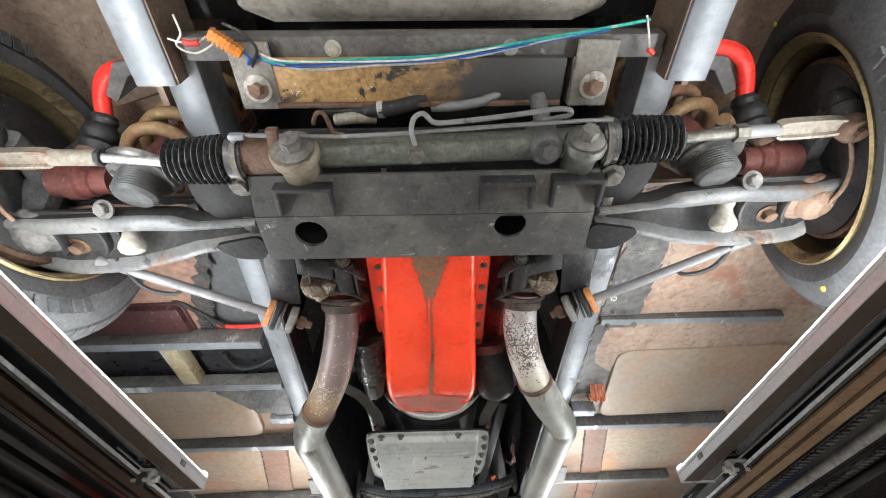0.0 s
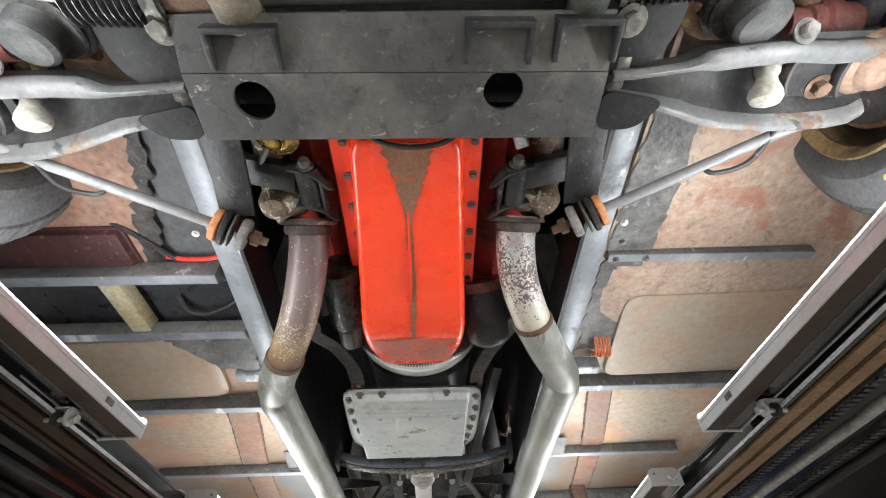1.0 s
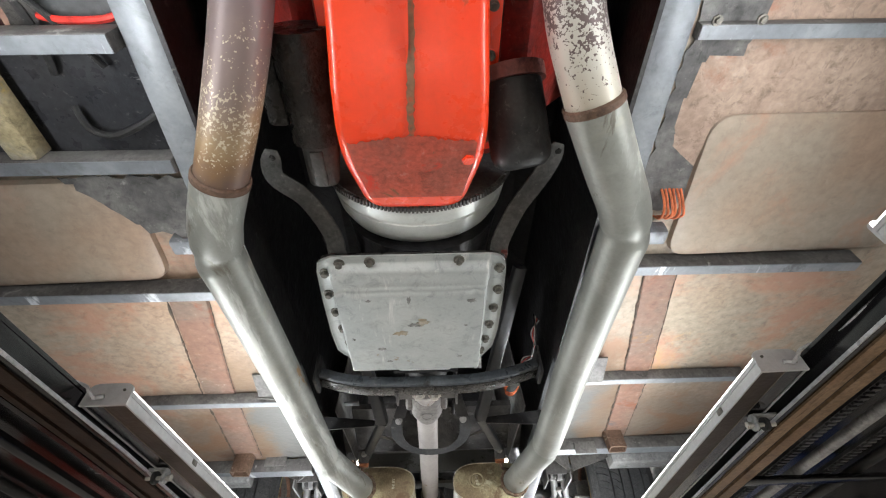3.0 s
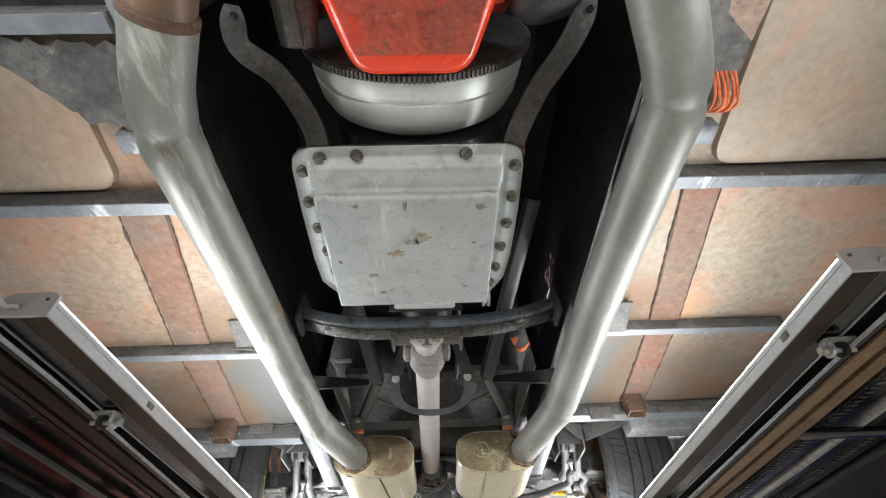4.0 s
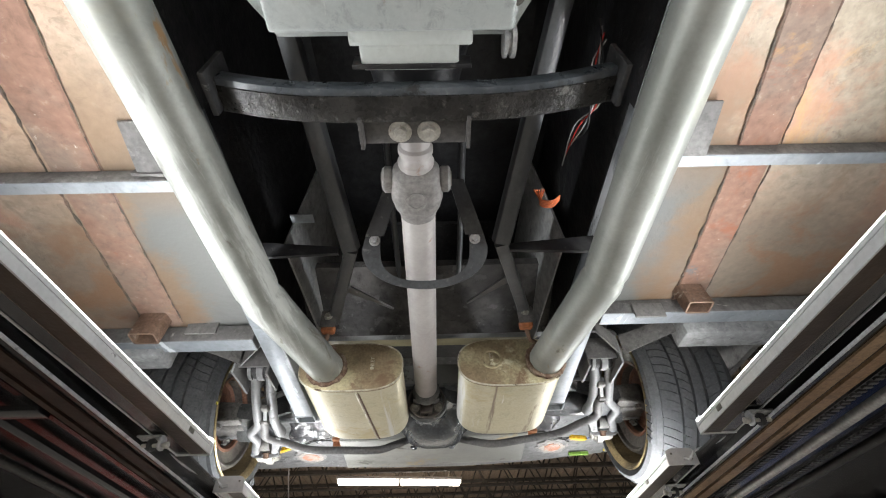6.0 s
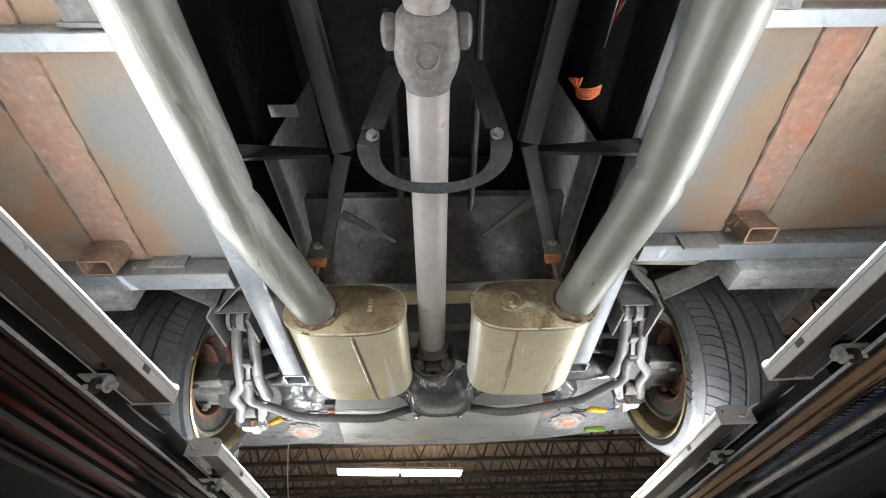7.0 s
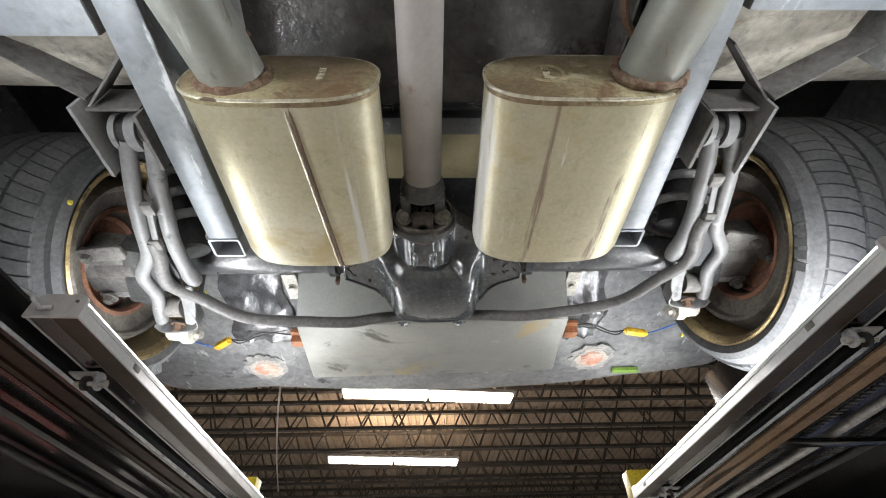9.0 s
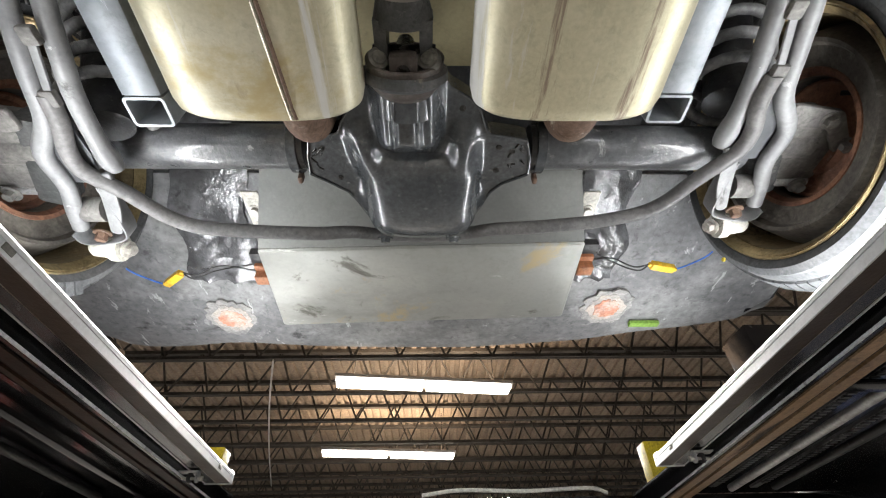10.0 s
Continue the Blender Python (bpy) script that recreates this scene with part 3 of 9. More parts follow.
DARK_BOLT = surface("dark_bolt", (0.12, 0.115, 0.10), (0.18, 0.17, 0.15), 60.0, rough=0.45, metal=0.4)
RUBBER = surface("black_rubber", (0.018, 0.018, 0.019), (0.028, 0.028, 0.028), 20.0, rough=0.5, rough_var=0.1, bump=0.1)
GAITER = surface("dusty_gaiter_rubber", (0.045, 0.045, 0.047), (0.07, 0.07, 0.072), 20.0, rough=0.27, bump=0.03, spec=0.8, grime=0.15, dust=0.05)
BULKHEAD = surface("wet_black_resin", (0.058, 0.056, 0.056), (0.095, 0.090, 0.088), 8.0, rough=0.24, bump=1.0, grain=45, spec=0.5, dust=0.03)
NOSE = surface("pale_stained_nose_fibreglass", (0.46, 0.43, 0.37), (0.38, 0.35, 0.30), 4.0, rough=0.5, bump=0.5, grain=60, spots=[((0.22, 0.17, 0.12), 6.0, 0.58, 0.1), ((0.62, 0.61, 0.58), 18.0, 0.64, 0.05)])
# blue-grey base colour stands for the sheen on the oily beam
BEAM_SHEEN = surface("oily_beam_sheen_tint", (0.045, 0.052, 0.06), (0.09, 0.10, 0.112), 10.0, rough=0.3, bump=0.3, spec=0.5, spots=[((0.02, 0.02, 0.02), 16.0, 0.60, 0.06)])
TYRE = surface("dusty_tyre_rubber", (0.072, 0.074, 0.077), (0.095, 0.096, 0.098), 7.0, rough=0.75, spec=0.15, spots=[((0.11, 0.108, 0.10), 9.0, 0.62, 0.1)], bump=0.15, grain=160, dust=0.05, grime=0.2)
RIM_GOLD = surface("gold_lacquered_rim", (0.36, 0.28, 0.15), (0.25, 0.19, 0.10), 9.0, rough=0.35, metal=0.7, spots=[((0.09, 0.065, 0.04), 12.0, 0.56, 0.1)], spots_rough=0.6)
RIM_DARK = surface("dusty_dark_wheel_face", (0.105, 0.095, 0.085), (0.16, 0.145, 0.125), 9.0, rough=0.55, metal=0.3)
RIM_BARREL = surface("brown_gold_rim_barrel", (0.24, 0.18, 0.095), (0.15, 0.115, 0.065), 7.0, rough=0.45, metal=0.4, spots=[((0.04, 0.034, 0.03), 9.0, 0.55, 0.1)])
DISC = surface("rusty_brake_disc", (0.17, 0.095, 0.065), (0.24, 0.15, 0.105), 12.0, rough=0.55, metal=0.4, bump=0.4)
CALIPER = surface("grey_dusty_caliper", (0.125, 0.120, 0.115), (0.19, 0.182, 0.17), 14.0, rough=0.6, metal=0.15, bump=0.4)
DIFF_BLACK = surface("satin_black_axle_paint", (0.048, 0.053, 0.058), (0.074, 0.078, 0.083), 8.0, grime=0.25, rough=0.24, rough_var=0.08, spots=[((0.14, 0.14, 0.14), 12.0, 0.66, 0.05)], bump=0.2, coat=0.3, spec=0.5, dust=0.10)
AXLE_TUBE = surface("chipped_black_axle_tube", (0.06, 0.062, 0.066), (0.12, 0.12, 0.125), 10.0, rough=0.32, spots=[((0.30, 0.30, 0.30), 18.0, 0.6, 0.06)], bump=0.4, coat=0.3, spec=0.5)
ARM_GREY = surface("grey_dusty_suspension_arm", (0.165, 0.165, 0.168), (0.21, 0.21, 0.212), 9.0, rough=0.45, metal=0.1, grime=0.18, dust=0.08, detail_dark=0.12, bump=0.1, spots=[((0.36, 0.36, 0.36), 22.0, 0.63, 0.05), ((0.09, 0.088, 0.085), 12.0, 0.60, 0.08)])
BAR_GREY = surface("dull_grey_anti_roll_bar", (0.098, 0.095, 0.095), (0.135, 0.130, 0.128), 9.0, rough=0.5, grime=0.2, dust=0.08)
DARK_TUBE = surface("satin_dark_grey_tube", (0.058, 0.060, 0.064), (0.085, 0.087, 0.091), 9.0, rough=0.34, grime=0.15, detail_dark=0.1, spec=0.5, spots=[((0.14, 0.135, 0.13), 16.0, 0.67, 0.05)], dust=0.03)
SPRING_GREY = surface("dusty_grey_spring", (0.13, 0.128, 0.126), (0.18, 0.178, 0.175), 12.0, rough=0.5)
HOOP_BLACK = surface("satin_black_hoop", (0.035, 0.037, 0.040), (0.05, 0.052, 0.055), 12.0, rough=0.4)
TANK = surface("dull_galvanised_tank", (0.26, 0.26, 0.243), (0.31, 0.306, 0.283), 2.6, rough=0.45, rough_var=0.1, metal=0.25, grime=0.10, dust=0.04, detail_dark=0.06, bump=0.06, spots=[((0.19, 0.19, 0.175), 2.4, 0.52, 0.2), ((0.09, 0.085, 0.07), 6.5, 0.59, 0.08), ((0.33, 0.26, 0.15), 4.0, 0.57, 0.1)], streaks=[((0.55, 0.55, 0.52), 12.0, 0.64, 0.06, (0.3, 1, 1))], grain=90, spots_rough=0.5)
STRAW = surface("olive_straw_panel", (0.33, 0.285, 0.17), (0.27, 0.23, 0.135), 4.0, rough=0.45, grime=0.15, dust=0.05, detail_dark=0.1, bump=0.1)
# darker copy of the tank's metal, the front face's shade in its colour
TANK_SHADE = surface("galvanised_in_shade", (0.17, 0.172, 0.165), (0.22, 0.222, 0.212), 3.0, rough=0.5, metal=0.2, grime=0.1, dust=0.05, detail_dark=0.08, bump=0.08)
REAR_SKIN = surface("grey_black_primer_body", (0.15, 0.15, 0.154), (0.25, 0.25, 0.25), 4.0, rough=0.42, streaks=[((0.42, 0.42, 0.42), 26.0, 0.63, 0.04, (1, 0.3, 1))], spots=[((0.30, 0.30, 0.30), 10.0, 0.58, 0.10), ((0.05, 0.05, 0.05), 6.0, 0.60, 0.12)], grain=50, bump=0.5)
TAR = surface("glossy_black_resin", (0.06, 0.06, 0.063), (0.11, 0.11, 0.115), 9.0, rough=0.14, bump=1.0, grain=45, spec=0.8, dust=0.0)
TAR_SCRATCHED = surface("scratched_black_resin_sheet", (0.030, 0.031, 0.035), (0.05, 0.05, 0.054), 7.0, rough=0.3, bump=0.5, grain=60, spots=[((0.20, 0.20, 0.20), 26.0, 0.66, 0.02)], streaks=[((0.16, 0.16, 0.165), 30.0, 0.63, 0.03, (0.25, 1, 1))])
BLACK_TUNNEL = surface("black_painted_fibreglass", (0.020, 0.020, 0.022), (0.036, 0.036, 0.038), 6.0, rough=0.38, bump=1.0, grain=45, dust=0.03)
ORANGE_SPOT = surface("sanded_orange_patch", (0.52, 0.24, 0.16), (0.52, 0.42, 0.36), 25.0, rough=0.6, bump=0.5)
PALE_SAND = surface("sanded_cream_edge", (0.46, 0.40, 0.36), (0.36, 0.34, 0.32), 22.0, rough=0.6, bump=0.4)
PALE_RING = surface("sanded_pale_ring", (0.33, 0.32, 0.31), (0.22, 0.218, 0.215), 20.0, rough=0.6, bump=0.5)
LED_ALLOY = surface("anodised_lamp_housing", (0.56, 0.56, 0.57), (0.60, 0.60, 0.61), 8.0, rough=0.35, metal=0.5, detail_dark=0.08, dust=0.03, grime=0.08)
LED_BACK = surface("brown_black_lamp_back", (0.030, 0.019, 0.012), (0.040, 0.026, 0.017), 4.0, rough=0.4, spec=0.25, dust=0.03, grime=0.12, detail_dark=0.1)
LED_SEAM = surface("bare_lamp_seam", (0.20, 0.17, 0.14), (0.26, 0.22, 0.18), 20.0, rough=0.35, metal=0.5)
# bright colour paints the specular line on the gloss web's edge
LIFT_EDGE = surface("lift_edge_highlight", (0.42, 0.42, 0.43), (0.60, 0.60, 0.62), 3.0, rough=0.3, metal=0.3, dust=0.05, grime=0.1)
LIFT_TEETH = surface("worn_black_teeth", (0.03, 0.03, 0.032), (0.07, 0.07, 0.072), 9.0, rough=0.4)
LIFT_BLACK = surface("black_gloss_lift_paint", (0.006, 0.006, 0.007), (0.010, 0.010, 0.011), 5.0, rough=0.17, rough_var=0.06, spots=[((0.03, 0.028, 0.026), 9.0, 0.64, 0.08)], bump=0.03, dust=0.015, spec=0.5, spots_rough=0.4)
LIFT_DARK = surface("dark_brown_lift_flange", (0.022, 0.012, 0.008), (0.038, 0.021, 0.013), 5.0, rough=0.55, spec=0.2, dust=0.03, streaks=[((0.06, 0.04, 0.03), 14.0, 0.60, 0.06, (1, 0.1, 1))])
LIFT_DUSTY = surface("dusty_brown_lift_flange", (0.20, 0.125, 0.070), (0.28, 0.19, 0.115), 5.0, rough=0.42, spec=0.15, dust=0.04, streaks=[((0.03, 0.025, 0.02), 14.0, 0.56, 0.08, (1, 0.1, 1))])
CLAMP = surface("grey_zinc_clamp", (0.34, 0.34, 0.34), (0.42, 0.42, 0.42), 30.0, rough=0.45, metal=0.5)
YELLOW = surface("yellow_lift_paint", (0.60, 0.45, 0.03), (0.52, 0.38, 0.03), 8.0, rough=0.45)
CONCRETE = surface("workshop_concrete", (0.36, 0.35, 0.33), (0.42, 0.41, 0.39), 0.8, rough=0.6, spots=[((0.14, 0.13, 0.12), 1.4, 0.62, 0.1)], grain=40)
WALL_PAINT = surface("workshop_wall", (0.34, 0.33, 0.32), (0.38, 0.37, 0.36), 1.0, rough=0.8, grain=30)
ROOF_DECK = surface("dusty_roof_deck", (0.30, 0.235, 0.18), (0.24, 0.19, 0.15), 1.0, rough=0.6, metal=0.2, grain=25)
TRUSS = surface("dark_truss_paint", (0.045, 0.04, 0.036), (0.07, 0.062, 0.055), 3.0, rough=0.6, grain=40)
BATTERY = surface("dark_maroon_plastic", (0.055, 0.022, 0.022), (0.04, 0.02, 0.02), 7.0, rough=0.4, spots=[((0.25, 0.22, 0.21), 18.0, 0.7, 0.03)])
WHITE_RUBBER = surface("off_white_bump_rubber", (0.36, 0.345, 0.30), (0.29, 0.275, 0.24), 20.0, rough=0.6, spots=[((0.20, 0.18, 0.15), 30.0, 0.62, 0.06)])
RED_BAR = surface("red_powder_coat", (0.72, 0.035, 0.025), (0.62, 0.04, 0.03), 9.0, rough=0.35, coat=0.2)
GOLD_COIL = surface("tan_painted_spring", (0.21, 0.135, 0.065), (0.17, 0.085, 0.05), 14.0, rough=0.5, spots=[((0.36, 0.28, 0.10), 20.0, 0.60, 0.08)])
ORANGE_PUCK = surface("orange_polyurethane", (0.55, 0.24, 0.09), (0.45, 0.18, 0.07), 20.0, rough=0.6)
PASSIVATED = surface("yellow_passivated_can", (0.55, 0.40, 0.10), (0.48, 0.34, 0.10), 20.0, rough=0.25, metal=0.85, bump=0.05)
COPPER_BLOCK = surface("brown_copper_block", (0.32, 0.13, 0.06), (0.25, 0.10, 0.05), 30.0, rough=0.5)
RESISTOR = surface("yellow_resistor", (0.66, 0.40, 0.03), (0.55, 0.32, 0.03), 30.0, rough=0.4)
RESISTOR_AMBER = surface("amber_resistor", (0.62, 0.22, 0.03), (0.52, 0.18, 0.03), 30.0, rough=0.4)
WIRE_BLUE = surface("blue_wire", (0.03, 0.12, 0.42), (0.03, 0.10, 0.36), 30.0, rough=0.4)
WIRE_TEAL = surface("teal_wire", (0.03, 0.36, 0.30), (0.03, 0.30, 0.27), 30.0, rough=0.4)
WIRE_GREY = surface("grey_wire", (0.42, 0.42, 0.42), (0.34, 0.34, 0.34), 30.0, rough=0.4)
WIRE_BLACK = surface("black_wire", (0.02, 0.02, 0.02), (0.03, 0.03, 0.03), 30.0, rough=0.45)
WIRE_RED = surface("red_wire", (0.6, 0.04, 0.03), (0.5, 0.04, 0.03), 30.0, rough=0.4)
WIRE_ORANGE = surface("orange_wire", (0.62, 0.17, 0.07), (0.62, 0.16, 0.07), 30.0, rough=0.4)
WIRE_WHITE = surface("white_wire", (0.62, 0.60, 0.55), (0.55, 0.53, 0.50), 30.0, rough=0.4)
BLUE_PAINT = surface("blue_powder_coat", (0.015, 0.035, 0.13), (0.012, 0.03, 0.11), 9.0, rough=0.35)
CHEST_RED = surface("dark_red_powder_coat", (0.22, 0.022, 0.012), (0.18, 0.02, 0.012), 9.0, rough=0.4)
GREEN_TAPE = surface("green_masking_tape", (0.20, 0.34, 0.06), (0.17, 0.29, 0.06), 20.0, rough=0.7)
PALE_PAINT = surface("cream_tank_bracket", (0.58, 0.56, 0.50), (0.50, 0.48, 0.43), 12.0, rough=0.5, spots=[(RUST, 20.0, 0.66, 0.05)])
YELLOW_MARK = surface("yellow_chalk_mark", (0.48, 0.40, 0.06), (0.62, 0.50, 0.06), 30.0, rough=0.8)
LED_GLOW = glow("lit_led_diffuser", (1.0, 0.985, 0.96), 5.0)
YELLOWED = surface("yellow_stained_tube", (0.30, 0.25, 0.15), (0.36, 0.33, 0.27), 9.0, rough=0.5, spots=[((0.42, 0.32, 0.12), 14.0, 0.58, 0.1)])
TUBE_GLOW = glow("lit_fluorescent_tubes", (1.0, 0.90, 0.76), 7.0)


def B():
    return bmesh.new()


# ---- the workshop ----
ground = single("ground", box(B(), (-12, -8, -0.1), (12, 26, 0.0)), CONCRETE, "grey worn workshop concrete floor", "floor", kind="structure")
for name, lo, hi in (("wall_west", (-12.2, -8, 0), (-12, 26, 5)), ("wall_east", (12, -8, 0), (12.2, 26, 5)), ("wall_north", (-12, 26, 0), (12, 26.2, 5)), ("wall_south", (-12, -8.2, 0), (12, -8, 5))):
    single(name, box(B(), lo, hi), WALL_PAINT, "plain grey workshop wall", "wall", kind="structure")

ROOF_Z, CHORD_Z, ROOF_TURN = 4.86, 4.12, 6.5
bm = B()
n_rib = 150
prof = []
for k in range(n_rib):
    x = -12 + 24 * k / n_rib
    w = 24 / n_rib
    prof += [(x, 0), (x + w * 0.45, 0), (x + w * 0.55, 0.04), (x + w * 0.95, 0.04)]
a = [bm.verts.new((x, -8, ROOF_Z + z)) for x, z in prof]
b = [bm.verts.new((x, 26, ROOF_Z + z)) for x, z in prof]
for k in range(len(prof) - 1):
    bm.faces.new((a[k], a[k + 1], b[k + 1], b[k]))
box(bm, (-12, -8, ROOF_Z + 0.06), (12, 26, ROOF_Z + 0.1))
single("ceiling", bm, ROOF_DECK, "ribbed dusty metal roof deck", "roof", kind="structure", sharp=20)


def roof_truss(y):
    t = thing("roof_truss", (0, y, CHORD_Z), "dark open-web steel roof joist under a ribbed deck", "roof truss", "roof trusses")
    bm = B()
    for dx in (-0.022, 0.022):
        box(bm, (-12, y + dx - 0.016, CHORD_Z), (12, y + dx + 0.016, CHORD_Z + 0.045))
    part("bottom_chord", bm, TRUSS, t)
    part("top_chord", box(B(), (-12, y - 0.045, ROOF_Z - 0.06), (12, y + 0.045, ROOF_Z - 0.004)), TRUSS, t)
    bm = B()
    step = 0.62
    x = -12.0
    while x < 12 - step:
        rod(bm, (x, y, CHORD_Z + 0.03), (x + step / 2, y, ROOF_Z - 0.03), 0.016, 6)
        rod(bm, (x + step / 2, y, ROOF_Z - 0.03), (x + step, y, CHORD_Z + 0.03), 0.016, 6)
        x += step
    tagged(part("web", bm, TRUSS, t), kind="stuff")
    return t


first = roof_truss(5.3)
for k in range(1, 16):
    copy_thing(first, pose(0.21 * (k % 3), 5.3 + 1.03 * k, CHORD_Z))


def ceiling_light(x, y, z, watts):
    t = thing("ceiling_light", (x, y, z), "lit twin fluorescent strip light hanging under the roof trusses", "ceiling light", "ceiling lights")
    turn = Matrix.Translation((x, y, 0)) @ Matrix.Rotation(radians(ROOF_TURN), 4, "Z") @ Matrix.Translation((-x, -y, 0))
    part("housing", box(B(), (x - 1.25, y - 0.14, z + 0.05), (x + 1.25, y + 0.14, z + 0.10), 0.006, turn), LED_ALLOY, t, "dusty white metal lamp housing")
    for s in (-1, 1):
        xm = x + s * 0.625
        part("diffuser", box(B(), (xm - 0.60, y - 0.13, z), (xm + 0.60, y + 0.13, z + 0.049), 0.012, turn), TUBE_GLOW, t, "glowing warm-white diffuser")
    for dx in (-1.0, 1.0):
        part("hanger", rod(B(), turn @ Vector((x + dx, y, z + 0.1)), turn @ Vector((x + dx, y, ROOF_Z)), 0.006, 6), TRUSS, t)
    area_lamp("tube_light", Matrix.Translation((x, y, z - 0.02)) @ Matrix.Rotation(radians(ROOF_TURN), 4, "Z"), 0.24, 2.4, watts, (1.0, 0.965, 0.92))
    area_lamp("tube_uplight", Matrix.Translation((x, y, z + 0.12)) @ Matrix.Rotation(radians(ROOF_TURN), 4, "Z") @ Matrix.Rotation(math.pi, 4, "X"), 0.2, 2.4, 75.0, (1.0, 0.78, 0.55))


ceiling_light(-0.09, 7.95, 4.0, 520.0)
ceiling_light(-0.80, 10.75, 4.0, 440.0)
# unseen fixture, added as fill: its floor bounce brightens the underside
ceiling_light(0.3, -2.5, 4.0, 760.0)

bm = tube(B(), [(-2.05, 7.3, 4.08), (-2.45, 8.6, 4.08), (-3.0, 10.6, 4.08), (-3.55, 12.8, 4.08)], 0.013, 8, 3)
single("conduit", bm, LED_ALLOY, "thin grey electrical conduit under the trusses", "conduit")


# ---- the lift ----
lift = thing("car_lift", (0, 1.2, 0), "black four-post drive-on car lift with raised runways", "car lift")


def edge_x(side, y, out=0.0):
    """Where the lower edge of a runway's inner web runs, and lines parallel to it."""
    ys, xs = ([-1.3, 1.35, 3.72], [0.545, 0.574, 0.688]) if side > 0 else ([-1.3, 1.40, 3.72], [0.535, 0.520, 0.600])
    return side * (float(np.interp(y, ys, xs)) + out)


def runway(side):
    """A shallow channel: inner web, bottom flange, deck plate and outer web."""
    t = lift
    inner = []
    for sd, xa, xb, ya, yb in BARS:
        if sd == side:
            inner += [(side * (xa + 0.0700), ya), (side * (xb + 0.0700), yb)]
    outer = [(edge_x(side, y, 0.012), y) for y in (3.72, 1.38, -1.3)]
    poly = [(inner[0][0], -1.3)] + inner + [(inner[-1][0], 3.72)] + outer
    part("inner_lip", prism(B(), poly, 1.5905, 1.5955), LIFT_BLACK, t, "black inner lip carrying the light bars")

    def strip(x0, x1, z0, z1):
        rows = []
        for y in (-1.3, 0.5, 1.38, 2.4, 3.72):
            a, b = edge_x(side, y, x0), edge_x(side, y, x1)
            rows.append([(a, y, z0), (b, y, z0), (b, y, z1), (a, y, z1)])
        return loft(B(), rows)
    # flange colour differs by side: lighter brown right, darker left
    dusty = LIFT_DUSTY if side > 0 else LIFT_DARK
    part("inner_web", strip(0.004, 0.010, 1.563, 1.590), LIFT_BLACK, t, "glossy black inner web")
    # lip carries the web's highlight as a bright strip
    part("lip", strip(0.0015, 0.004, 1.5605, 1.565), LIFT_EDGE, t, "bright lower edge")
    part("flange", strip(0.0105, 0.021, 1.563, 1.567), LIFT_BLACK, t)
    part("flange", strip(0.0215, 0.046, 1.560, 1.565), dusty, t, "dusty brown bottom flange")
    part("flange_groove", strip(0.0465, 0.0575, 1.569, 1.573), LIFT_BLACK, t, "dark groove between two flanges")
    part("groove_edge", strip(0.0505, 0.0525, 1.562, 1.568), LIFT_DARK, t)
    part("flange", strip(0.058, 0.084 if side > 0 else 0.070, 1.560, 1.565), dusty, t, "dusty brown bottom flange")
    part("deck_plate", strip(0.0105, 0.55, 1.5965, 1.6015), LIFT_BLACK, t, "glossy black underside of the deck")
    part("rib", strip(0.100, 0.112, 1.574, 1.596), LIFT_BLACK, t)
    part("outer_web", strip(0.541, 0.549, 1.50, 1.596), LIFT_BLACK, t)
    return t


def ladder_strip(side, out, z):
    """A toothed lock strip inside a runway."""
    bm = B()
    def at(y):
        return edge_x(side, y, out)
    loft(bm, [[(at(y), y, z), (at(y) + side * 0.022, y, z), (at(y) + side * 0.022, y, z + 0.006), (at(y), y, z + 0.006)] for y in (-1.2, 1.38, 3.6)])
    for k in range(300):
        y = -1.1 + k * 0.0155
        x = at(y)
        a, b = sorted((x + side * 0.003, x + side * 0.019))
        box(bm, (a, y, z - 0.004), (b, y + 0.007, z))
    return single("lock_strip", bm, LIFT_TEETH, "black toothed steel lock strip under a lift runway", "lock strip", "lock strips")


for s in (-1, 1):
    runway(s)
    for x, z in (((0.140, 1.583), (0.262, 1.580)) if s > 0 else ()):
        ladder_strip(s, x, z)
    single("hydraulic_pipe", tube(B(), [(edge_x(s, y, 0.205), y, 1.580) for y in (-1.2, 0.6, 1.38, 2.5, 3.6)], 0.010, 12), CLAMP if s > 0 else LIFT_BLACK, "slim steel hydraulic pipe under a lift runway", "hydraulic pipe", "hydraulic pipes")
    single("hydraulic_hose", tube(B(), [(edge_x(s, y, o), y, 1.582) for y, o in ((-1.2, 0.335), (0.8, 0.328), (1.9, 0.340), (3.6, 0.335))], 0.010, 10), RUBBER, "black hydraulic hose under a lift runway", "hose", "hydraulic hoses")

# cross brackets under the runways
for s, y in ((1, 1.62), (1, 2.9), (-1, 1.95), (-1, 0.2)):
    a, b = sorted((edge_x(s, y, 0.086), s * 1.06))
    single("cross_strap", box(B(), (a, y, 1.560), (b, y + 0.03, 1.571), 0.002), LIFT_BLACK, "black steel strap across the underside of a lift runway", "strap", "cross straps")

for y in (3.722, -1.42):
    part("crossbeam", box(B(), (-1.28, y, 1.44), (1.28, y + 0.10, 1.5955), 0.004), LIFT_BLACK, lift, "black steel crossbeam")
    for s in (-1, 1):
        part("post", box(B(), (s * 1.36 - 0.08, y - 0.04, 0), (s * 1.36 + 0.08, y + 0.14, 2.2), 0.006), LIFT_BLACK, lift, "black steel post")
single("beam_cable", tube(B(), [(-0.02, 3.71, 1.60), (0.1, 3.705, 1.612), (0.3, 3.705, 1.607), (0.5, 3.705, 1.613), (0.56, 3.71, 1.60)], 0.006, 8), WIRE_WHITE, "off-white cable lying along a black crossbeam", "cable")
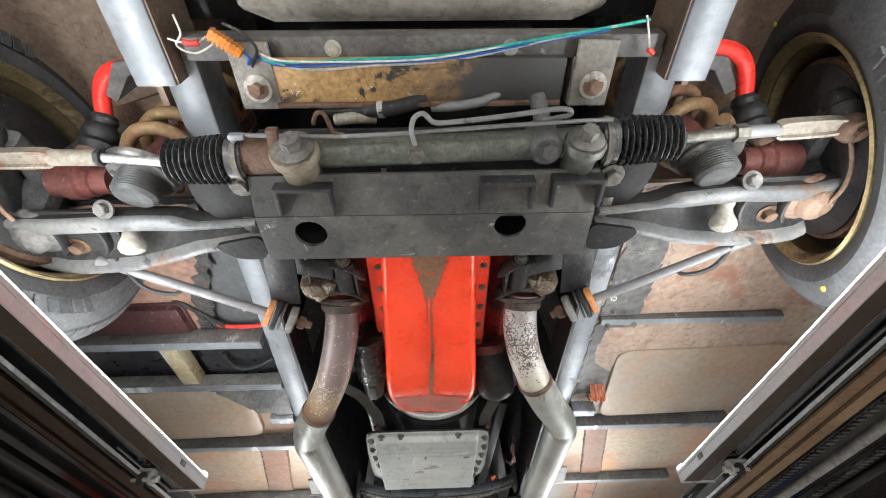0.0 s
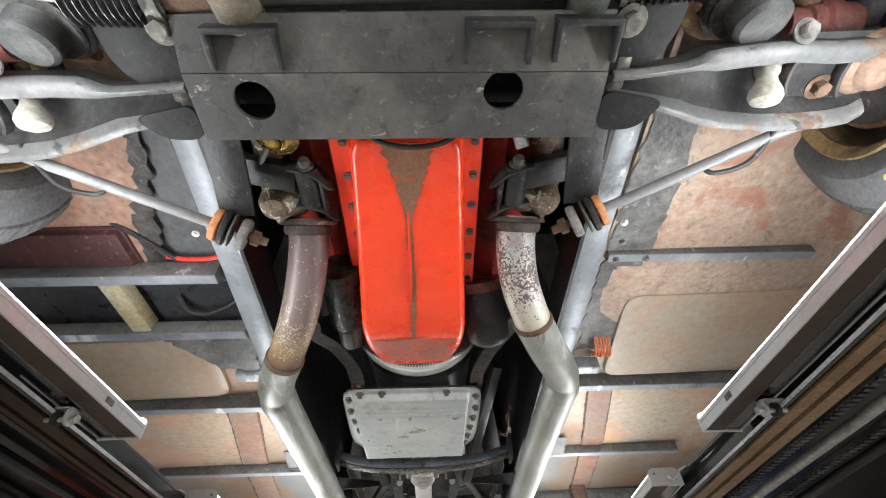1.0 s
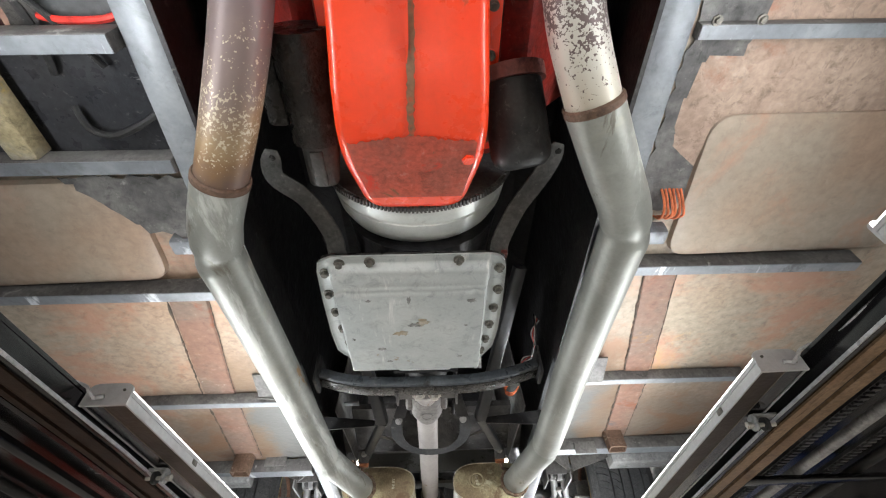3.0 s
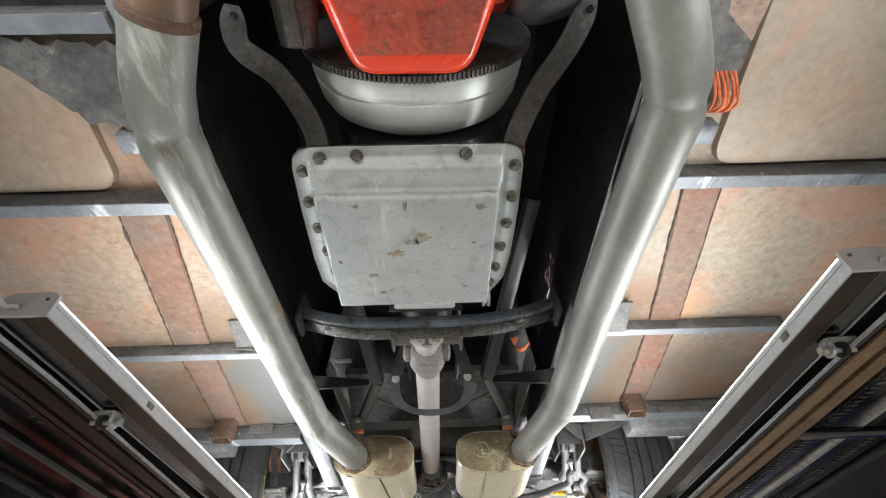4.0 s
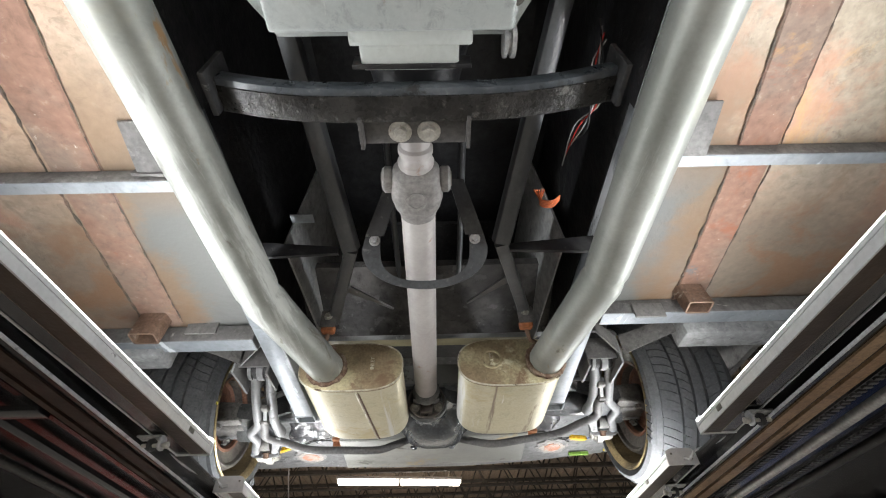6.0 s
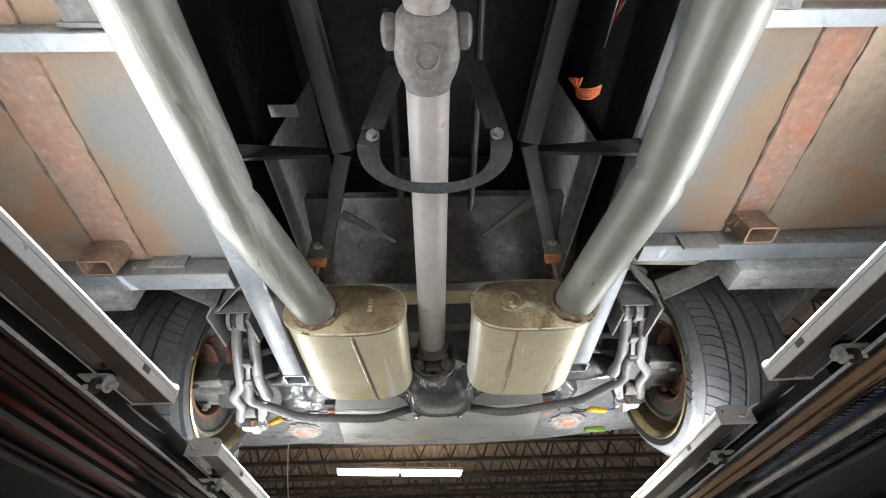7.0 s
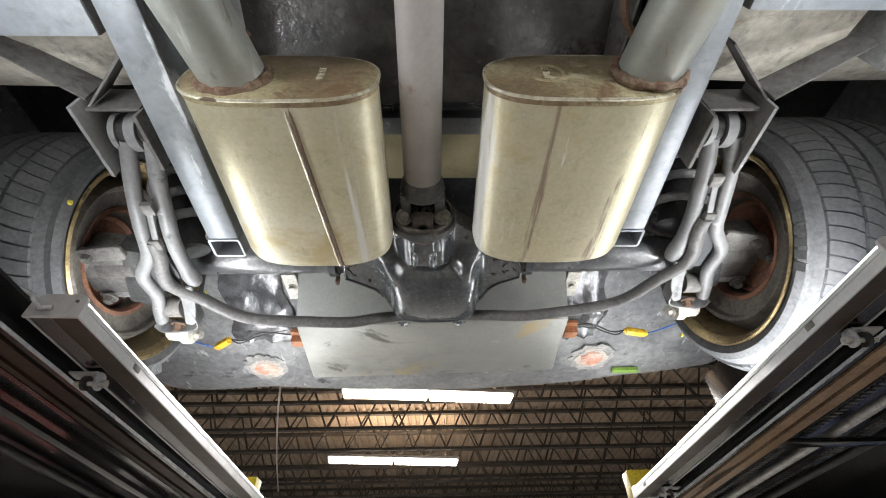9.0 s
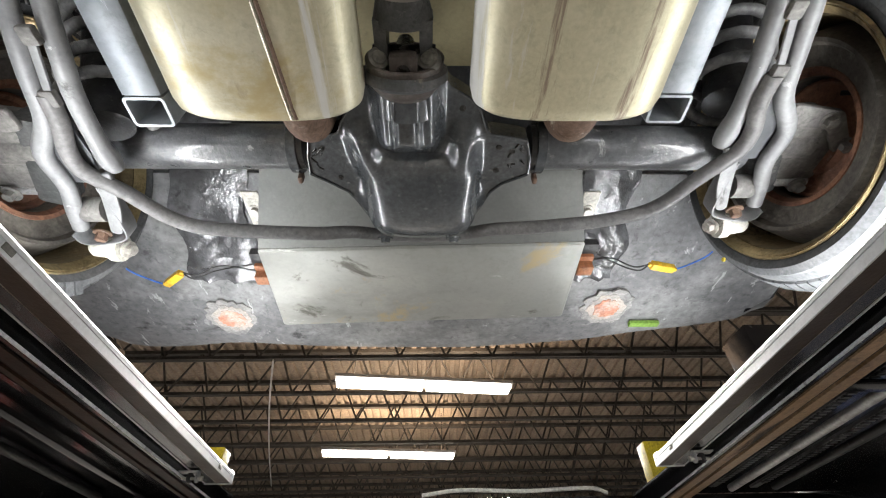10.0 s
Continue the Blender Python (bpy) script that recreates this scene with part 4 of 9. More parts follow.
for x in (-0.685, 0.735):
    part("corner_guard", box(B(), (x - 0.045, 3.64, 1.5985), (x + 0.045, 3.70, 1.73), 0.003), YELLOW, lift, "yellow painted corner guard")


def tool_chest(x0, x1, y0, y1, h, paint, label):
    """A steel chest of drawers on castors, standing on the workshop floor."""
    t = thing("tool_chest", ((x0 + x1) / 2, (y0 + y1) / 2, 0), label, "tool chest", "tool chests")
    part("case", box(B(), (x0, y0, 0.14), (x1, y1, h), 0.012), paint, t)
    face = x1 if x0 < 0 else x0
    out = 1 if x0 < 0 else -1
    n = 5
    for k in range(n):
        za, zb = 0.17 + (h - 0.2) * k / n, 0.16 + (h - 0.2) * (k + 1) / n
        a, b = sorted((face, face + out * 0.018))
        d = part("drawer", box(B(), (a, y0 + 0.03, za), (b, y1 - 0.03, zb), 0.004), paint, t)
        a, b = sorted((face + out * 0.018, face + out * 0.04))
        part("handle", box(B(), (a, y0 + 0.1, zb - 0.04), (b, y1 - 0.1, zb - 0.02), 0.004), LED_ALLOY, d)
    for x in (x0 + 0.08, x1 - 0.08):
        for y in (y0 + 0.1, y1 - 0.1):
            part("castor", rod(B(), (x - 0.02, y, 0.07), (x + 0.02, y, 0.07), 0.07, 20), RUBBER, t)


# unseen chests, made up to give the runways red and blue reflections
tool_chest(-3.55, -2.9, 4.3, 6.1, 1.05, CHEST_RED, "red steel chest with drawers, unseen, added for its reflection in the lift")
tool_chest(3.1, 3.7, 4.4, 6.2, 1.05, BLUE_PAINT, "blue steel chest with drawers, unseen, added for its reflection in the lift")


YZ_FACE = Matrix(((0, 0, 1, 0), (1, 0, 0, 0), (0, 1, 0, 0), (0, 0, 0, 1)))   # polygon (y, z), extruded along x


def led_bar(side, xa, xb, ya, yb):
    """A light bar with an alloy body, a dark back and a bright domed diffuser on top."""
    mid = Vector((side * (xa + xb) / 2, (ya + yb) / 2, BAR_Z))
    t = thing("led_light_bar", mid, "lit grey alloy light bar clamped to a lift runway", "light bar", "light bars on the lift")
    yaw = math.atan2(-side * (xb - xa), yb - ya)
    half = (yb - ya) / 2
    m = Matrix.Translation(mid) @ Matrix.Rotation(yaw, 4, "Z") @ Matrix.Diagonal((side, 1, 1, 1))
    lie = m @ Matrix(((1, 0, 0, 0), (0, 0, 1, 0), (0, 1, 0, 0), (0, 0, 0, 1)))

    def put(poly, lo, hi, bev=0.0):
        return prism(B(), poly, lo, hi, lie, bev)
    w, h = 0.068, 0.020
    part("back", put([(0.003, 0.0), (0.0365, 0.0), (0.0365, 0.004), (0.003, 0.004)], -half, half), LED_BACK, t, "brown-black back of the lamp")
    part("back_seam", put([(0.0366, -0.0008), (0.0376, -0.0008), (0.0376, 0.003), (0.0366, 0.003)], -half, half), LED_SEAM, t, "thin bright seam along the back")
    part("back_channel", put([(0.0377, 0.001), (w - 0.002, 0.001), (w - 0.002, 0.004), (0.0377, 0.004)], -half, half), LIFT_BLACK, t, "black channel of the back")
    part("housing", put([(0, -0.001), (0.003, -0.001), (0.003, 0.0045), (w - 0.002, 0.0045), (w - 0.002, -0.001), (w, -0.001), (w, h), (0, h), (0, 0.0142), (0.0016, 0.0138), (0.0016, 0.0124), (0, 0.0120)], -half, half), LED_ALLOY, t)
    dome = [(0.0, h + 0.0002)] + [(0.019 - 0.019 * math.cos(math.pi * k / 10), h + 0.001 + 0.006 * math.sin(math.pi * k / 10)) for k in range(11)] + [(0.038, h + 0.0002)]
    part("diffuser", put(dome, -half + 0.004, half - 0.004), LED_GLOW, t, "glowing white diffuser")
    for e in (-half - 0.003, half - 0.001):
        cap = [(-0.001, -0.002), (w + 0.001, -0.002), (w + 0.001, 0.022)] + [(w - 0.014 + 0.014 * math.cos(math.pi * k / 12), 0.022 + 0.012 * math.sin(math.pi * k / 12)) for k in range(1, 7)] + [(0.016 - 0.016 * math.sin(math.pi * k / 12), 0.022 + 0.012 * math.cos(math.pi * k / 12)) for k in range(7)]
        c = part("end_cap", put(cap, e, e + 0.004), LED_ALLOY, t, "grey rounded end cap")
        for u, v, r in ((0.012, 0.022, 0.0022), (0.055, 0.010, 0.0022)):
            p = m @ Vector((u, e - (0.001 if e < 0 else -0.005), v))
            part("screw", rod(B(), p - Vector((0, 0.001, 0)), p + Vector((0, 0.001, 0)), r, 8), DARK_BOLT, c)
    for f in ((-0.48, 0.80) if (side < 0 and 1.0 < ya < 2.0) else (-0.70, 0.80)):
        y = half * f
        bm = box(B(), (0.046, y - 0.011, -0.005), (0.090, y + 0.011, -0.0015), 0.0008, m)
        prism(bm, rounded([(-0.011, 0.0), (0.011, 0.0), (0.011, -0.026), (-0.011, -0.026)], 0.010, 4), 0.044, 0.0475, m @ Matrix.Translation((0, y, 0)) @ YZ_FACE, 0.0005)
        c = part("clamp", bm, CLAMP, t, "zinc C-shaped clamp bracket")
        a, b = m @ Vector((0.033, y, -0.017)), m @ Vector((0.080, y, -0.017))
        bm = rod(B(), a, b, 0.0035, 10)
        rod(bm, a, a + (b - a) * 0.13, 0.006, 10)
        part("clamp_screw", bm, ZINC, c)
        part("washer", rod(B(), m @ Vector((0.060, y, -0.016)), m @ Vector((0.066, y, -0.016)), 0.011, 16), RUBBER, c, "black rubber washer")
        part("clip", box(B(), (-0.0015, y - 0.010, 0.004), (0.003, y + 0.008, 0.013), 0.001, m), DARK_BOLT, t, "small dark spring clip")
    y = -half
    pts = [m @ Vector(v) for v in ((0.050, y - 0.002, 0.010), (0.046, y - 0.012, 0.006), (0.052, y - 0.020, 0.012), (0.062, y - 0.016, 0.022), (0.074, y - 0.022, 0.026), (0.086, y - 0.05, 0.022), (0.094, y - 0.12, 0.018), (0.099, y - 0.20, 0.019))]
    part("cable", tube(B(), pts, 0.0024, 8), WIRE_GREY, t, "short grey lamp cable")
    a, b = m @ Vector((0.036, y - 0.006, 0.011)), m @ Vector((0.050, y - 0.010, 0.007))
    part("plug", rod(B(), a, b, 0.0038, 10), CLAMP, t, "small grey cable plug")


for args in BARS:
    led_bar(*args)

# ---- the car: body ----
CX = -0.010


def floor_z(y, x=0.0):
    """The floor drops toward the rear and hangs a little lower on one side."""
    return float(np.interp(y, [0.4, 1.0, 1.25, 2.2], [1.900, 1.893, 1.858, 1.852])) + 0.025 * x


body = thing("sports_car", (CX, 1.7, 1.86), "bare fibreglass underside of a small sports car", "car")


def floor_panel(side):
    bm = B()
    x0, x1 = (0.40, 1.04)
    ys = list(np.linspace(0.44 if side > 0 else 1.01, 2.13, 19))
    bot = [[(CX + side * x, y, floor_z(y, side * x)) for x in (x0, x1)] for y in ys]
    rings = [[bot[k][0], bot[k][1], (bot[k][1][0], ys[k], bot[k][1][2] + 0.012), (bot[k][0][0], ys[k], bot[k][0][2] + 0.012)] for k in range(len(ys))]
    loft(bm, rings)
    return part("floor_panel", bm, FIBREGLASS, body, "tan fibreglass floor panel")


def smear(name, outline, drop, material, label, seed, ragged=0.006):
    """A thin, ragged-edged skin lying on the underside of the floor."""
    random.seed(seed)
    ring = []
    n = len(outline)
    for (xa, ya), (xb, yb) in zip(outline, outline[1:] + outline[:1]):
        k = max(2, int(math.hypot(xb - xa, yb - ya) / 0.012))
        for j in range(k):
            t = j / k
            ring.append((xa + (xb - xa) * t + random.uniform(-ragged, ragged), ya + (yb - ya) * t + random.uniform(-ragged, ragged)))
    bm = B()
    f = bm.faces.new([bm.verts.new((x, y, floor_z(y, x) - drop)) for x, y in ring])
    f2 = bmesh.ops.extrude_face_region(bm, geom=[f])
    bmesh.ops.translate(bm, verts=[v for v in f2["geom"] if isinstance(v, bmesh.types.BMVert)], vec=(0, 0, 0.0012))
    bmesh.ops.triangulate(bm, faces=[g for g in bm.faces if len(g.verts) > 4])
    bmesh.ops.recalc_face_normals(bm, faces=bm.faces)
    return part(name, bm, material, body, label)


for s in (-1, 1):
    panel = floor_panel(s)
smear("stained_floor", [(0.40, 0.45), (0.94, 0.45), (0.94, 0.97), (0.93, 1.12), (0.40, 1.14)], 0.0022, DIRTY_FIBREGLASS, "stained brown fibreglass", 1)
smear("resin_smear", [(0.395, 0.46), (0.475, 0.46), (0.49, 0.70), (0.485, 0.86), (0.505, 0.95), (0.535, 1.02), (0.52, 1.10), (0.46, 1.13), (0.395, 1.14)], 0.0036, SMEAR, "dark resin smear along the rail", 2)
smear("resin_smear", [(-0.40, 1.03), (-0.60, 1.02), (-0.57, 1.06), (-0.53, 1.09), (-0.50, 1.13), (-0.45, 1.14), (-0.40, 1.20)], 0.0185, SMEAR, "dark resin smear along the rail", 3)
part("footbox_panel", box(B(), (-0.97, 0.45, 1.895), (-0.40, 0.83, 1.905)), DARK_PLATE, body, "smooth dark grey footbox panel")
part("footbox_panel", box(B(), (-0.97, 0.831, 1.975), (-0.40, 1.03, 1.985)), BROWN_PANEL, body, "dark brown resin-coated panel")
smear("stained_floor", [(-0.97, 0.455), (-0.435, 0.455), (-0.47, 0.60), (-0.515, 0.70), (-0.53, 0.82), (-0.97, 0.82)], 0.0, BROWN_PINK, "pinkish brown stained fibreglass", 11, 0.004)
smear("resin_smear", [(-0.442, 0.457), (-0.418, 0.457), (-0.445, 0.58), (-0.485, 0.70), (-0.505, 0.815), (-0.538, 0.815), (-0.524, 0.70), (-0.48, 0.60)], 0.0022, TAR_EDGE, "ragged black resin edge", 12, 0.007)
part("footbox_side", box(B(), (-0.410, 0.47, 1.92), (-0.400, 1.02, 1.974)), SMEAR, body, "grey-black resin edge")


def pan_slab(name, x0, x1, y0, y1, drop, material, label, r=0.04):
    bm = B()
    rings = []
    for inset, d in ((0, 0), (0.002, drop * 0.7), (0.012, drop)):
        poly = rounded([(x0 + inset, y0 + inset), (x1 - inset, y0 + inset), (x1 - inset, y1 - inset), (x0 + inset, y1 - inset)], r, 5)
        rings.append([(x, y, floor_z(y, x) - 0.001 - d) for x, y in poly])
    loft(bm, rings[::-1])
    return part(name, bm, material, body, label)


pan_slab("footwell", 0.478, 0.955, 0.95, 1.236, 0.016, PAN_FIBREGLASS, "tan fibreglass footwell pan")
pan_slab("footwell", -0.975, -0.500, 1.035, 1.246, 0.016, PAN_FIBREGLASS, "tan fibreglass footwell pan")

for s in (-1, 1):
    bm, sb = B(), B()
    off = 0.0 if s > 0 else 0.030
    ya, yb = (1.27, 2.11)

    def sx(y, w):
        inner = float(np.interp(y, [1.27, 1.70, 2.11], [0.452, 0.529, 0.572]))
        return s * (inner + w * (0.97 if s > 0 else 1.10))
    ring = []
    for y in (ya, 1.6, 1.85, yb):
        z = floor_z(y, sx(y, 0.04))
        ring.append([(sx(y, 0), y, z + 0.002), (sx(y, 0.076), y, z + 0.002), (sx(y, 0.072), y, z - 0.004), (sx(y, 0.004), y, z - 0.004)])
    loft(bm, ring)
    part("strip", bm, SEAM_FIBREGLASS, body, "pinkish fibreglass strip")
    for w in (0.0, 0.076):
        random.seed(5 + int(w * 100))
        pts = [(sx(y, w) + random.uniform(-0.0011, 0.0011), y, floor_z(y, sx(y, w)) - 0.002) for y in np.linspace(ya, yb, 40)]
        sb = B()
        tube(sb, pts, 0.0026 if (s < 0) == (w > 0) else 0.0015, 6, 2, scale=[random.uniform(0.3, 1.4) for _ in range(79)])
        part("joint", sb, SEALER, body, "dark ragged joint sealer")

# transmission tunnel, dark inside
bm = B()
ring = []
for y, zt in ((1.02, 2.26), (1.5, 2.28), (2.0, 2.31), (2.34, 2.31)):
    w = 0.335
    r = [(CX - w - 0.045, y, floor_z(y) + 0.02), (CX - w, y, floor_z(y) + 0.03), (CX - w + 0.02, y, zt - 0.05), (CX - w + 0.08, y, zt), (CX + w - 0.08, y, zt), (CX + w - 0.02, y, zt - 0.05), (CX + w, y, floor_z(y) + 0.03), (CX + w + 0.045, y, floor_z(y) + 0.02)]
    ring.append(r + [(x, yy, z + 0.012) for x, yy, z in r[::-1]])
loft(bm, ring)
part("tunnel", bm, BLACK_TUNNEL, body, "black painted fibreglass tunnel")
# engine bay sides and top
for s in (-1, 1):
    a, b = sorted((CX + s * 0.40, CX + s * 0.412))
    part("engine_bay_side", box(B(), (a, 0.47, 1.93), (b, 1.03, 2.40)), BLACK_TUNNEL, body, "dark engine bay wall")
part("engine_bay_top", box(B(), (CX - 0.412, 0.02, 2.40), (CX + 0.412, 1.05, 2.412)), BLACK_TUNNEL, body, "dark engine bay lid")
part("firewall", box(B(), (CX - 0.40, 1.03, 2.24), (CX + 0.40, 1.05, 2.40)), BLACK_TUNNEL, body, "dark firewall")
# sloping rear bulkhead behind the tunnel
bm = B()
loft(bm, [[(CX - 0.40, 2.10, 1.99), (CX + 0.40, 2.10, 1.99), (CX + 0.40, 2.10, 2.01), (CX - 0.40, 2.10, 2.01)],
          [(CX - 0.40, 2.32, 1.93), (CX + 0.40, 2.32, 1.93), (CX + 0.40, 2.32, 1.95), (CX - 0.40, 2.32, 1.95)],
          [(CX - 0.40, 2.40, 2.06), (CX + 0.40, 2.40, 2.06), (CX + 0.40, 2.40, 2.08), (CX - 0.40, 2.40, 2.08)]])
# side walls lit from across the tunnel, by their paler colour
for s in (-1, 1):
    part("tunnel_side", loft(B(), [[(CX + s * (0.302 - 0.03 * (y - 1.93)), y, 1.90), (CX + s * (0.298 - 0.03 * (y - 1.93)), y, 1.90), (CX + s * (0.275 - 0.03 * (y - 1.93)), y, 2.20), (CX + s * (0.279 - 0.03 * (y - 1.93)), y, 2.20)] for y in (1.93, 2.12, 2.33)]), TUNNEL_LIT, body, "brushed resin tunnel side, made pale for the light on it")
part("bulkhead", bm, BULKHEAD, body, "black resin-coated rear bulkhead")
# wheel arches and the body over the axle
for s, x0, x1 in ((1, 0.60, 0.97), (-1, -0.97, -0.62)):
    part("sill_end", box(B(), (x0, 2.147, 1.790 + 0.012 * s), (x1, 2.212, 1.90), 0.006), SILL_GREY, body, "grey resin-coated end of the sill")
for nm, lo, hi in (("boot_floor", (-0.98, 2.146, 2.20), (0.98, 2.90, 2.212)), ("arch_wall", (0.40, 2.132, 1.87), (0.98, 2.144, 2.20)), ("arch_wall", (-0.98, 2.132, 1.85), (-0.40, 2.144, 2.20)),
                   ("arch_side", (-0.99, 2.28, 1.93), (-0.97, 3.0, 2.21)), ("arch_side", (0.97, 2.28, 1.93), (0.99, 3.0, 2.21))):
    part(nm, box(B(), lo, hi), BLACK_STEEL if nm == "boot_floor" else REAR_SKIN, body, "dark primered rear panel")
for nm, lo, hi in (("arch_top", (-0.99, -0.1, 2.22), (-0.42, 0.75, 2.232)), ("arch_top", (0.40, -0.1, 2.22), (0.99, 0.75, 2.232)), ("arch_inner", (-0.43, -0.15, 1.93), (-0.42, 0.46, 2.22)),
                   ("arch_inner", (0.40, -0.15, 1.93), (0.41, 0.46, 2.22)), ("arch_front", (-0.99, -0.15, 1.93), (-0.43, -0.13, 2.22)), ("arch_front", (0.41, -0.15, 1.93), (0.99, -0.13, 2.22)), ("arch_back", (0.40, 0.672, 1.915), (0.97, 0.684, 2.22))):
    part(nm, box(B(), lo, hi), DIRTY_FIBREGLASS, body, "brownish fibreglass front wheel arch panel")
# tail skin with a curved trailing edge
EDGE = [(-1.0, 3.27), (-0.875, 3.378), (-0.76, 3.376), (-0.56, 3.342), (-0.30, 3.362), (0.123, 3.370), (0.46, 3.338), (0.60, 3.305), (0.79, 3.278), (0.90, 3.250), (0.95, 3.18), (0.97, 3.0)]
xs = np.linspace(-0.99, 0.95, 40)
ring = []
for x in xs:
    ye = float(np.interp(x, [p[0] for p in EDGE], [p[1] for p in EDGE]))
    bow = 0.05 * (x / 0.95) ** 2
    ys = [2.80, 2.95, 3.1, 3.2, ye - 0.03, ye]
    zz = [2.02, 1.95 + bow * 0.3, 1.925 + bow * 0.4, 1.917 + bow * 0.4, 1.915 + bow * 0.4, 1.918 + bow * 0.4]
    low = [(x, y, z) for y, z in zip(ys, zz)]
    ring.append(low + [(a, b, c + 0.01) for a, b, c in low[::-1]])
part("tail_skin", loft(B(), ring), REAR_SKIN, body, "grey-black primered tail skin with a ragged edge")
for x, y, seed in ((-0.535, 3.215, 41), (0.488, 3.175, 42)):
    random.seed(seed)
    z = 1.9165 + 0.02 * (x / 0.95) ** 2
    for nm, r, mat, dz, lab in (("sanded_ring", 0.068, PALE_RING, 0.0, "pale sanded ring"), ("sanded_edge", 0.050, PALE_SAND, 0.0016, "pale sanded edge"), ("sanded_patch", 0.034, ORANGE_SPOT, 0.0032, "orange sanded patch")):
        wob = [random.uniform(0.88, 1.12) for _ in range(36)]
        rim = [(x + r * wob[k] * math.cos(k * math.pi / 18), y + 1.15 * r * wob[k] * math.sin(k * math.pi / 18)) for k in range(36)]
        part(nm, prism(B(), rim, z - dz - 0.0014, z - dz + 0.004), mat, body, lab)
part("tape", box(B(), (0.572, 3.232, 1.908), (0.655, 3.250, 1.9185), 0.0, I4), GREEN_TAPE, body, "strip of bright green tape")
# resin lumps beside the tank
for s in (-1, 1):
    bm = B()
    random.seed(9)
    g = 26
    rows = []
    for j in range(g + 1):
        y = 2.60 + 0.46 * j / g
        row = []
        for i in range(9):
            x = (0.345 + 0.13 * i / 8 if s > 0 else -0.405 - 0.17 * i / 8) + 0.012 * math.sin(j * 0.7)
            z = float(np.interp(y, [2.60, 2.80, 2.95, 3.1], [2.12, 2.013, 1.945, 1.921]))
            row.append(bm.verts.new((x, y, z + 0.004 - 0.016 * random.random() * (0.3 if i in (0, 8) else 1))))
        rows.append(row)
    for a, b in zip(rows, rows[1:]):
        for i in range(8):
            bm.faces.new((a[i], a[i + 1], b[i + 1], b[i]))
    part("resin", bm, TAR, body, "lumpy glossy black resin")
# nose panel
bm = B()
ring = []
for y, z in ((-0.2, 1.86), (0.0, 1.93), (0.10, 1.955), (0.155, 1.962), (0.178, 1.985), (0.185, 2.05)):
    w = 0.27 if y < 0.16 else 0.235
    ring.append([(CX - w, y, z), (CX + w, y, z), (CX + w, y + 0.01, z + 0.015), (CX - w, y + 0.01, z + 0.015)])
part("nose_panel", loft(B(), ring), NOSE, body, "pale stained fibreglass nose panel")
# dark sheet added to block the bright slit behind the nose panel
part("nose_duct", box(B(), (CX - 0.40, -0.3, 2.07), (CX + 0.40, 0.20, 2.08)), BLACK_TUNNEL, body, "added dark sheet closing the gap above the nose")


# upper body skin over everything, closing the car from above
ring = []
for y, w, h in ((-0.55, 0.55, 2.26), (-0.40, 0.80, 2.36), (0.10, 0.97, 2.50), (0.70, 1.00, 2.56), (1.30, 1.00, 2.58), (2.00, 1.00, 2.58), (2.60, 1.01, 2.55), (3.10, 0.97, 2.44), (3.30, 0.90, 2.30)):
    arc = [(w * math.cos(math.pi * k / 20), 2.236 + (h - 2.236) * math.sin(math.pi * k / 20) ** 0.7) for k in range(21)]
    ring.append([(x, y, z) for x, z in arc] + [(x * 0.985, y, z - 0.010 if 0 < k < 20 else z) for k, (x, z) in list(enumerate(arc))[::-1]])
part("upper_skin", loft(B(), ring), REAR_SKIN, body, "primered upper body skin")


# ---- chassis ----
chassis = thing("chassis_frame", (CX, 1.4, 1.83), "welded rectangular steel tube chassis under a fibreglass body", "chassis")


def along(a, d):
    """A frame at a whose z axis points along d."""
    return Matrix.Translation(a) @ axes_to(d)


def hollow(bm, pts, w, h, wall=0.004, slant=0.0):
    """A rectangular tube with open ends; slant carries the upper edge of the last end further out."""
    p = [Vector(q) for q in pts]
    outer, inner = rect(w, h, 0.006), rect(w - 2 * wall, h - 2 * wall, 0.003)
    fr = frames_along(p)
    A = [[bm.verts.new(c + s * a + u * b) for a, b in outer] for c, (u, s) in zip(p, fr)]
    C = [[bm.verts.new(c + s * a + u * b) for a, b in inner] for c, (u, s) in zip(p, fr)]
    d = (p[-1] - p[-2]).normalized()
    for row, rim in ((A[-1], outer), (C[-1], inner)):
        for v, (_, b) in zip(row, rim):
            v.co += d * (slant * (b / h + 0.5))
    n = len(outer)
    for k in range(n):
        j = (k + 1) % n
        for a, b in zip(A, A[1:]):
            bm.faces.new((a[k], a[j], b[j], b[k]))
        for a, b in zip(C, C[1:]):
            bm.faces.new((a[j], a[k], b[k], b[j]))
        bm.faces.new((A[0][j], A[0][k], C[0][k], C[0][j]))
        bm.faces.new((A[-1][k], A[-1][j], C[-1][j], C[-1][k]))
    bmesh.ops.recalc_face_normals(bm, faces=bm.faces)
    return bm


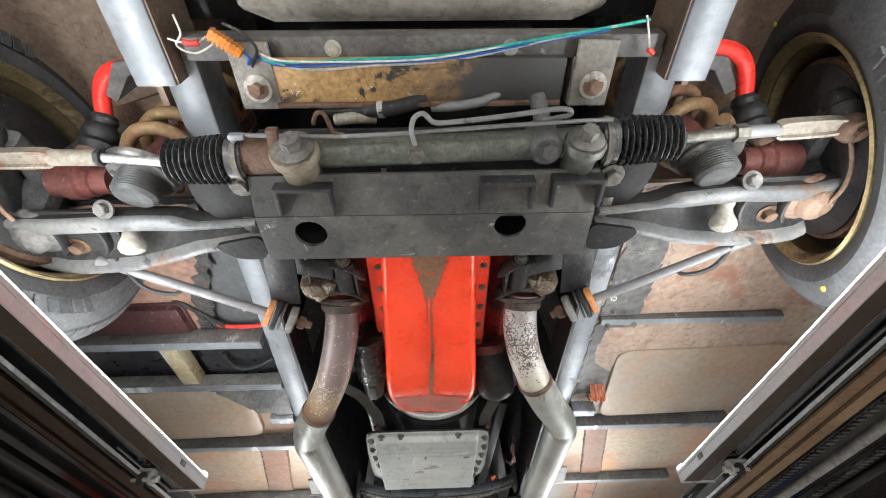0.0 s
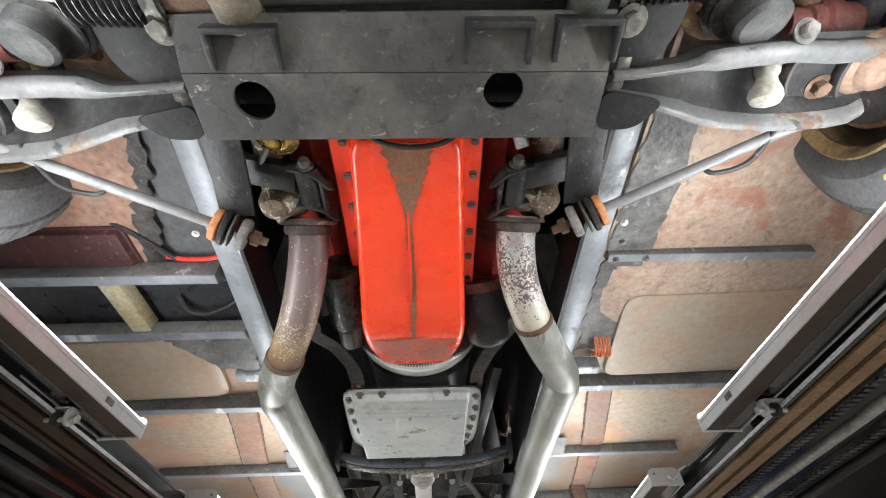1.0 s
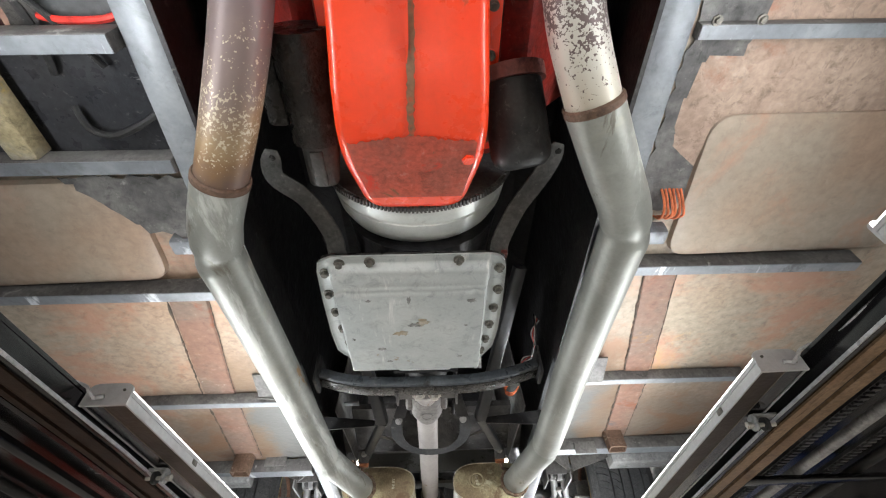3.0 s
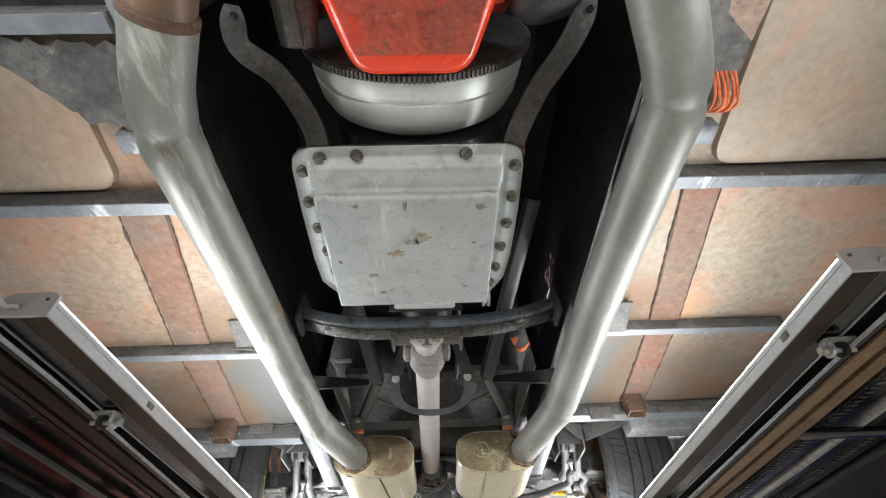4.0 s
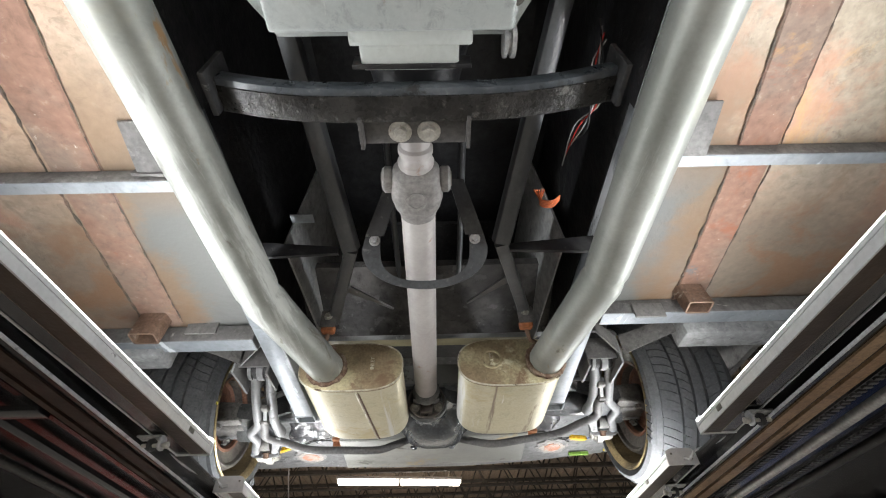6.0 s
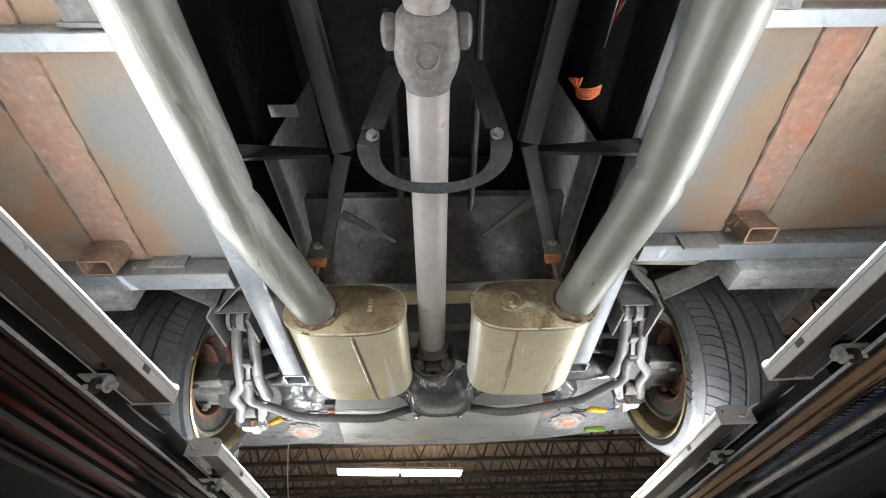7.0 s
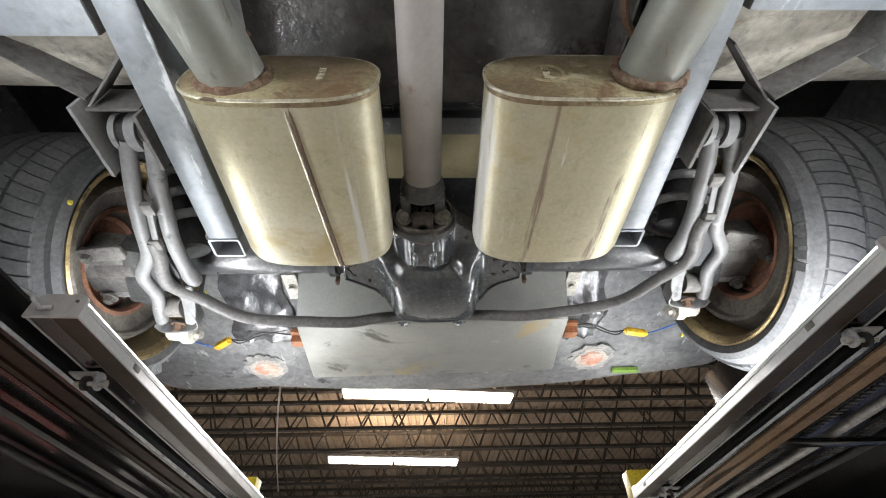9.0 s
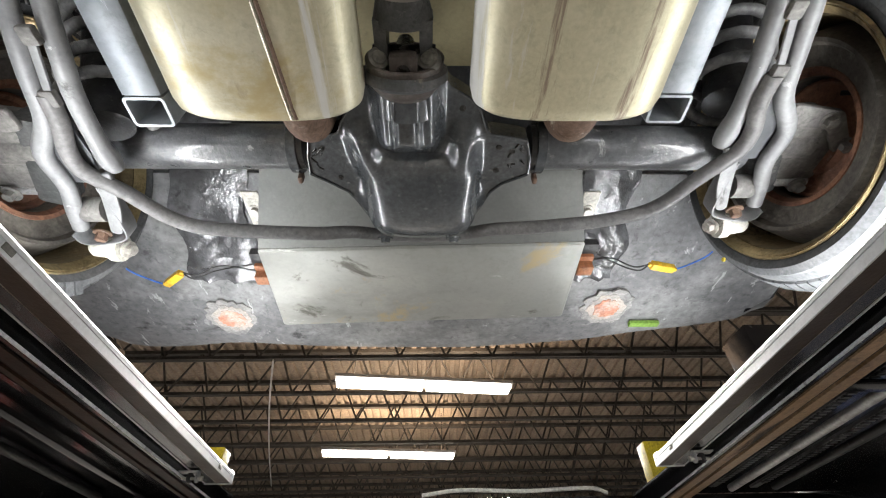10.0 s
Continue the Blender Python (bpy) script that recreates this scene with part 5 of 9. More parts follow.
for s in (-1, 1):
    k = 0.012 if s < 0 else -0.012
    xf, xr = s * 0.350 + CX, s * 0.368 + CX
    dz = s * 0.009
    h = 0.075
    part("side_rail", hollow(B(), [(xf, 0.20, 1.890 + h / 2), (xf, 0.50, 1.876 + h / 2), (s * 0.362 + CX, 1.15, 1.850 + h / 2 + dz), (xr - s * 0.004, 2.500, 1.792 + h / 2 + dz)], 0.054, h), GREY_STEEL, chassis, "bare grey steel side rail")
    part("inner_plate", loft(B(), [[(CX + s * 0.3255, y, z), (CX + s * 0.3325, y, z), (CX + s * 0.3325, y, z + 0.090), (CX + s * 0.3255, y, z + 0.090)] for y, z in ((0.50, 1.874), (1.15, 1.850 + dz), (1.60, 1.836 + dz))]), BLACK_STEEL, chassis, "black plate along the inner face of the rail")
    part("rail_end", hollow(B(), [(xr - s * 0.004, 2.5225, 1.866 + dz), (xr - s * 0.004, 2.5225, 1.791 + dz)], 0.056, 0.044), GREY_STEEL, chassis, "open square tube end of the rail")
    part("front_horn", hollow(B(), [(s * 0.372 + CX, -0.2, 1.855 + 0.05), (s * 0.372 + CX, 0.232, 1.855 + 0.05)], 0.058, 0.10), GREY_STEEL, chassis, "square tube front horn")
    part("horn_face", box(B(), (CX + s * 0.3415 - 0.0012, -0.2, 1.858), (CX + s * 0.3415 + 0.0012, 0.231, 1.952)), HORN_FACE, chassis, "rust-brown inner face of the horn")
    part("splice", box(B(), (CX + s * 0.362 - 0.0275, 1.16, 1.839 + dz), (CX + s * 0.362 + 0.0275, 1.28, 1.8465 + dz), 0.001), GREY_STEEL, chassis, "welded splice plate")

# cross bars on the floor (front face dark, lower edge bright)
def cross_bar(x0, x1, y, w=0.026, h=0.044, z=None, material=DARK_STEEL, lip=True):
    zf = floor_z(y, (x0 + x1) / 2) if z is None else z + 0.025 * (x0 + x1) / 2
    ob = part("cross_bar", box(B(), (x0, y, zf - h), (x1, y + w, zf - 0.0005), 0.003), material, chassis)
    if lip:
        part("worn_edge", box(B(), (x0 + 0.002, y + 0.002, zf - h - 0.0012), (x1 - 0.002, y + w - 0.001, zf - h + 0.0005)), GREY_STEEL, ob, "bright lower edge")
    return ob


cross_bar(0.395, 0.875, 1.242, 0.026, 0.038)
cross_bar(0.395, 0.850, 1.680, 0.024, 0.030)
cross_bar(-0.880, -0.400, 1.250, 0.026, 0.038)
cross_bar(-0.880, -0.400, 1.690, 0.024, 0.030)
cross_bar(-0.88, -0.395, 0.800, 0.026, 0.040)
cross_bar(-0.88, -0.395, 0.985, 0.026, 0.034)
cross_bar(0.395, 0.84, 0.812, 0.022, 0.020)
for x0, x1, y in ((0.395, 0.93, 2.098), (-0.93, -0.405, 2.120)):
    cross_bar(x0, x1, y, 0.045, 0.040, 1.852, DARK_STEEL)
for x, y, z in ((0.386, 0.704, 1.862), (0.397, 0.752, 1.862), (0.397, 0.800, 1.862), (0.459, 0.800, 1.864), (-0.414, 0.722, 1.870)):
    part("floor_bolt", bolt(B(), (x, y, z), (0, -0.1, -1), 0.0045, True, 0.005), DARK_BOLT if x > 0.39 else ZINC, chassis)
part("brace_tube", box(B(), (-0.640, 0.828, 1.846), (-0.598, 0.984, 1.880), 0.002), YELLOWED, chassis, "yellow-stained brace tube")
for s, x, y in ((-1, -0.618, 2.075), (1, 0.590, 2.050)):
    st = part("stub_tube", hollow(B(), [(x, y + 0.012, 1.872), (x, y + 0.002, 1.790 + 0.025 * x)], 0.056, 0.036), RUSTY, chassis, "rusty square stub tube with a cut end")
    part("tab", box(B(), (x - s * 0.09 - 0.035, y + 0.040, 1.812), (x - s * 0.09 + 0.035, y + 0.046, 1.850), 0.001), DARK_STEEL, chassis)
    # corner plates at the second cross bars
    yy = 1.672 if s > 0 else 1.682
    part("corner_plate", prism(B(), [(CX + s * 0.39, 1.822 + s * 0.01), (CX + s * 0.455, 1.828 + s * 0.01), (CX + s * 0.445, 1.855), (CX + s * 0.39, 1.88)], yy, yy + 0.005, Matrix(((1, 0, 0, 0), (0, 0, 1, 0), (0, 1, 0, 0), (0, 0, 0, 1)))), DARK_STEEL, chassis)
    # sloping gusset from the rail to the second cross bar
    yb = 1.680 if s > 0 else 1.690
    part("gusset", loft(B(), [[(s * 0.392, y, z), (s * 0.455, y, z), (s * 0.455, y, z + 0.004), (s * 0.392, y, z + 0.004)] for y, z in ((yb - 0.085, 1.846 + s * 0.008), (yb - 0.001, 1.826 + s * 0.008))]), DARK_STEEL, chassis, "dark sloping gusset plate")
    # short stub beside the rail near the engine
    part("short_stub", hollow(B(), [(CX + s * 0.392, 1.165, 1.850), (CX + s * 0.455, 1.165, 1.850)], 0.034, 0.034), GREY_STEEL, chassis, "short open square tube")

# X-brace tubes to the driveshaft hoop, and on to the muffler hangers
for s in (-1, 1):
    node = Vector((-0.152, 1.880, 1.838)) if s < 0 else Vector((0.138, 1.868, 1.838))
    top = Vector((-0.236, 1.42, 2.02)) if s < 0 else Vector((0.232, 1.42, 2.02))
    foot = Vector((-0.228, 2.115, 1.838)) if s < 0 else Vector((0.212, 2.09, 1.838))
    part("brace", bar(B(), [top, node], 0.034, 0.034, 0.009), DARK_TUBE, chassis, "dark grey brace tube")
    part("brace", bar(B(), [node, foot], 0.026, 0.026, 0.006), DARK_TUBE, chassis, "dark grey brace tube")
    m = Matrix(((1, 0, 0, 0), (0, 0, 1, 0), (0, 1, 0, 0), (0, 0, 0, 1)))
    part("web_plate", prism(B(), [(CX + s * 0.165, 1.825), (CX + s * 0.375, 1.815), (CX + s * 0.375, 1.864), (CX + s * 0.165, 1.842)], 1.878, 1.884, m), BLACK_STEEL, chassis, "black tapered web plate")
    a, b = (Vector((-0.186, 2.038, 1.866)), Vector((-0.092, 2.122, 1.872))) if s < 0 else (Vector((0.182, 2.004, 1.866)), Vector((0.084, 2.106, 1.872)))
    side = (b - a).cross(Vector((0, 0, 1))).normalized()
    part("strap", loft(B(), [[a - side * 0.011, a + side * 0.011, a + side * 0.011 + Vector((0, 0, 0.004)), a - side * 0.011 + Vector((0, 0, 0.004))], [b - side * 0.002, b + side * 0.002, b + side * 0.002 + Vector((0, 0, 0.004)), b - side * 0.002 + Vector((0, 0, 0.004))]]), ARM_GREY, chassis, "tapered flat strap")
part("tab", box(B(), (-0.262, 1.818, 1.868), (-0.218, 1.838, 1.872), 0.001), GREY_STEEL, chassis, "small bare steel tab")

# pale inner arch panels sloping up behind the sill ends
for s in (-1, 1):
    zo = 0.0 if s > 0 else -0.02
    rows = []
    for y, z in ((2.150, 1.885), (2.20, 1.895), (2.245, 1.915), (2.285, 1.950), (2.305, 1.990), (2.315, 2.05)):
        rows.append([(CX + s * 0.415, y, z + zo), (CX + s * 0.60, y + 0.004, z + zo - 0.006), (CX + s * 0.96, y, z + zo), (CX + s * 0.96, y, z + zo + 0.006), (CX + s * 0.60, y + 0.004, z + zo), (CX + s * 0.415, y, z + zo + 0.006)])
    part("arch_front", loft(B(), rows), NOSE, body, "pale stained fibreglass arch panel", 40)
# rear cross tube behind the bulkhead, and the towers over the front springs
part("rear_cross_tube", box(B(), (CX - 0.36, 2.372, 1.970), (CX + 0.36, 2.408, 2.000), 0.003), ARM_GREY, chassis, "grey rear cross tube")
part("straw_panel", loft(B(), [[(CX - 0.34, 2.409, 1.982), (CX + 0.34, 2.409, 1.982), (CX + 0.34, 2.409, 1.990), (CX - 0.34, 2.409, 1.990)], [(CX - 0.34, 2.570, 2.050), (CX + 0.34, 2.570, 2.050), (CX + 0.34, 2.570, 2.058), (CX - 0.34, 2.570, 2.058)]]), STRAW, body, "olive straw-coloured panel over the axle")
for s in (-1, 1):
    part("spring_tower", prism(B(), [(CX + s * x, y) for x, y in ((0.378, 0.215), (0.47, 0.225), (0.505, 0.275), (0.49, 0.285), (0.455, 0.245), (0.378, 0.238))], 1.93, 2.06, I4, 0.002), DARK_STEEL, chassis, "folded grey spring tower")
part("fuel_line", tube(B(), [(-0.084, 1.728, 2.02), (-0.084, 2.078, 1.99), (-0.075, 2.319, 1.99), (-0.075, 2.439, 2.02)], 0.007, 12), DARK_TUBE, chassis, "dark pipe along the tunnel roof")
part("fuel_line", tube(B(), [(0.071, 1.711, 2.02), (0.071, 2.061, 1.99), (0.063, 2.246, 1.99), (0.063, 2.366, 2.02)], 0.007, 12), DARK_TUBE, chassis, "dark pipe along the tunnel roof")
# front cross tube
part("front_cross_tube", box(B(), (CX - 0.335, 0.176, 1.880), (CX + 0.335, 0.208, 1.912), 0.003), DARK_STEEL, chassis, "dark square front cross tube")
for x in (-0.135, 0.11):
    part("bolt", bolt(B(), (x, 0.192, 1.880), (0, 0, -1), 0.0075), ZINC, chassis)
for x in (-0.248, 0.230):
    br = part("bracket", box(B(), (x - 0.028, 0.180, 1.866), (x + 0.028, 0.272, 1.8745), 0.002), BRACKET_RUST, chassis, "rust-stained steel radiator bracket")
    q = x + 0.027 if x < 0 else x - 0.027
    part("fold", box(B(), (q - 0.002, 0.205, 1.8748), (q + 0.002, 0.272, 1.90), 0.001), BRACKET_RUST, br)
    part("washer", lathe(B(), [(0.006, -0.001), (0.018, -0.001), (0.0195, 0.001), (0.0195, 0.003), (0.006, 0.003)], along((x + 0.002, 0.240, 1.8645), (0, -0.1, -1)), 28, True), ZINC, br, "large pale washer")
    part("bracket_bolt", bolt(B(), (x + 0.002, 0.240, 1.863), (0, -0.2, -1), 0.0095, True, 0.016), JOINT_RUST, br, "rusty nut")


# ---- radiator and front wiring ----
rad = thing("radiator", (CX, 0.23, 1.86), "radiator in a rusty, black-painted steel cradle", "radiator")
part("cradle", box(B(), (-0.222, 0.203, 1.868), (0.190, 0.268, 1.90), 0.002), surface("rusting_black_cradle", (0.30, 0.185, 0.085), (0.42, 0.26, 0.11), 5.0, (0.40, 0.56), 0.45, fade=((0.05, 0.05, 0.05), "X", -0.04, 0.10, 1.0), spots=[((0.09, 0.06, 0.042), 8.0, 0.53, 0.10), ((0.03, 0.03, 0.03), 12.0, 0.58, 0.05), ((0.55, 0.52, 0.47), 34.0, 0.645, 0.015)], spots_rough=0.5), rad, "rusty black lower cradle")
part("flange", box(B(), (-0.224, 0.262, 1.860), (0.188, 0.2685, 1.8678), 0.001), RUSTY, rad)
part("core", box(B(), (-0.20, 0.206, 1.90), (0.17, 0.262, 2.30), 0.002), BLACK_STEEL, rad)


def wires(name, paths, label):
    t = thing(name, paths[0][0][0], label, "wiring")
    for pts, mat, r in paths:
        part("wire", tube(B(), pts, r, 7, 5), mat, t)
    return t


wires("wiring_harness", [
    ([(-0.235, 0.196, 1.868), (-0.210, 0.205, 1.866), (-0.100, 0.203, 1.868), (0.020, 0.199, 1.871), (0.140, 0.181, 1.872), (0.240, 0.166, 1.873), (0.300, 0.161, 1.890)], WIRE_TEAL, 0.0022),
    ([(-0.235, 0.199, 1.867), (-0.200, 0.210, 1.866), (-0.090, 0.207, 1.867), (0.030, 0.203, 1.870), (0.140, 0.185, 1.872), (0.240, 0.169, 1.873)], WIRE_BLUE, 0.0019),
    ([(-0.235, 0.194, 1.866), (-0.180, 0.215, 1.866), (-0.080, 0.211, 1.867), (0.030, 0.206, 1.870), (0.150, 0.183, 1.872), (0.250, 0.164, 1.873)], WIRE_GREY, 0.0018),
    ([(-0.235, 0.191, 1.864), (-0.190, 0.203, 1.863), (-0.020, 0.204, 1.868), (0.100, 0.188, 1.871)], WIRE_WHITE, 0.0014),
], "teal, blue and grey wires along the front cross tube")
wires("loose_wires", [
    ([(-0.330, 0.146, 1.870), (-0.325, 0.166, 1.862), (-0.335, 0.181, 1.860), (-0.315, 0.191, 1.862), (-0.290, 0.181, 1.865), (-0.280, 0.171, 1.866)], WIRE_WHITE, 0.0014),
    ([(-0.345, 0.173, 1.864), (-0.330, 0.176, 1.860), (-0.310, 0.179, 1.861), (-0.295, 0.171, 1.864)], WIRE_WHITE, 0.0014),
    ([(-0.285, 0.161, 1.866), (-0.262, 0.176, 1.858), (-0.245, 0.196, 1.860), (-0.250, 0.206, 1.862), (-0.235, 0.197, 1.866)], WIRE_BLUE, 0.002),
    ([(-0.270, 0.156, 1.868), (-0.245, 0.166, 1.860), (-0.232, 0.186, 1.860), (-0.245, 0.209, 1.861)], WIRE_BLACK, 0.0022),
    ([(-0.325, 0.176, 1.861), (-0.315, 0.178, 1.859), (-0.305, 0.177, 1.860)], WIRE_RED, 0.004),
    ([(0.285, 0.151, 1.870), (0.292, 0.171, 1.865), (0.300, 0.193, 1.863)], WIRE_WHITE, 0.0014),
    ([(0.297, 0.191, 1.863), (0.305, 0.197, 1.862)], WIRE_RED, 0.004),
], "loose white, blue and black wire ends with red connectors")
m = Matrix.Translation((-0.269, 0.177, 1.856)) @ Matrix.Scale(0.85, 4) @ Matrix.Rotation(radians(38), 4, "Z")
t = thing("load_resistor", (-0.268, 0.196, 1.856), "amber ribbed load resistor tied to the front wiring", "resistor")
bm = box(B(), (-0.026, -0.008, -0.006), (0.026, 0.008, 0.006), 0.002, m)
for k in range(7):
    box(bm, (-0.022 + k * 0.0066, -0.0095, -0.007), (-0.019 + k * 0.0066, 0.0095, 0.0065), 0, m)
part("resistor_body", bm, RESISTOR_AMBER, t)

# ---- front suspension ----
cross = thing("front_crossmember", (CX, 0.42, 1.756), "scraped black steel front crossmember with two round holes", "crossmember")
bm = B()
holed_plate(bm, -0.262, 0.238, 0.388, 0.472, 1.756, 1.762, [(-0.187, 0.421, 0.0245), (0.115, 0.410, 0.0245)])
part("lower_plate", bm, SCRAPED_BLACK, cross, "scraped lower plate with round holes")
bm = B()
box(bm, (-0.262, 0.464, 1.7625), (0.238, 0.471, 1.85), 0.001)
box(bm, (-0.262, 0.30, 1.855), (0.238, 0.471, 1.861), 0.001)
for x in (-0.262, 0.232):
    box(bm, (x, 0.392, 1.7625), (x + 0.006, 0.463, 1.855), 0.001)
part("channel", bm, BLACK_STEEL, cross)
for ear in ([(-0.356, 0.330), (-0.352, 0.382), (-0.332, 0.410), (-0.300, 0.418), (-0.24, 0.414), (-0.24, 0.330)], [(0.324, 0.312), (0.316, 0.362), (0.296, 0.392), (0.266, 0.402), (0.22, 0.398), (0.22, 0.312)]):
    part("ear_plate", prism(B(), rounded(ear, 0.02, 4), 1.781, 1.787, I4, 0.0012), EAR_BLACK, cross, "black plate with a rounded ear")
for ear in ([(-0.345, 0.442), (-0.263, 0.425), (-0.263, 0.472), (-0.312, 0.472)], [(0.239, 0.410), (0.322, 0.425), (0.292, 0.462), (0.239, 0.463)]):
    part("ear_plate", prism(B(), rounded(ear, 0.018, 4), 1.757, 1.763), EAR_BLACK, cross, "black plate with a rounded ear")
part("front_plate", loft(B(), [[(-0.262, 0.387, 1.757), (0.238, 0.387, 1.757), (0.238, 0.391, 1.763), (-0.262, 0.391, 1.763)], [(-0.262, 0.330, 1.775), (0.238, 0.326, 1.775), (0.238, 0.326, 1.780), (-0.262, 0.330, 1.780)]]), SCRAPED_BLACK, cross, "sloping front face")
for x, w, y in ((-0.184, 0.041, 0.338), (0.105, 0.039, 0.332), (0.205, 0.037, 0.330)):
    u = [(x - w, y), (x + w, y), (x + w, y + 0.046), (x + w - 0.006, y + 0.046), (x + w - 0.006, y + 0.007), (x - w + 0.006, y + 0.007), (x - w + 0.006, y + 0.046), (x - w, y + 0.046)]
    part("rack_saddle", prism(B(), u, 1.753, 1.782, I4, 0.001), BLACK_STEEL, cross, "folded U-shaped rack saddle")
for x, y in ((-0.275, 0.345), (0.258, 0.338)):
    part("bolt", bolt(B(), (x, y, 1.779), (0, 0, -1), 0.012, True, 0.012), DARK_BOLT, cross)
for x in (-0.283, 0.262):
    part("pivot_sleeve", rod(B(), (x, 0.40, 1.80), (x, 0.46, 1.80), 0.016, 16), DARK_BOLT, cross)
tagp = thing("part_tag", (-0.072, 0.336, 1.802), "tiny cream tag hanging on a wire behind the rack", "tag")
part("card", box(B(), (-0.076, 0.331, 1.794), (-0.068, 0.342, 1.7952), 0, Matrix.Identity(4)), WHITE_RUBBER, tagp)
part("wire", tube(B(), [(-0.072, 0.340, 1.795), (-0.068, 0.352, 1.802), (-0.070, 0.366, 1.812)], 0.0009, 6), CLAMP, tagp)

rack = thing("steering_rack", (CX, 0.30, 1.79), "dusty steering rack with ribbed black rubber gaiters", "steering rack")
RZ = 1.799
part("rack_tube", tube(B(), [(-0.285, 0.312, RZ), (-0.10, 0.306, RZ), (0.10, 0.300, RZ), (0.245, 0.294, RZ)], 0.021, 20, 3), CAST_ALLOY, rack, "grey cast rack housing")
part("rack_sleeve", rod(B(), (-0.275, 0.312, RZ), (-0.19, 0.309, RZ), 0.027, 20), RUSTY, rack, "rust-brown end of the housing")
for s in (-1, 1):
    a = Vector((-0.262, 0.314, RZ)) if s < 0 else Vector((0.234, 0.295, RZ))
    b = Vector((-0.378, 0.318, RZ - 0.002)) if s < 0 else Vector((0.349, 0.289, RZ - 0.004))
    prof, L, n = [(0.0, 0.0), (0.032, 0.0), (0.032, 0.022)], (b - a).length, 10
    for k in range(n):
        z0 = 0.024 + (L - 0.03) * k / n
        st = (L - 0.03) / n
        rr = 0.036 - 0.005 * k / n
        prof += [(rr - 0.015, z0), (rr - 0.015, z0 + st * 0.20), (rr - 0.003, z0 + st * 0.42), (rr, z0 + st * 0.50), (rr, z0 + st * 0.56), (rr - 0.003, z0 + st * 0.64), (rr - 0.015, z0 + st * 0.86)]
    prof += [(0.020, L - 0.005), (0.017, L), (0, L)]
    part("gaiter", lathe(B(), prof, along(a, b - a), 28), GAITER, rack, "ribbed black rubber gaiter", 25)
    part("gaiter_clip", lathe(B(), [(0.0325, 0.004), (0.035, 0.004), (0.035, 0.012), (0.0325, 0.012)], along(a, b - a), 28, True), DARK_BOLT, rack)
    c = Vector((-0.466, 0.309, RZ - 0.002)) if s < 0 else Vector((0.425, 0.283, RZ - 0.003))
    j = Vector((-0.528, 0.307, RZ - 0.004)) if s < 0 else Vector((0.480, 0.279, RZ - 0.003))
    e = Vector((-0.617, 0.306, RZ - 0.008)) if s < 0 else Vector((0.567, 0.2725, RZ - 0.004))
    d = (e - c).normalized()
    part("tie_rod", rod(B(), b, c, 0.0065 if s < 0 else 0.0078, 14), CLAMP if s < 0 else DARK_BOLT, rack)
    part("lock_nut", rod(B(), c - d * 0.003, c + d * (0.004 if s < 0 else 0.014), 0.0125, 6), RUBBER if s < 0 else DARK_BOLT, rack, "dark lock nut")
    part("tie_rod_sleeve", tube(B(), [c + d * 0.004, c + (j - c) * 0.6, j + d * 0.004], 0.0115 if s < 0 else 0.0092, 12, 3), SLEEVE_TAN if s < 0 else ARM_GREY, rack, "dusty tie rod sleeve")
    # forged end, dished along its underside
    side_d = Vector((-d.y, d.x, 0))
    sec = [(-0.0135, -0.008), (-0.0135, 0.007), (0.0135, 0.007), (0.0135, -0.008), (0.0095, -0.008), (0.0075, -0.003), (-0.0075, -0.003), (-0.0095, -0.008)]
    bm = B()
    loft(bm, [[tuple(j + d * u + side_d * (a * k) + Vector((0, 0, q * (0.75 + 0.25 * k)))) for a, q in sec] for u, k in ((0.0, 0.72), (0.006, 0.95), (0.030, 1.0), ((e - j).length * 0.8, 0.95), ((e - j).length, 0.80))])
    part("forged_end", bm, SLEEVE_TAN, rack, "tan forged tie rod end with a long dish")
    bm = lathe(B(), [(0, -0.016), (0.016, -0.014), (0.021, -0.006), (0.021, 0.010), (0.016, 0.018), (0.016, 0.045), (0.011, 0.055), (0, 0.055)], Matrix.Translation(e + Vector((s * 0.018, 0.004, 0))), 20)
    bolt(bm, e + Vector((s * 0.018, 0.004, -0.014)), (0, 0, -1), 0.008, False)
    part("ball_joint", bm, RUSTY, rack, "rusty tie rod ball joint")
    part("boot", lathe(B(), [(0, 0), (0.017, 0.0), (0.022, 0.008), (0.024, 0.02), (0.019, 0.026), (0.021, 0.034), (0.015, 0.05), (0, 0.05)], along(e + Vector((s * 0.018, 0.0, 0.010)), (0, -0.45, 1)), 20), RUBBER, rack, "black rubber joint boot")
for x, y, mat, k in ((-0.187, 0.290, PALE_CAST, 0.90), (0.207, 0.282, CAST_ALLOY, 0.76)):
    d = Vector((0, 0.86, 0.30)).normalized()
    at = Vector((x, y - 0.004, RZ - 0.026))
    bm = lathe(B(), [(0, 0), (0.035 * k, 0.0), (0.0375 * k, 0.004), (0.0375 * k, 0.014), (0.031 * k, 0.022), (0.029 * k, 0.060), (0.025 * k, 0.072), (0, 0.075)], along(at, d), 28)
    box(bm, (x - 0.05, y + 0.008, RZ - 0.014), (x + 0.05, y + 0.03, RZ + 0.02), 0.008)
    part("mount_boss", bm, mat, rack, "cast rack mounting boss")
    bm = lathe(B(), [(0, 0), (0.030 * k, 0), (0.031 * k, 0.003), (0.024 * k, 0.006), (0, 0.006)], along(at, -d), 26)
    bolt(bm, at - d * 0.005, -d, 0.0165 * k, False, 0.014)
    part("mount_bolt", bm, CALIPER, rack, "large flanged hexagon bolt")
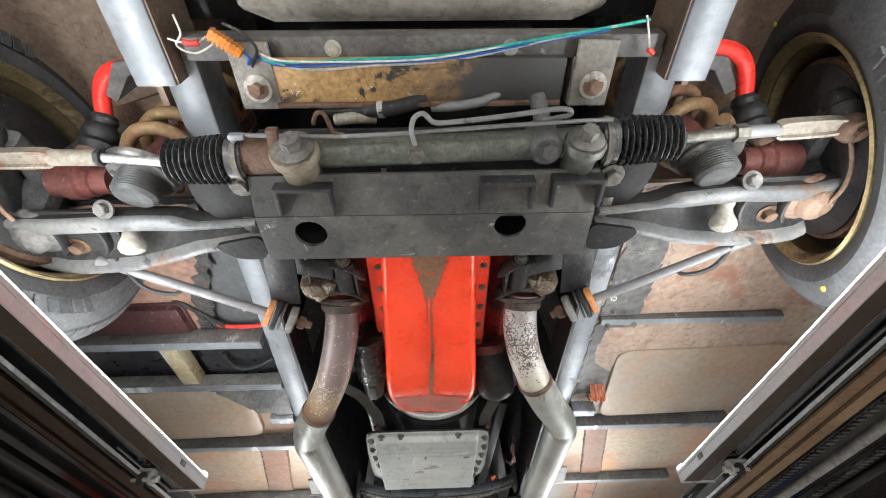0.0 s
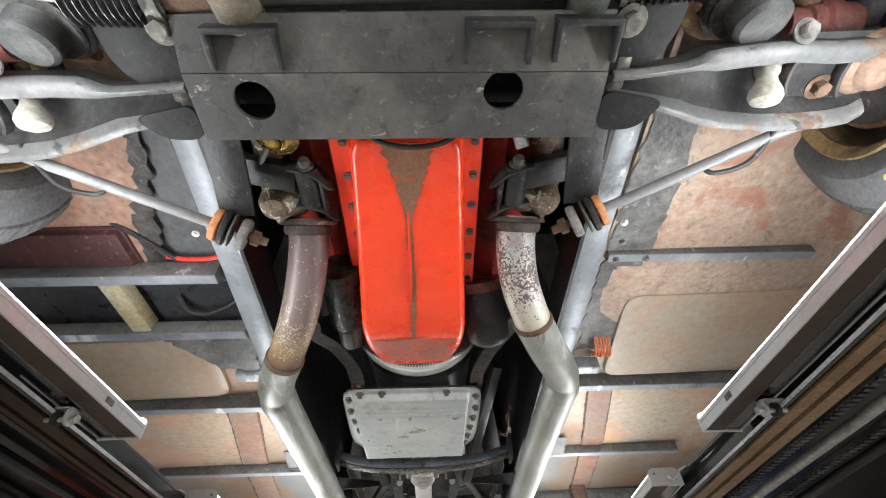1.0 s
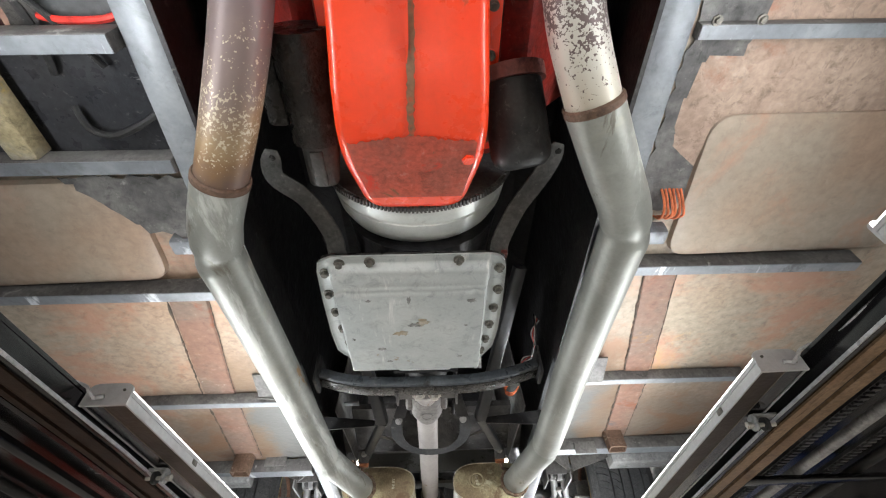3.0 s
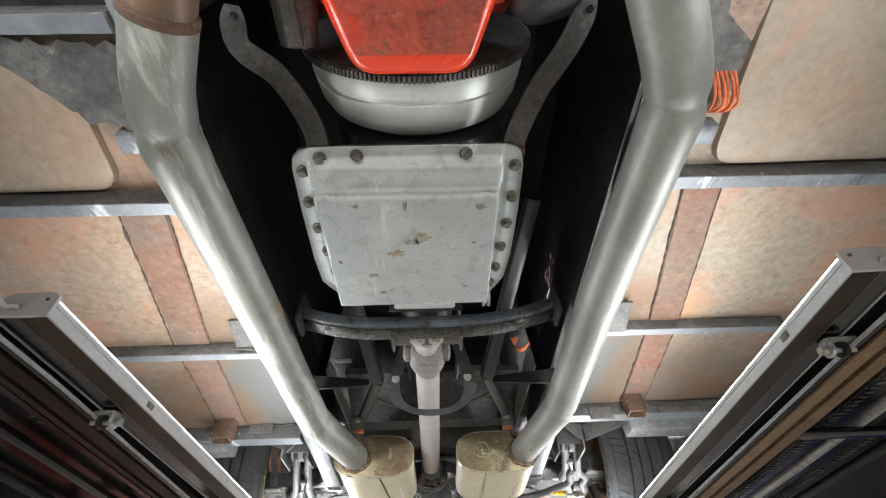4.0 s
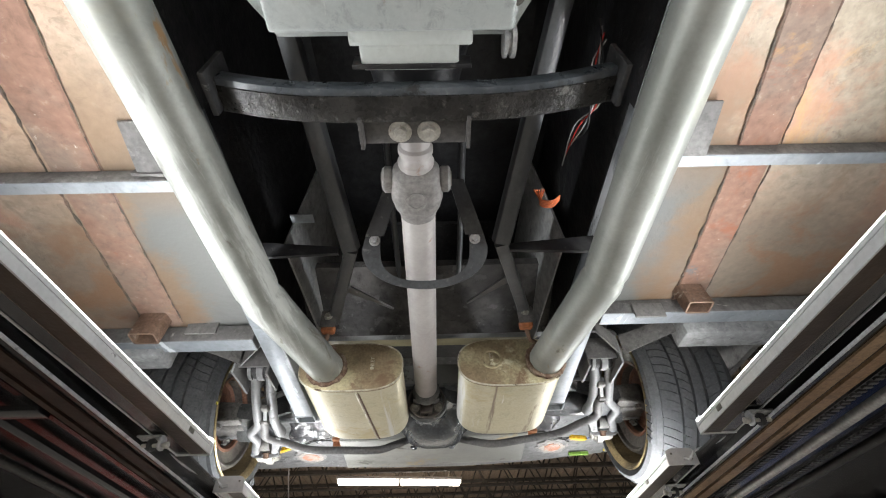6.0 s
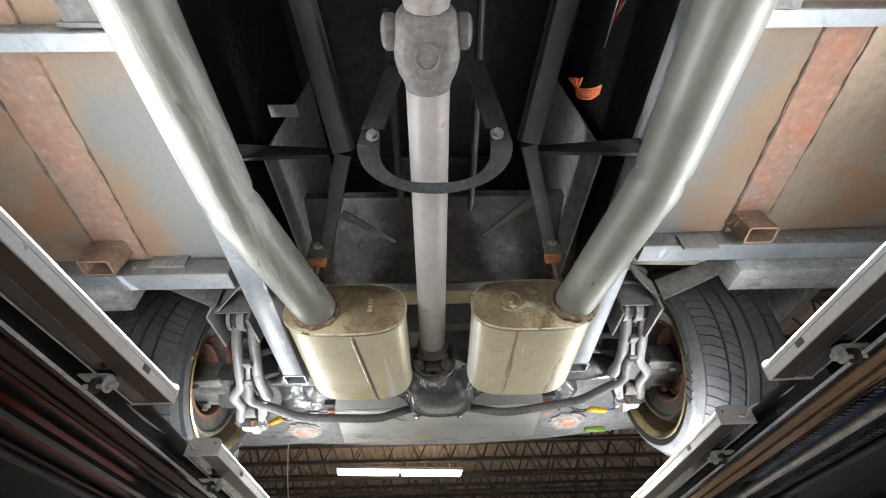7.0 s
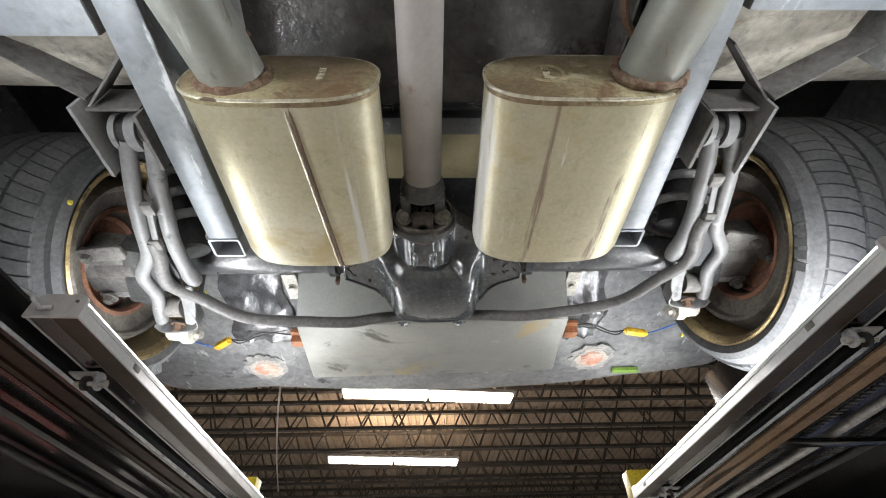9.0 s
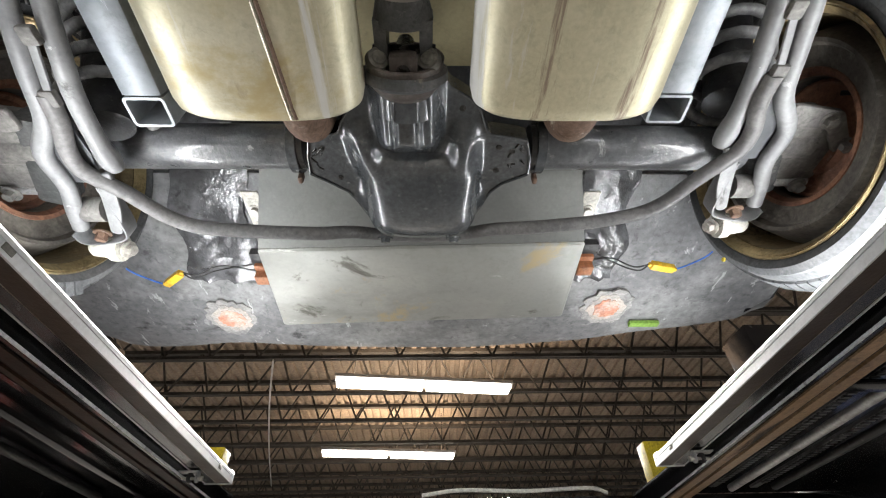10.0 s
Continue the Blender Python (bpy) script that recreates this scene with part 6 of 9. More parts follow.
bm = lathe(B(), [(0, -0.006), (0.019, -0.005), (0.023, 0.0), (0.024, 0.05), (0, 0.05)], Matrix.Translation((0.156, 0.294, RZ - 0.024)), 22)
rod(bm, (0.16, 0.29, RZ), (0.150, 0.25, RZ + 0.05), 0.012, 16)
bolt(bm, (0.156, 0.292, RZ - 0.029), (0, -0.3, -1), 0.012, False)
part("pinion_housing", bm, DARK_CAST, rack, "dark pinion housing")
part("fluid_pipe", tube(B(), [(-0.269, 0.280, RZ - 0.016), (-0.255, 0.272, RZ - 0.014), (-0.216, 0.273, RZ - 0.014), (-0.133, 0.275, RZ - 0.014), (-0.035, 0.271, RZ - 0.014), (0.101, 0.262, RZ - 0.014), (0.240, 0.255, RZ - 0.014)], 0.0030, 10), ARM_GREY, rack, "thin steel fluid pipe")
part("fluid_pipe", tube(B(), [(-0.023, 0.290, RZ - 0.020), (-0.025, 0.280, RZ - 0.022), (-0.028, 0.263, RZ - 0.020), (-0.023, 0.247, RZ - 0.019), (-0.011, 0.242, RZ - 0.019), (0.002, 0.254, RZ - 0.019), (0.026, 0.254, RZ - 0.019), (0.099, 0.246, RZ - 0.019), (0.157, 0.238, RZ - 0.019), (0.177, 0.239, RZ - 0.019), (0.181, 0.247, RZ - 0.015), (0.167, 0.255, RZ - 0.008), (0.150, 0.262, RZ)], 0.0034, 10), ARM_GREY, rack, "dull bent fluid pipe")
part("fluid_pipe", tube(B(), [(-0.160, 0.262, RZ), (-0.155, 0.251, RZ - 0.010), (-0.149, 0.242, RZ - 0.014), (-0.141, 0.242, RZ - 0.014), (-0.137, 0.253, RZ - 0.014), (-0.132, 0.269, RZ - 0.013), (-0.120, 0.275, RZ - 0.010)], 0.0030, 10), RUSTY, rack)
part("pipe_clip", box(B(), (-0.222, 0.262, RZ - 0.020), (-0.205, 0.290, RZ - 0.006), 0.004), RUSTY, rack, "tan pipe clip")
part("pipe_clip", box(B(), (-0.272, 0.268, RZ - 0.021), (-0.250, 0.277, RZ - 0.010), 0.003), GREY_STEEL, rack)
part("banjo", lathe(B(), [(0, -0.012), (0.010, -0.012), (0.013, -0.005), (0.013, 0.015), (0, 0.015)], Matrix.Translation((-0.022, 0.298, RZ - 0.022)), 14), DARK_BOLT, rack)


def step(u, a, b):
    t = min(1.0, max(0.0, (u - a) / (b - a)))
    return t * t * (3 - 2 * t)


def lower_arm(side):
    def P(x, y):
        return (CX + side * x, y)
    dy = 0.0 if side < 0 else -0.026
    t = thing("lower_control_arm", (CX + side * 0.45, 0.45, 1.77), "worn pressed-steel lower control arm with bright edges", "control arm", "lower control arms")
    out = 0.022 if side < 0 else 0.0
    # the pressing's front and rear edges along its length
    us = [0.262, 0.292, 0.325, 0.350, 0.364, 0.374, 0.388, 0.43, 0.48, 0.53, 0.575, 0.60, 0.612 + out]
    if side < 0:
        yf = np.interp(us, [0.262, 0.297, 0.350, 0.366, 0.380, 0.44, 0.515, 0.581, 0.64], [0.409, 0.411, 0.414, 0.411, 0.402, 0.400, 0.403, 0.405, 0.402])
        yr = np.interp(us, [0.25, 0.295, 0.363, 0.425, 0.488, 0.56, 0.61, 0.64], [0.442, 0.450, 0.465, 0.486, 0.502, 0.508, 0.506, 0.488])
    else:
        yf = np.interp(us, [0.262, 0.292, 0.350, 0.364, 0.376, 0.432, 0.485, 0.56, 0.60, 0.62], [0.398, 0.396, 0.388, 0.382, 0.374, 0.367, 0.362, 0.366, 0.354, 0.352])
        yr = np.interp(us, [0.251, 0.313, 0.362, 0.406, 0.476, 0.56, 0.60, 0.62], [0.417, 0.432, 0.447, 0.462, 0.469, 0.468, 0.458, 0.440])

    def sheet(name, material, label, cut, thick=0.0035):
        rings = []
        for u, f, r in zip(us, yf, yr):
            lip = 0.004 + 0.015 * step(u, 0.352, 0.385)
            inner = 0.80 + 0.20 * step(u, 0.27, 0.36)
            sec = [(f + lip, 1.7735), (f + lip * 0.55, 1.7700), (f + 0.0025, 1.7695), (f, 1.7720), (f - 0.0005, 1.778), (f + 0.001, 1.801), (f + 0.004, 1.807), (f + 0.010, 1.809)]
            g = max(f + 0.014, r - 0.048 * inner)
            w = r - g
            sec += [(g, 1.809), (g + w * 0.30, 1.806), (g + w * 0.55, 1.798), (g + w * 0.74, 1.7875), (g + w * 0.86, 1.7785), (g + w * 0.94, 1.7735), (r, 1.7715), (r + 0.006, 1.7725)]
            sec = sec[cut[0]:cut[1]]
            back = []
            for k, (y, z) in enumerate(sec):
                (ya, za), (yb, zb) = sec[max(0, k - 1)], sec[min(len(sec) - 1, k + 1)]
                ln = math.hypot(yb - ya, zb - za)
                back.append((y - (zb - za) / ln * thick, z + (yb - ya) / ln * thick))
            x = P(u, 0)[0]
            rings.append([(x, y, z) for y, z in sec] + [(x, y, z) for y, z in back[::-1]])
        return part(name, loft(B(), rings), material, t, label, 50)

    sheet("pressing", ARM_STEEL, "dark dished pressing", (4, 12))
    sheet("front_lip", ARM_EDGE, "worn rolled lip with rust along it", (0, 5))
    sheet("rear_lip", ARM_EDGE, "worn rolled lip", (11, 16))
    bx, by = P(0.596 + out, 0.434 if side < 0 else 0.390)
    bm = lathe(B(), [(0, -0.020), (0.012, -0.019), (0.016, -0.015), (0.024, -0.013), (0.028, -0.008), (0.030, 0.004), (0.037, 0.007), (0.040, 0.012), (0.040, 0.02), (0, 0.02)], Matrix.Translation((bx, by, 1.776)) @ Matrix.Rotation(-side * radians(14), 4, "Y"), 26)
    j = part("ball_joint", bm, JOINT_RUST if side > 0 else CALIPER, t, "stepped rusty ball joint cup")
    plate = rounded([(bx - side * 0.125, by - 0.036), (bx + side * 0.030, by - 0.040), (bx + side * 0.042, by - 0.006), (bx + side * 0.030, by + 0.032), (bx - side * 0.02, by + 0.046), (bx - side * 0.125, by + 0.040)], 0.014, 3)
    part("joint_plate", prism(B(), plate, 1.789, 1.793, I4, 0.0012), ARM_STEEL, t, "mottled ball joint plate")
    bm = B()
    for dx, ddy in ((-0.052, 0.030),):
        bolt(bm, (bx + side * dx, by + ddy, 1.789), (0, 0, -1), 0.0105, True, 0.012)
    part("bolt", bm, RUSTY, t)
    for dx, r in ((0.030, 0.052), (0.098, 0.050)):
        arc = [(bx - side * (dx + 0.012 - r * 0.45 * (1 - math.cos(a))), by + 0.004 + r * 0.78 * math.sin(a), 1.782) for a in np.linspace(-1.0, 1.0, 8)]
        part("fold", sweep(B(), arc, rect(0.005, 0.018, 0.0015)), ARM_STEEL, t, "curved folded rib of the joint plate")
    px, py = P(0.468, 0.458 + dy)
    bm = lathe(B(), [(0, -0.044), (0.010, -0.0435), (0.0165, -0.040), (0.0195, -0.033), (0.0185, -0.026), (0.013, -0.014), (0.0115, -0.006), (0.0145, 0.0), (0.0150, 0.010), (0.010, 0.018), (0, 0.020)], Matrix.Translation((px, py - 0.030, 1.790)) @ Matrix.Rotation(side * radians(14), 4, "Y") @ Matrix.Rotation(radians(40), 4, "X"), 26)
    part("bump_stop", bm, WHITE_RUBBER, t, "off-white conical bump stop")
    fx, fy = P(0.478, 0.383 if side < 0 else 0.349)
    part("flange_bolt", bolt(B(), (fx, fy, 1.776), (0, -0.5, -0.85), 0.0095, True, 0.011), CALIPER, t, "dusty hexagon bolt")
    bm = rod(B(), (*P(0.275, 0.405 + dy), 1.797), (*P(0.275, 0.432 + dy), 1.797), 0.018, 16)
    part("pivot_bush", bm, DARK_BOLT, t)
    # strut rod to its bush
    a = Vector((*P(0.52, 0.512 + dy), 1.785))
    b = Vector((*P(0.305, 0.624 + dy * 0.7), 1.776))
    bm = tube(B(), [a - (b - a) * 0.15, a, a + (b - a) * 0.45, b], 0.0085, 12)
    part("strut_rod", bm, ARM_GREY, t, "round steel strut rod")
    d = (b - a).normalized()
    bm = tube(B(), [a + Vector((0, -0.02, 0.002)), a + d * 0.03 + Vector((0, 0.02, -0.012)), a + d * 0.08 + Vector((0, 0.014, -0.012)), a + d * 0.10], 0.0038, 8)
    part("brake_line", bm, RUBBER, t, "thin black hose")
    for k, (r, w, mat, nm) in enumerate(((0.026, 0.012, ORANGE_PUCK, "orange_bush"), (0.029, 0.010, RUBBER, "rubber_bush"), (0.027, 0.004, DARK_BOLT, "cup_washer"), (0.026, 0.014, CALIPER, "rear_bush"))):
        p = b + d * (0.0 + 0.0135 * k)
        part(nm, lathe(B(), [(0, 0), (r * 0.9, 0), (r, w * 0.3), (r, w * 0.8), (r * 0.9, w), (0, w)], along(p, d), 22), mat, t)
    bm = rod(B(), b + d * 0.05, b + d * 0.085, 0.007, 12)
    bolt(bm, b + d * 0.06, d, 0.013, False)
    part("strut_nut", bm, RUSTY, t)
    q = b + d * 0.030
    part("strut_bracket", bar(B(), [(*P(0.262, 0.470 + dy), 1.815), (*P(0.268, 0.55 + dy), 1.812), (q.x - side * 0.004, q.y - 0.012, 1.80)], 0.054, 0.006, 0.001), BLACK_STEEL, cross, "flat strut rod bracket")
    # spring and its seat
    sx, sy = P(0.428, 0.352 + dy * 0.8)
    ax = Vector((-side * 0.10, -0.05, 1)).normalized()
    m = along(Vector((sx, sy + 0.012, 1.782)), (ax + Vector((0, -0.35, 0))))
    sp = thing("front_spring", (sx, sy, 1.79), "tan painted front coil spring standing on a ringed seat", "spring", "front springs")
    part("seat", lathe(B(), [(0.030, 0.030), (0.044, 0.030), (0.047, 0.033), (0.047, 0.037), (0.051, 0.039), (0.053, 0.042), (0.053, 0.048), (0.046, 0.052), (0.030, 0.052)], m, 40, True), SEAT_RING, sp, "worn ringed metal spring seat")
    bm = lathe(B(), [(0, -0.004), (0.026, -0.004), (0.029, -0.001)] + [(0.0295 if k % 2 else 0.0315, 0.002 + 0.0020 * k) for k in range(16)] + [(0, 0.036)], m, 36)
    part("threaded_body", bm, DARK_CAST, sp, "grey threaded damper body")
    top = Vector((sx, sy, 1.785)) + ax * 0.30
    part("coil", coil(B(), Vector((sx, sy, 1.785)) + ax * 0.06, top, 0.048, 5.0, 0.0105), GOLD_COIL, sp)
    part("damper", rod(B(), Vector((sx, sy, 1.785)) + ax * 0.05, top, 0.022, 16), DULL_RED, sp, "dull red damper body")
    return t


for s in (-1, 1):
    lower_arm(s)
    dy = 0.0 if s < 0 else -0.02
    x = CX + s * 0.385
    bar_t = thing("anti_roll_bar", (x, 0.2, 1.92), "bright red anti-roll bar end with black rubber bush", "anti-roll bar", "front anti-roll bar ends")
    pts = [(x - s * 0.03, 0.222 + dy, 1.95), (x + s * 0.06, 0.226 + dy, 1.948), (x + s * 0.105, 0.236 + dy, 1.945), (x + s * 0.128, 0.262 + dy, 1.94), (x + s * 0.140, 0.305 + dy, 1.93)]
    pts = [(a, b + 0.008, c) for a, b, c in pts]
    part("bar_end", tube(B(), pts, 0.0125, 16), RED_BAR, bar_t, "bright red tube")
    e = Vector(pts[-1])
    bm = lathe(B(), [(0, -0.005), (0.018, -0.004), (0.021, 0.004), (0.018, 0.012), (0.024, 0.018), (0.026, 0.03), (0.022, 0.038), (0.026, 0.044), (0.022, 0.055), (0, 0.056)], along(e, (s * 0.15, 0.55, -0.7)), 22)
    part("bush", bm, RUBBER, bar_t, "black rubber bush")
    bm = lathe(B(), [(0, 0), (0.018, 0.0), (0.020, 0.01), (0.016, 0.03), (0, 0.032)], along(e + Vector((s * 0.012, 0.03, -0.04)), (s * 0.3, 0.5, -0.5)), 18)
    part("link_nut", bm, RUSTY, bar_t)
    # upright between the arm and the wheel
    kn = thing("steering_knuckle", (CX + s * 0.63, 0.39, 1.80), "rust-brown steering knuckle with brake caliper", "knuckle", "steering knuckles")
    bm = B()
    bar(bm, [(CX + s * 0.635, 0.43 + dy, 1.80), (CX + s * 0.63, 0.40 + dy, 1.86), (CX + s * 0.60, 0.385 + dy, 1.95), (CX + s * 0.575, 0.375 + dy, 2.02)], 0.05, 0.035, 0.008)
    bar(bm, [(CX + s * 0.61, 0.30 + dy, 1.84), (CX + s * 0.62, 0.34 + dy, 1.86), (CX + s * 0.63, 0.39 + dy, 1.87)], 0.03, 0.03, 0.008)
    part("upright", bm, DARK_CAST, kn)
    bm = rod(B(), (CX + s * 0.555, 0.385 + dy, 1.86), (CX + s * 0.60, 0.385 + dy, 1.86), 0.028, 18)
    lathe(bm, [(0, -0.036), (0.020, -0.036), (0.022, -0.032), (0.022, -0.012), (0.026, -0.010), (0.026, 0.006), (0.031, 0.010), (0.031, 0.03), (0, 0.03)], along((CX + s * 0.545, 0.385 + dy, 1.858), (s, 0, 0)), 22)
    part("caliper_bracket", bm, DULL_RED, kn, "dull red caliper piston")
    part("upper_arm", bar(B(), [(CX + s * 0.42, 0.33 + dy, 2.03), (CX + s * 0.50, 0.35 + dy, 2.02), (CX + s * 0.575, 0.372 + dy, 2.02)], 0.07, 0.012, 0.003), RUSTY, kn)


    x0 = CX + s * 0.606
    part("hose_strip", tube(B(), [(x0, 0.300 + dy * 0.5, 1.800), (x0 + s * 0.004, 0.335 + dy * 0.5, 1.774), (x0, 0.362 + dy * 0.5, 1.760), (x0 - s * 0.006, 0.388 + dy * 0.5, 1.758)], 0.0032, 8), JOINT_RUST, kn, "thin rusty retaining strip")
hose = thing("coolant_hose", (-0.05, 0.27, 1.87), "short black coolant hose with a bright clip behind the radiator", "hose")
part("rubber_hose", tube(B(), [(-0.16, 0.282, 1.885), (-0.10, 0.276, 1.868), (-0.055, 0.270, 1.862), (-0.01, 0.262, 1.875)], 0.011, 16), RUBBER, hose, "black rubber hose")
part("clip", lathe(B(), [(0.0115, -0.005), (0.013, -0.004), (0.013, 0.004), (0.0115, 0.005)], along((-0.075, 0.273, 1.865), (0.05, -0.006, -0.006)), 20, True), CLAMP, hose, "bright hose clip")
part("pale_hose", tube(B(), [(-0.145, 0.290, 1.868), (-0.115, 0.284, 1.862), (-0.085, 0.288, 1.868)], 0.009, 14), PALE_CAST, hose, "pale dusty pipe stub")
part("steel_pipe", tube(B(), [(0.0, 0.272, 1.868), (0.03, 0.268, 1.860), (0.07, 0.262, 1.862), (0.10, 0.255, 1.875)], 0.007, 14), ARM_GREY, hose, "dull steel pipe")


# ---- wheels ----
def tyre_mesh(m, R, w, rim_r):
    """m: z axis points outward; z = 0 is the inner sidewall."""
    bm = B()
    prof = [(rim_r - 0.004, 0.012), (rim_r + 0.006, 0.004), (rim_r + (R - rim_r) * 0.35, -0.004), (rim_r + (R - rim_r) * 0.55, 0.002), (R - 0.026, 0.012), (R - 0.018, 0.022), (R - 0.012, 0.034)]
    for g, hw in ((0.30, 0.0030), (0.455, 0.0036), (0.60, 0.0040), (0.79, 0.0036)):
        zc = w * g
        prof += [(R - 0.004, zc - hw), (R - 0.011, zc - hw * 0.8), (R - 0.011, zc + hw * 0.8), (R - 0.004, zc + hw)]
    prof += [(R - 0.006, w - 0.020), (R - 0.018, w - 0.006), (rim_r + (R - rim_r) * 0.55, w + 0.004), (rim_r, w - 0.006), (rim_r - 0.008, w - 0.02)]
    lathe(bm, prof, m, 96)
    return bm


def tread_cuts(m, R, w, blocks=68):
    """Thin raised lugs with narrow curved cuts between them; the rib by the middle is smooth."""
    bm = B()
    step_a = 2 * math.pi / blocks
    edge = R - 0.012
    # (z, radius, turn) along each lug, and how much of the pitch it fills
    rows = [([(0.024, edge, 0.0), (0.036, R - 0.006, 0.10), (w * 0.22, R, 0.30), (w * 0.30 - 0.003, R + 0.0012, 0.62)], 0.875),
            ([(w * 0.30 + 0.003, R + 0.0012, 0.85), (w * 0.38, R + 0.0016, 1.10), (w * 0.455 - 0.0036, R + 0.002, 1.55)], 0.89),
            ([(w * 0.455 + 0.0036, R + 0.002, 0.0), (w * 0.60 - 0.004, R + 0.002, 0.0)], 1.0),
            ([(w * 0.60 + 0.004, R + 0.002, 0.0), (w * 0.70, R + 0.0016, -0.45), (w * 0.79 - 0.0036, R + 0.0012, -0.7)], 0.89),
            ([(w * 0.79 + 0.0036, R + 0.0012, 0.2), (w * 0.90, R - 0.002, 0.4), (w - 0.014, edge, 0.5)], 0.875)]
    for stations, fill in rows:
        for k in range(blocks):
            prev = None
            for i, (z, r, turn) in enumerate(stations):
                q = []
                for a in ((k + turn) * step_a, (k + turn + fill) * step_a):
                    for rr in (r - 0.009, r):
                        q.append(bm.verts.new(m @ Vector((rr * math.cos(a), rr * math.sin(a), z))))
                if prev:
                    (i0, o0, i1, o1), (i2, o2, i3, o3) = prev, q
                    bm.faces.new((o0, o1, o3, o2))
                    if fill < 1:
                        bm.faces.new((i0, o0, o2, i2))
                        bm.faces.new((o1, i1, i3, o3))
                if i in (0, len(stations) - 1):
                    bm.faces.new((q[0], q[2], q[3], q[1]))
                prev = q
    bmesh.ops.recalc_face_normals(bm, faces=bm.faces)
    return bm


def wheel(m, side, R, w, rim_r, label, group, front):
    """A wheel seen from its inner side; m sets the middle of the inner sidewall, z outward."""
    t = thing("wheel", m.translation.copy(), label, "wheel", group)
    ty = part("tyre", tyre_mesh(m, R, w, rim_r), TYRE, t, "dusty black road tyre", 30)
    tagged(part("tread", tread_cuts(m, R, w), TYRE, ty), kind="stuff")
    barrel = [(rim_r - 0.009, 0.016), (rim_r - 0.012, 0.045), (rim_r - 0.016, 0.075), (rim_r - 0.022, 0.12)]
    part("barrel", lathe(B(), barrel + [(r - 0.003, z + 0.001) for r, z in barrel[::-1]], m, 64, True), RIM_BARREL, t, "brown rim barrel")
    prof = [(rim_r + 0.004, 0.006), (rim_r + 0.006, 0.001), (rim_r + 0.003, -0.002), (rim_r - 0.003, 0.004), (rim_r - 0.008, 0.012)]
    part("rim", lathe(B(), prof + [(r - 0.004, z + 0.002) for r, z in prof[::-1]], m, 64, True), RIM_GOLD, t, "gold-lacquered rim lip")
    if front:
        prof = [(rim_r - 0.016, 0.044), (rim_r - 0.020, 0.075), (rim_r - 0.034, 0.095), (rim_r - 0.036, w * 0.55), (rim_r - 0.050, w * 0.58), (0.125, w * 0.56), (0.118, w * 0.50), (0.108, w * 0.50), (0.106, w * 0.60), (0.0, w * 0.60)]
    else:
        prof = [(rim_r - 0.020, 0.085), (0.168, 0.055), (0.160, 0.034), (0.156, 0.030), (0.150, 0.032), (0.145, 0.042), (0.112, 0.052), (0.107, 0.052), (0.103, 0.058), (0.101, 0.066), (0.101, 0.114), (0.0, 0.116)]
    face = part("face", lathe(B(), prof, m, 56), RIM_DARK, t, "dusty dark wheel centre")
    if not front:
        part("opening_edge", lathe(B(), [(0.1005, 0.060), (0.1025, 0.054), (0.1065, 0.0495), (0.114, 0.0488), (0.1145, 0.0515), (0.108, 0.0535), (0.1035, 0.062)], m, 56, True), HUB_RUST, face, "rust-brown edge of the opening")
    bm = B()
    for k in range(5 if front else 0):
        a = 2 * math.pi * k / 5
        p = Vector((0.155 * math.cos(a), 0.155 * math.sin(a), w * 0.555))
        prism(bm, rounded([(-0.022, -0.014), (0.022, -0.014), (0.022, 0.014), (-0.022, 0.014)], 0.012, 4), -0.004, 0.0, m @ Matrix.Translation(p) @ Matrix.Rotation(a + math.pi / 2, 4, "Z"))
    if front:
        part("slot", bm, BLACK_STEEL, face)
    # yellow paint dots on the sidewall
    for a in ((0.55, 3.9) if front else (4.4, 1.2)):
        r = rim_r + (R - rim_r) * 0.5
        q = m @ Vector((r * math.cos(a), r * math.sin(a), -0.0095))
        part("paint_dot", lathe(B(), [(0, 0), (0.004, 0), (0.0045, 0.003)], Matrix.Translation(q) @ m.to_3x3().to_4x4(), 12), YELLOW_MARK, ty)
    # raised lettering shown as plain bars
    for a0 in (2.3, 5.2):
        for k in range(6):
            bm = B()
            a = a0 + k * 0.085
            r = rim_r + (R - rim_r) * 0.52
            box(bm, (-0.012, -0.007, -0.0015), (0.012, 0.007, 0.002), 0, m @ Matrix.Rotation(a, 4, "Z") @ Matrix.Translation((r, 0, -0.0065)))
            part("raised_bar", bm, TYRE, ty)
    return t


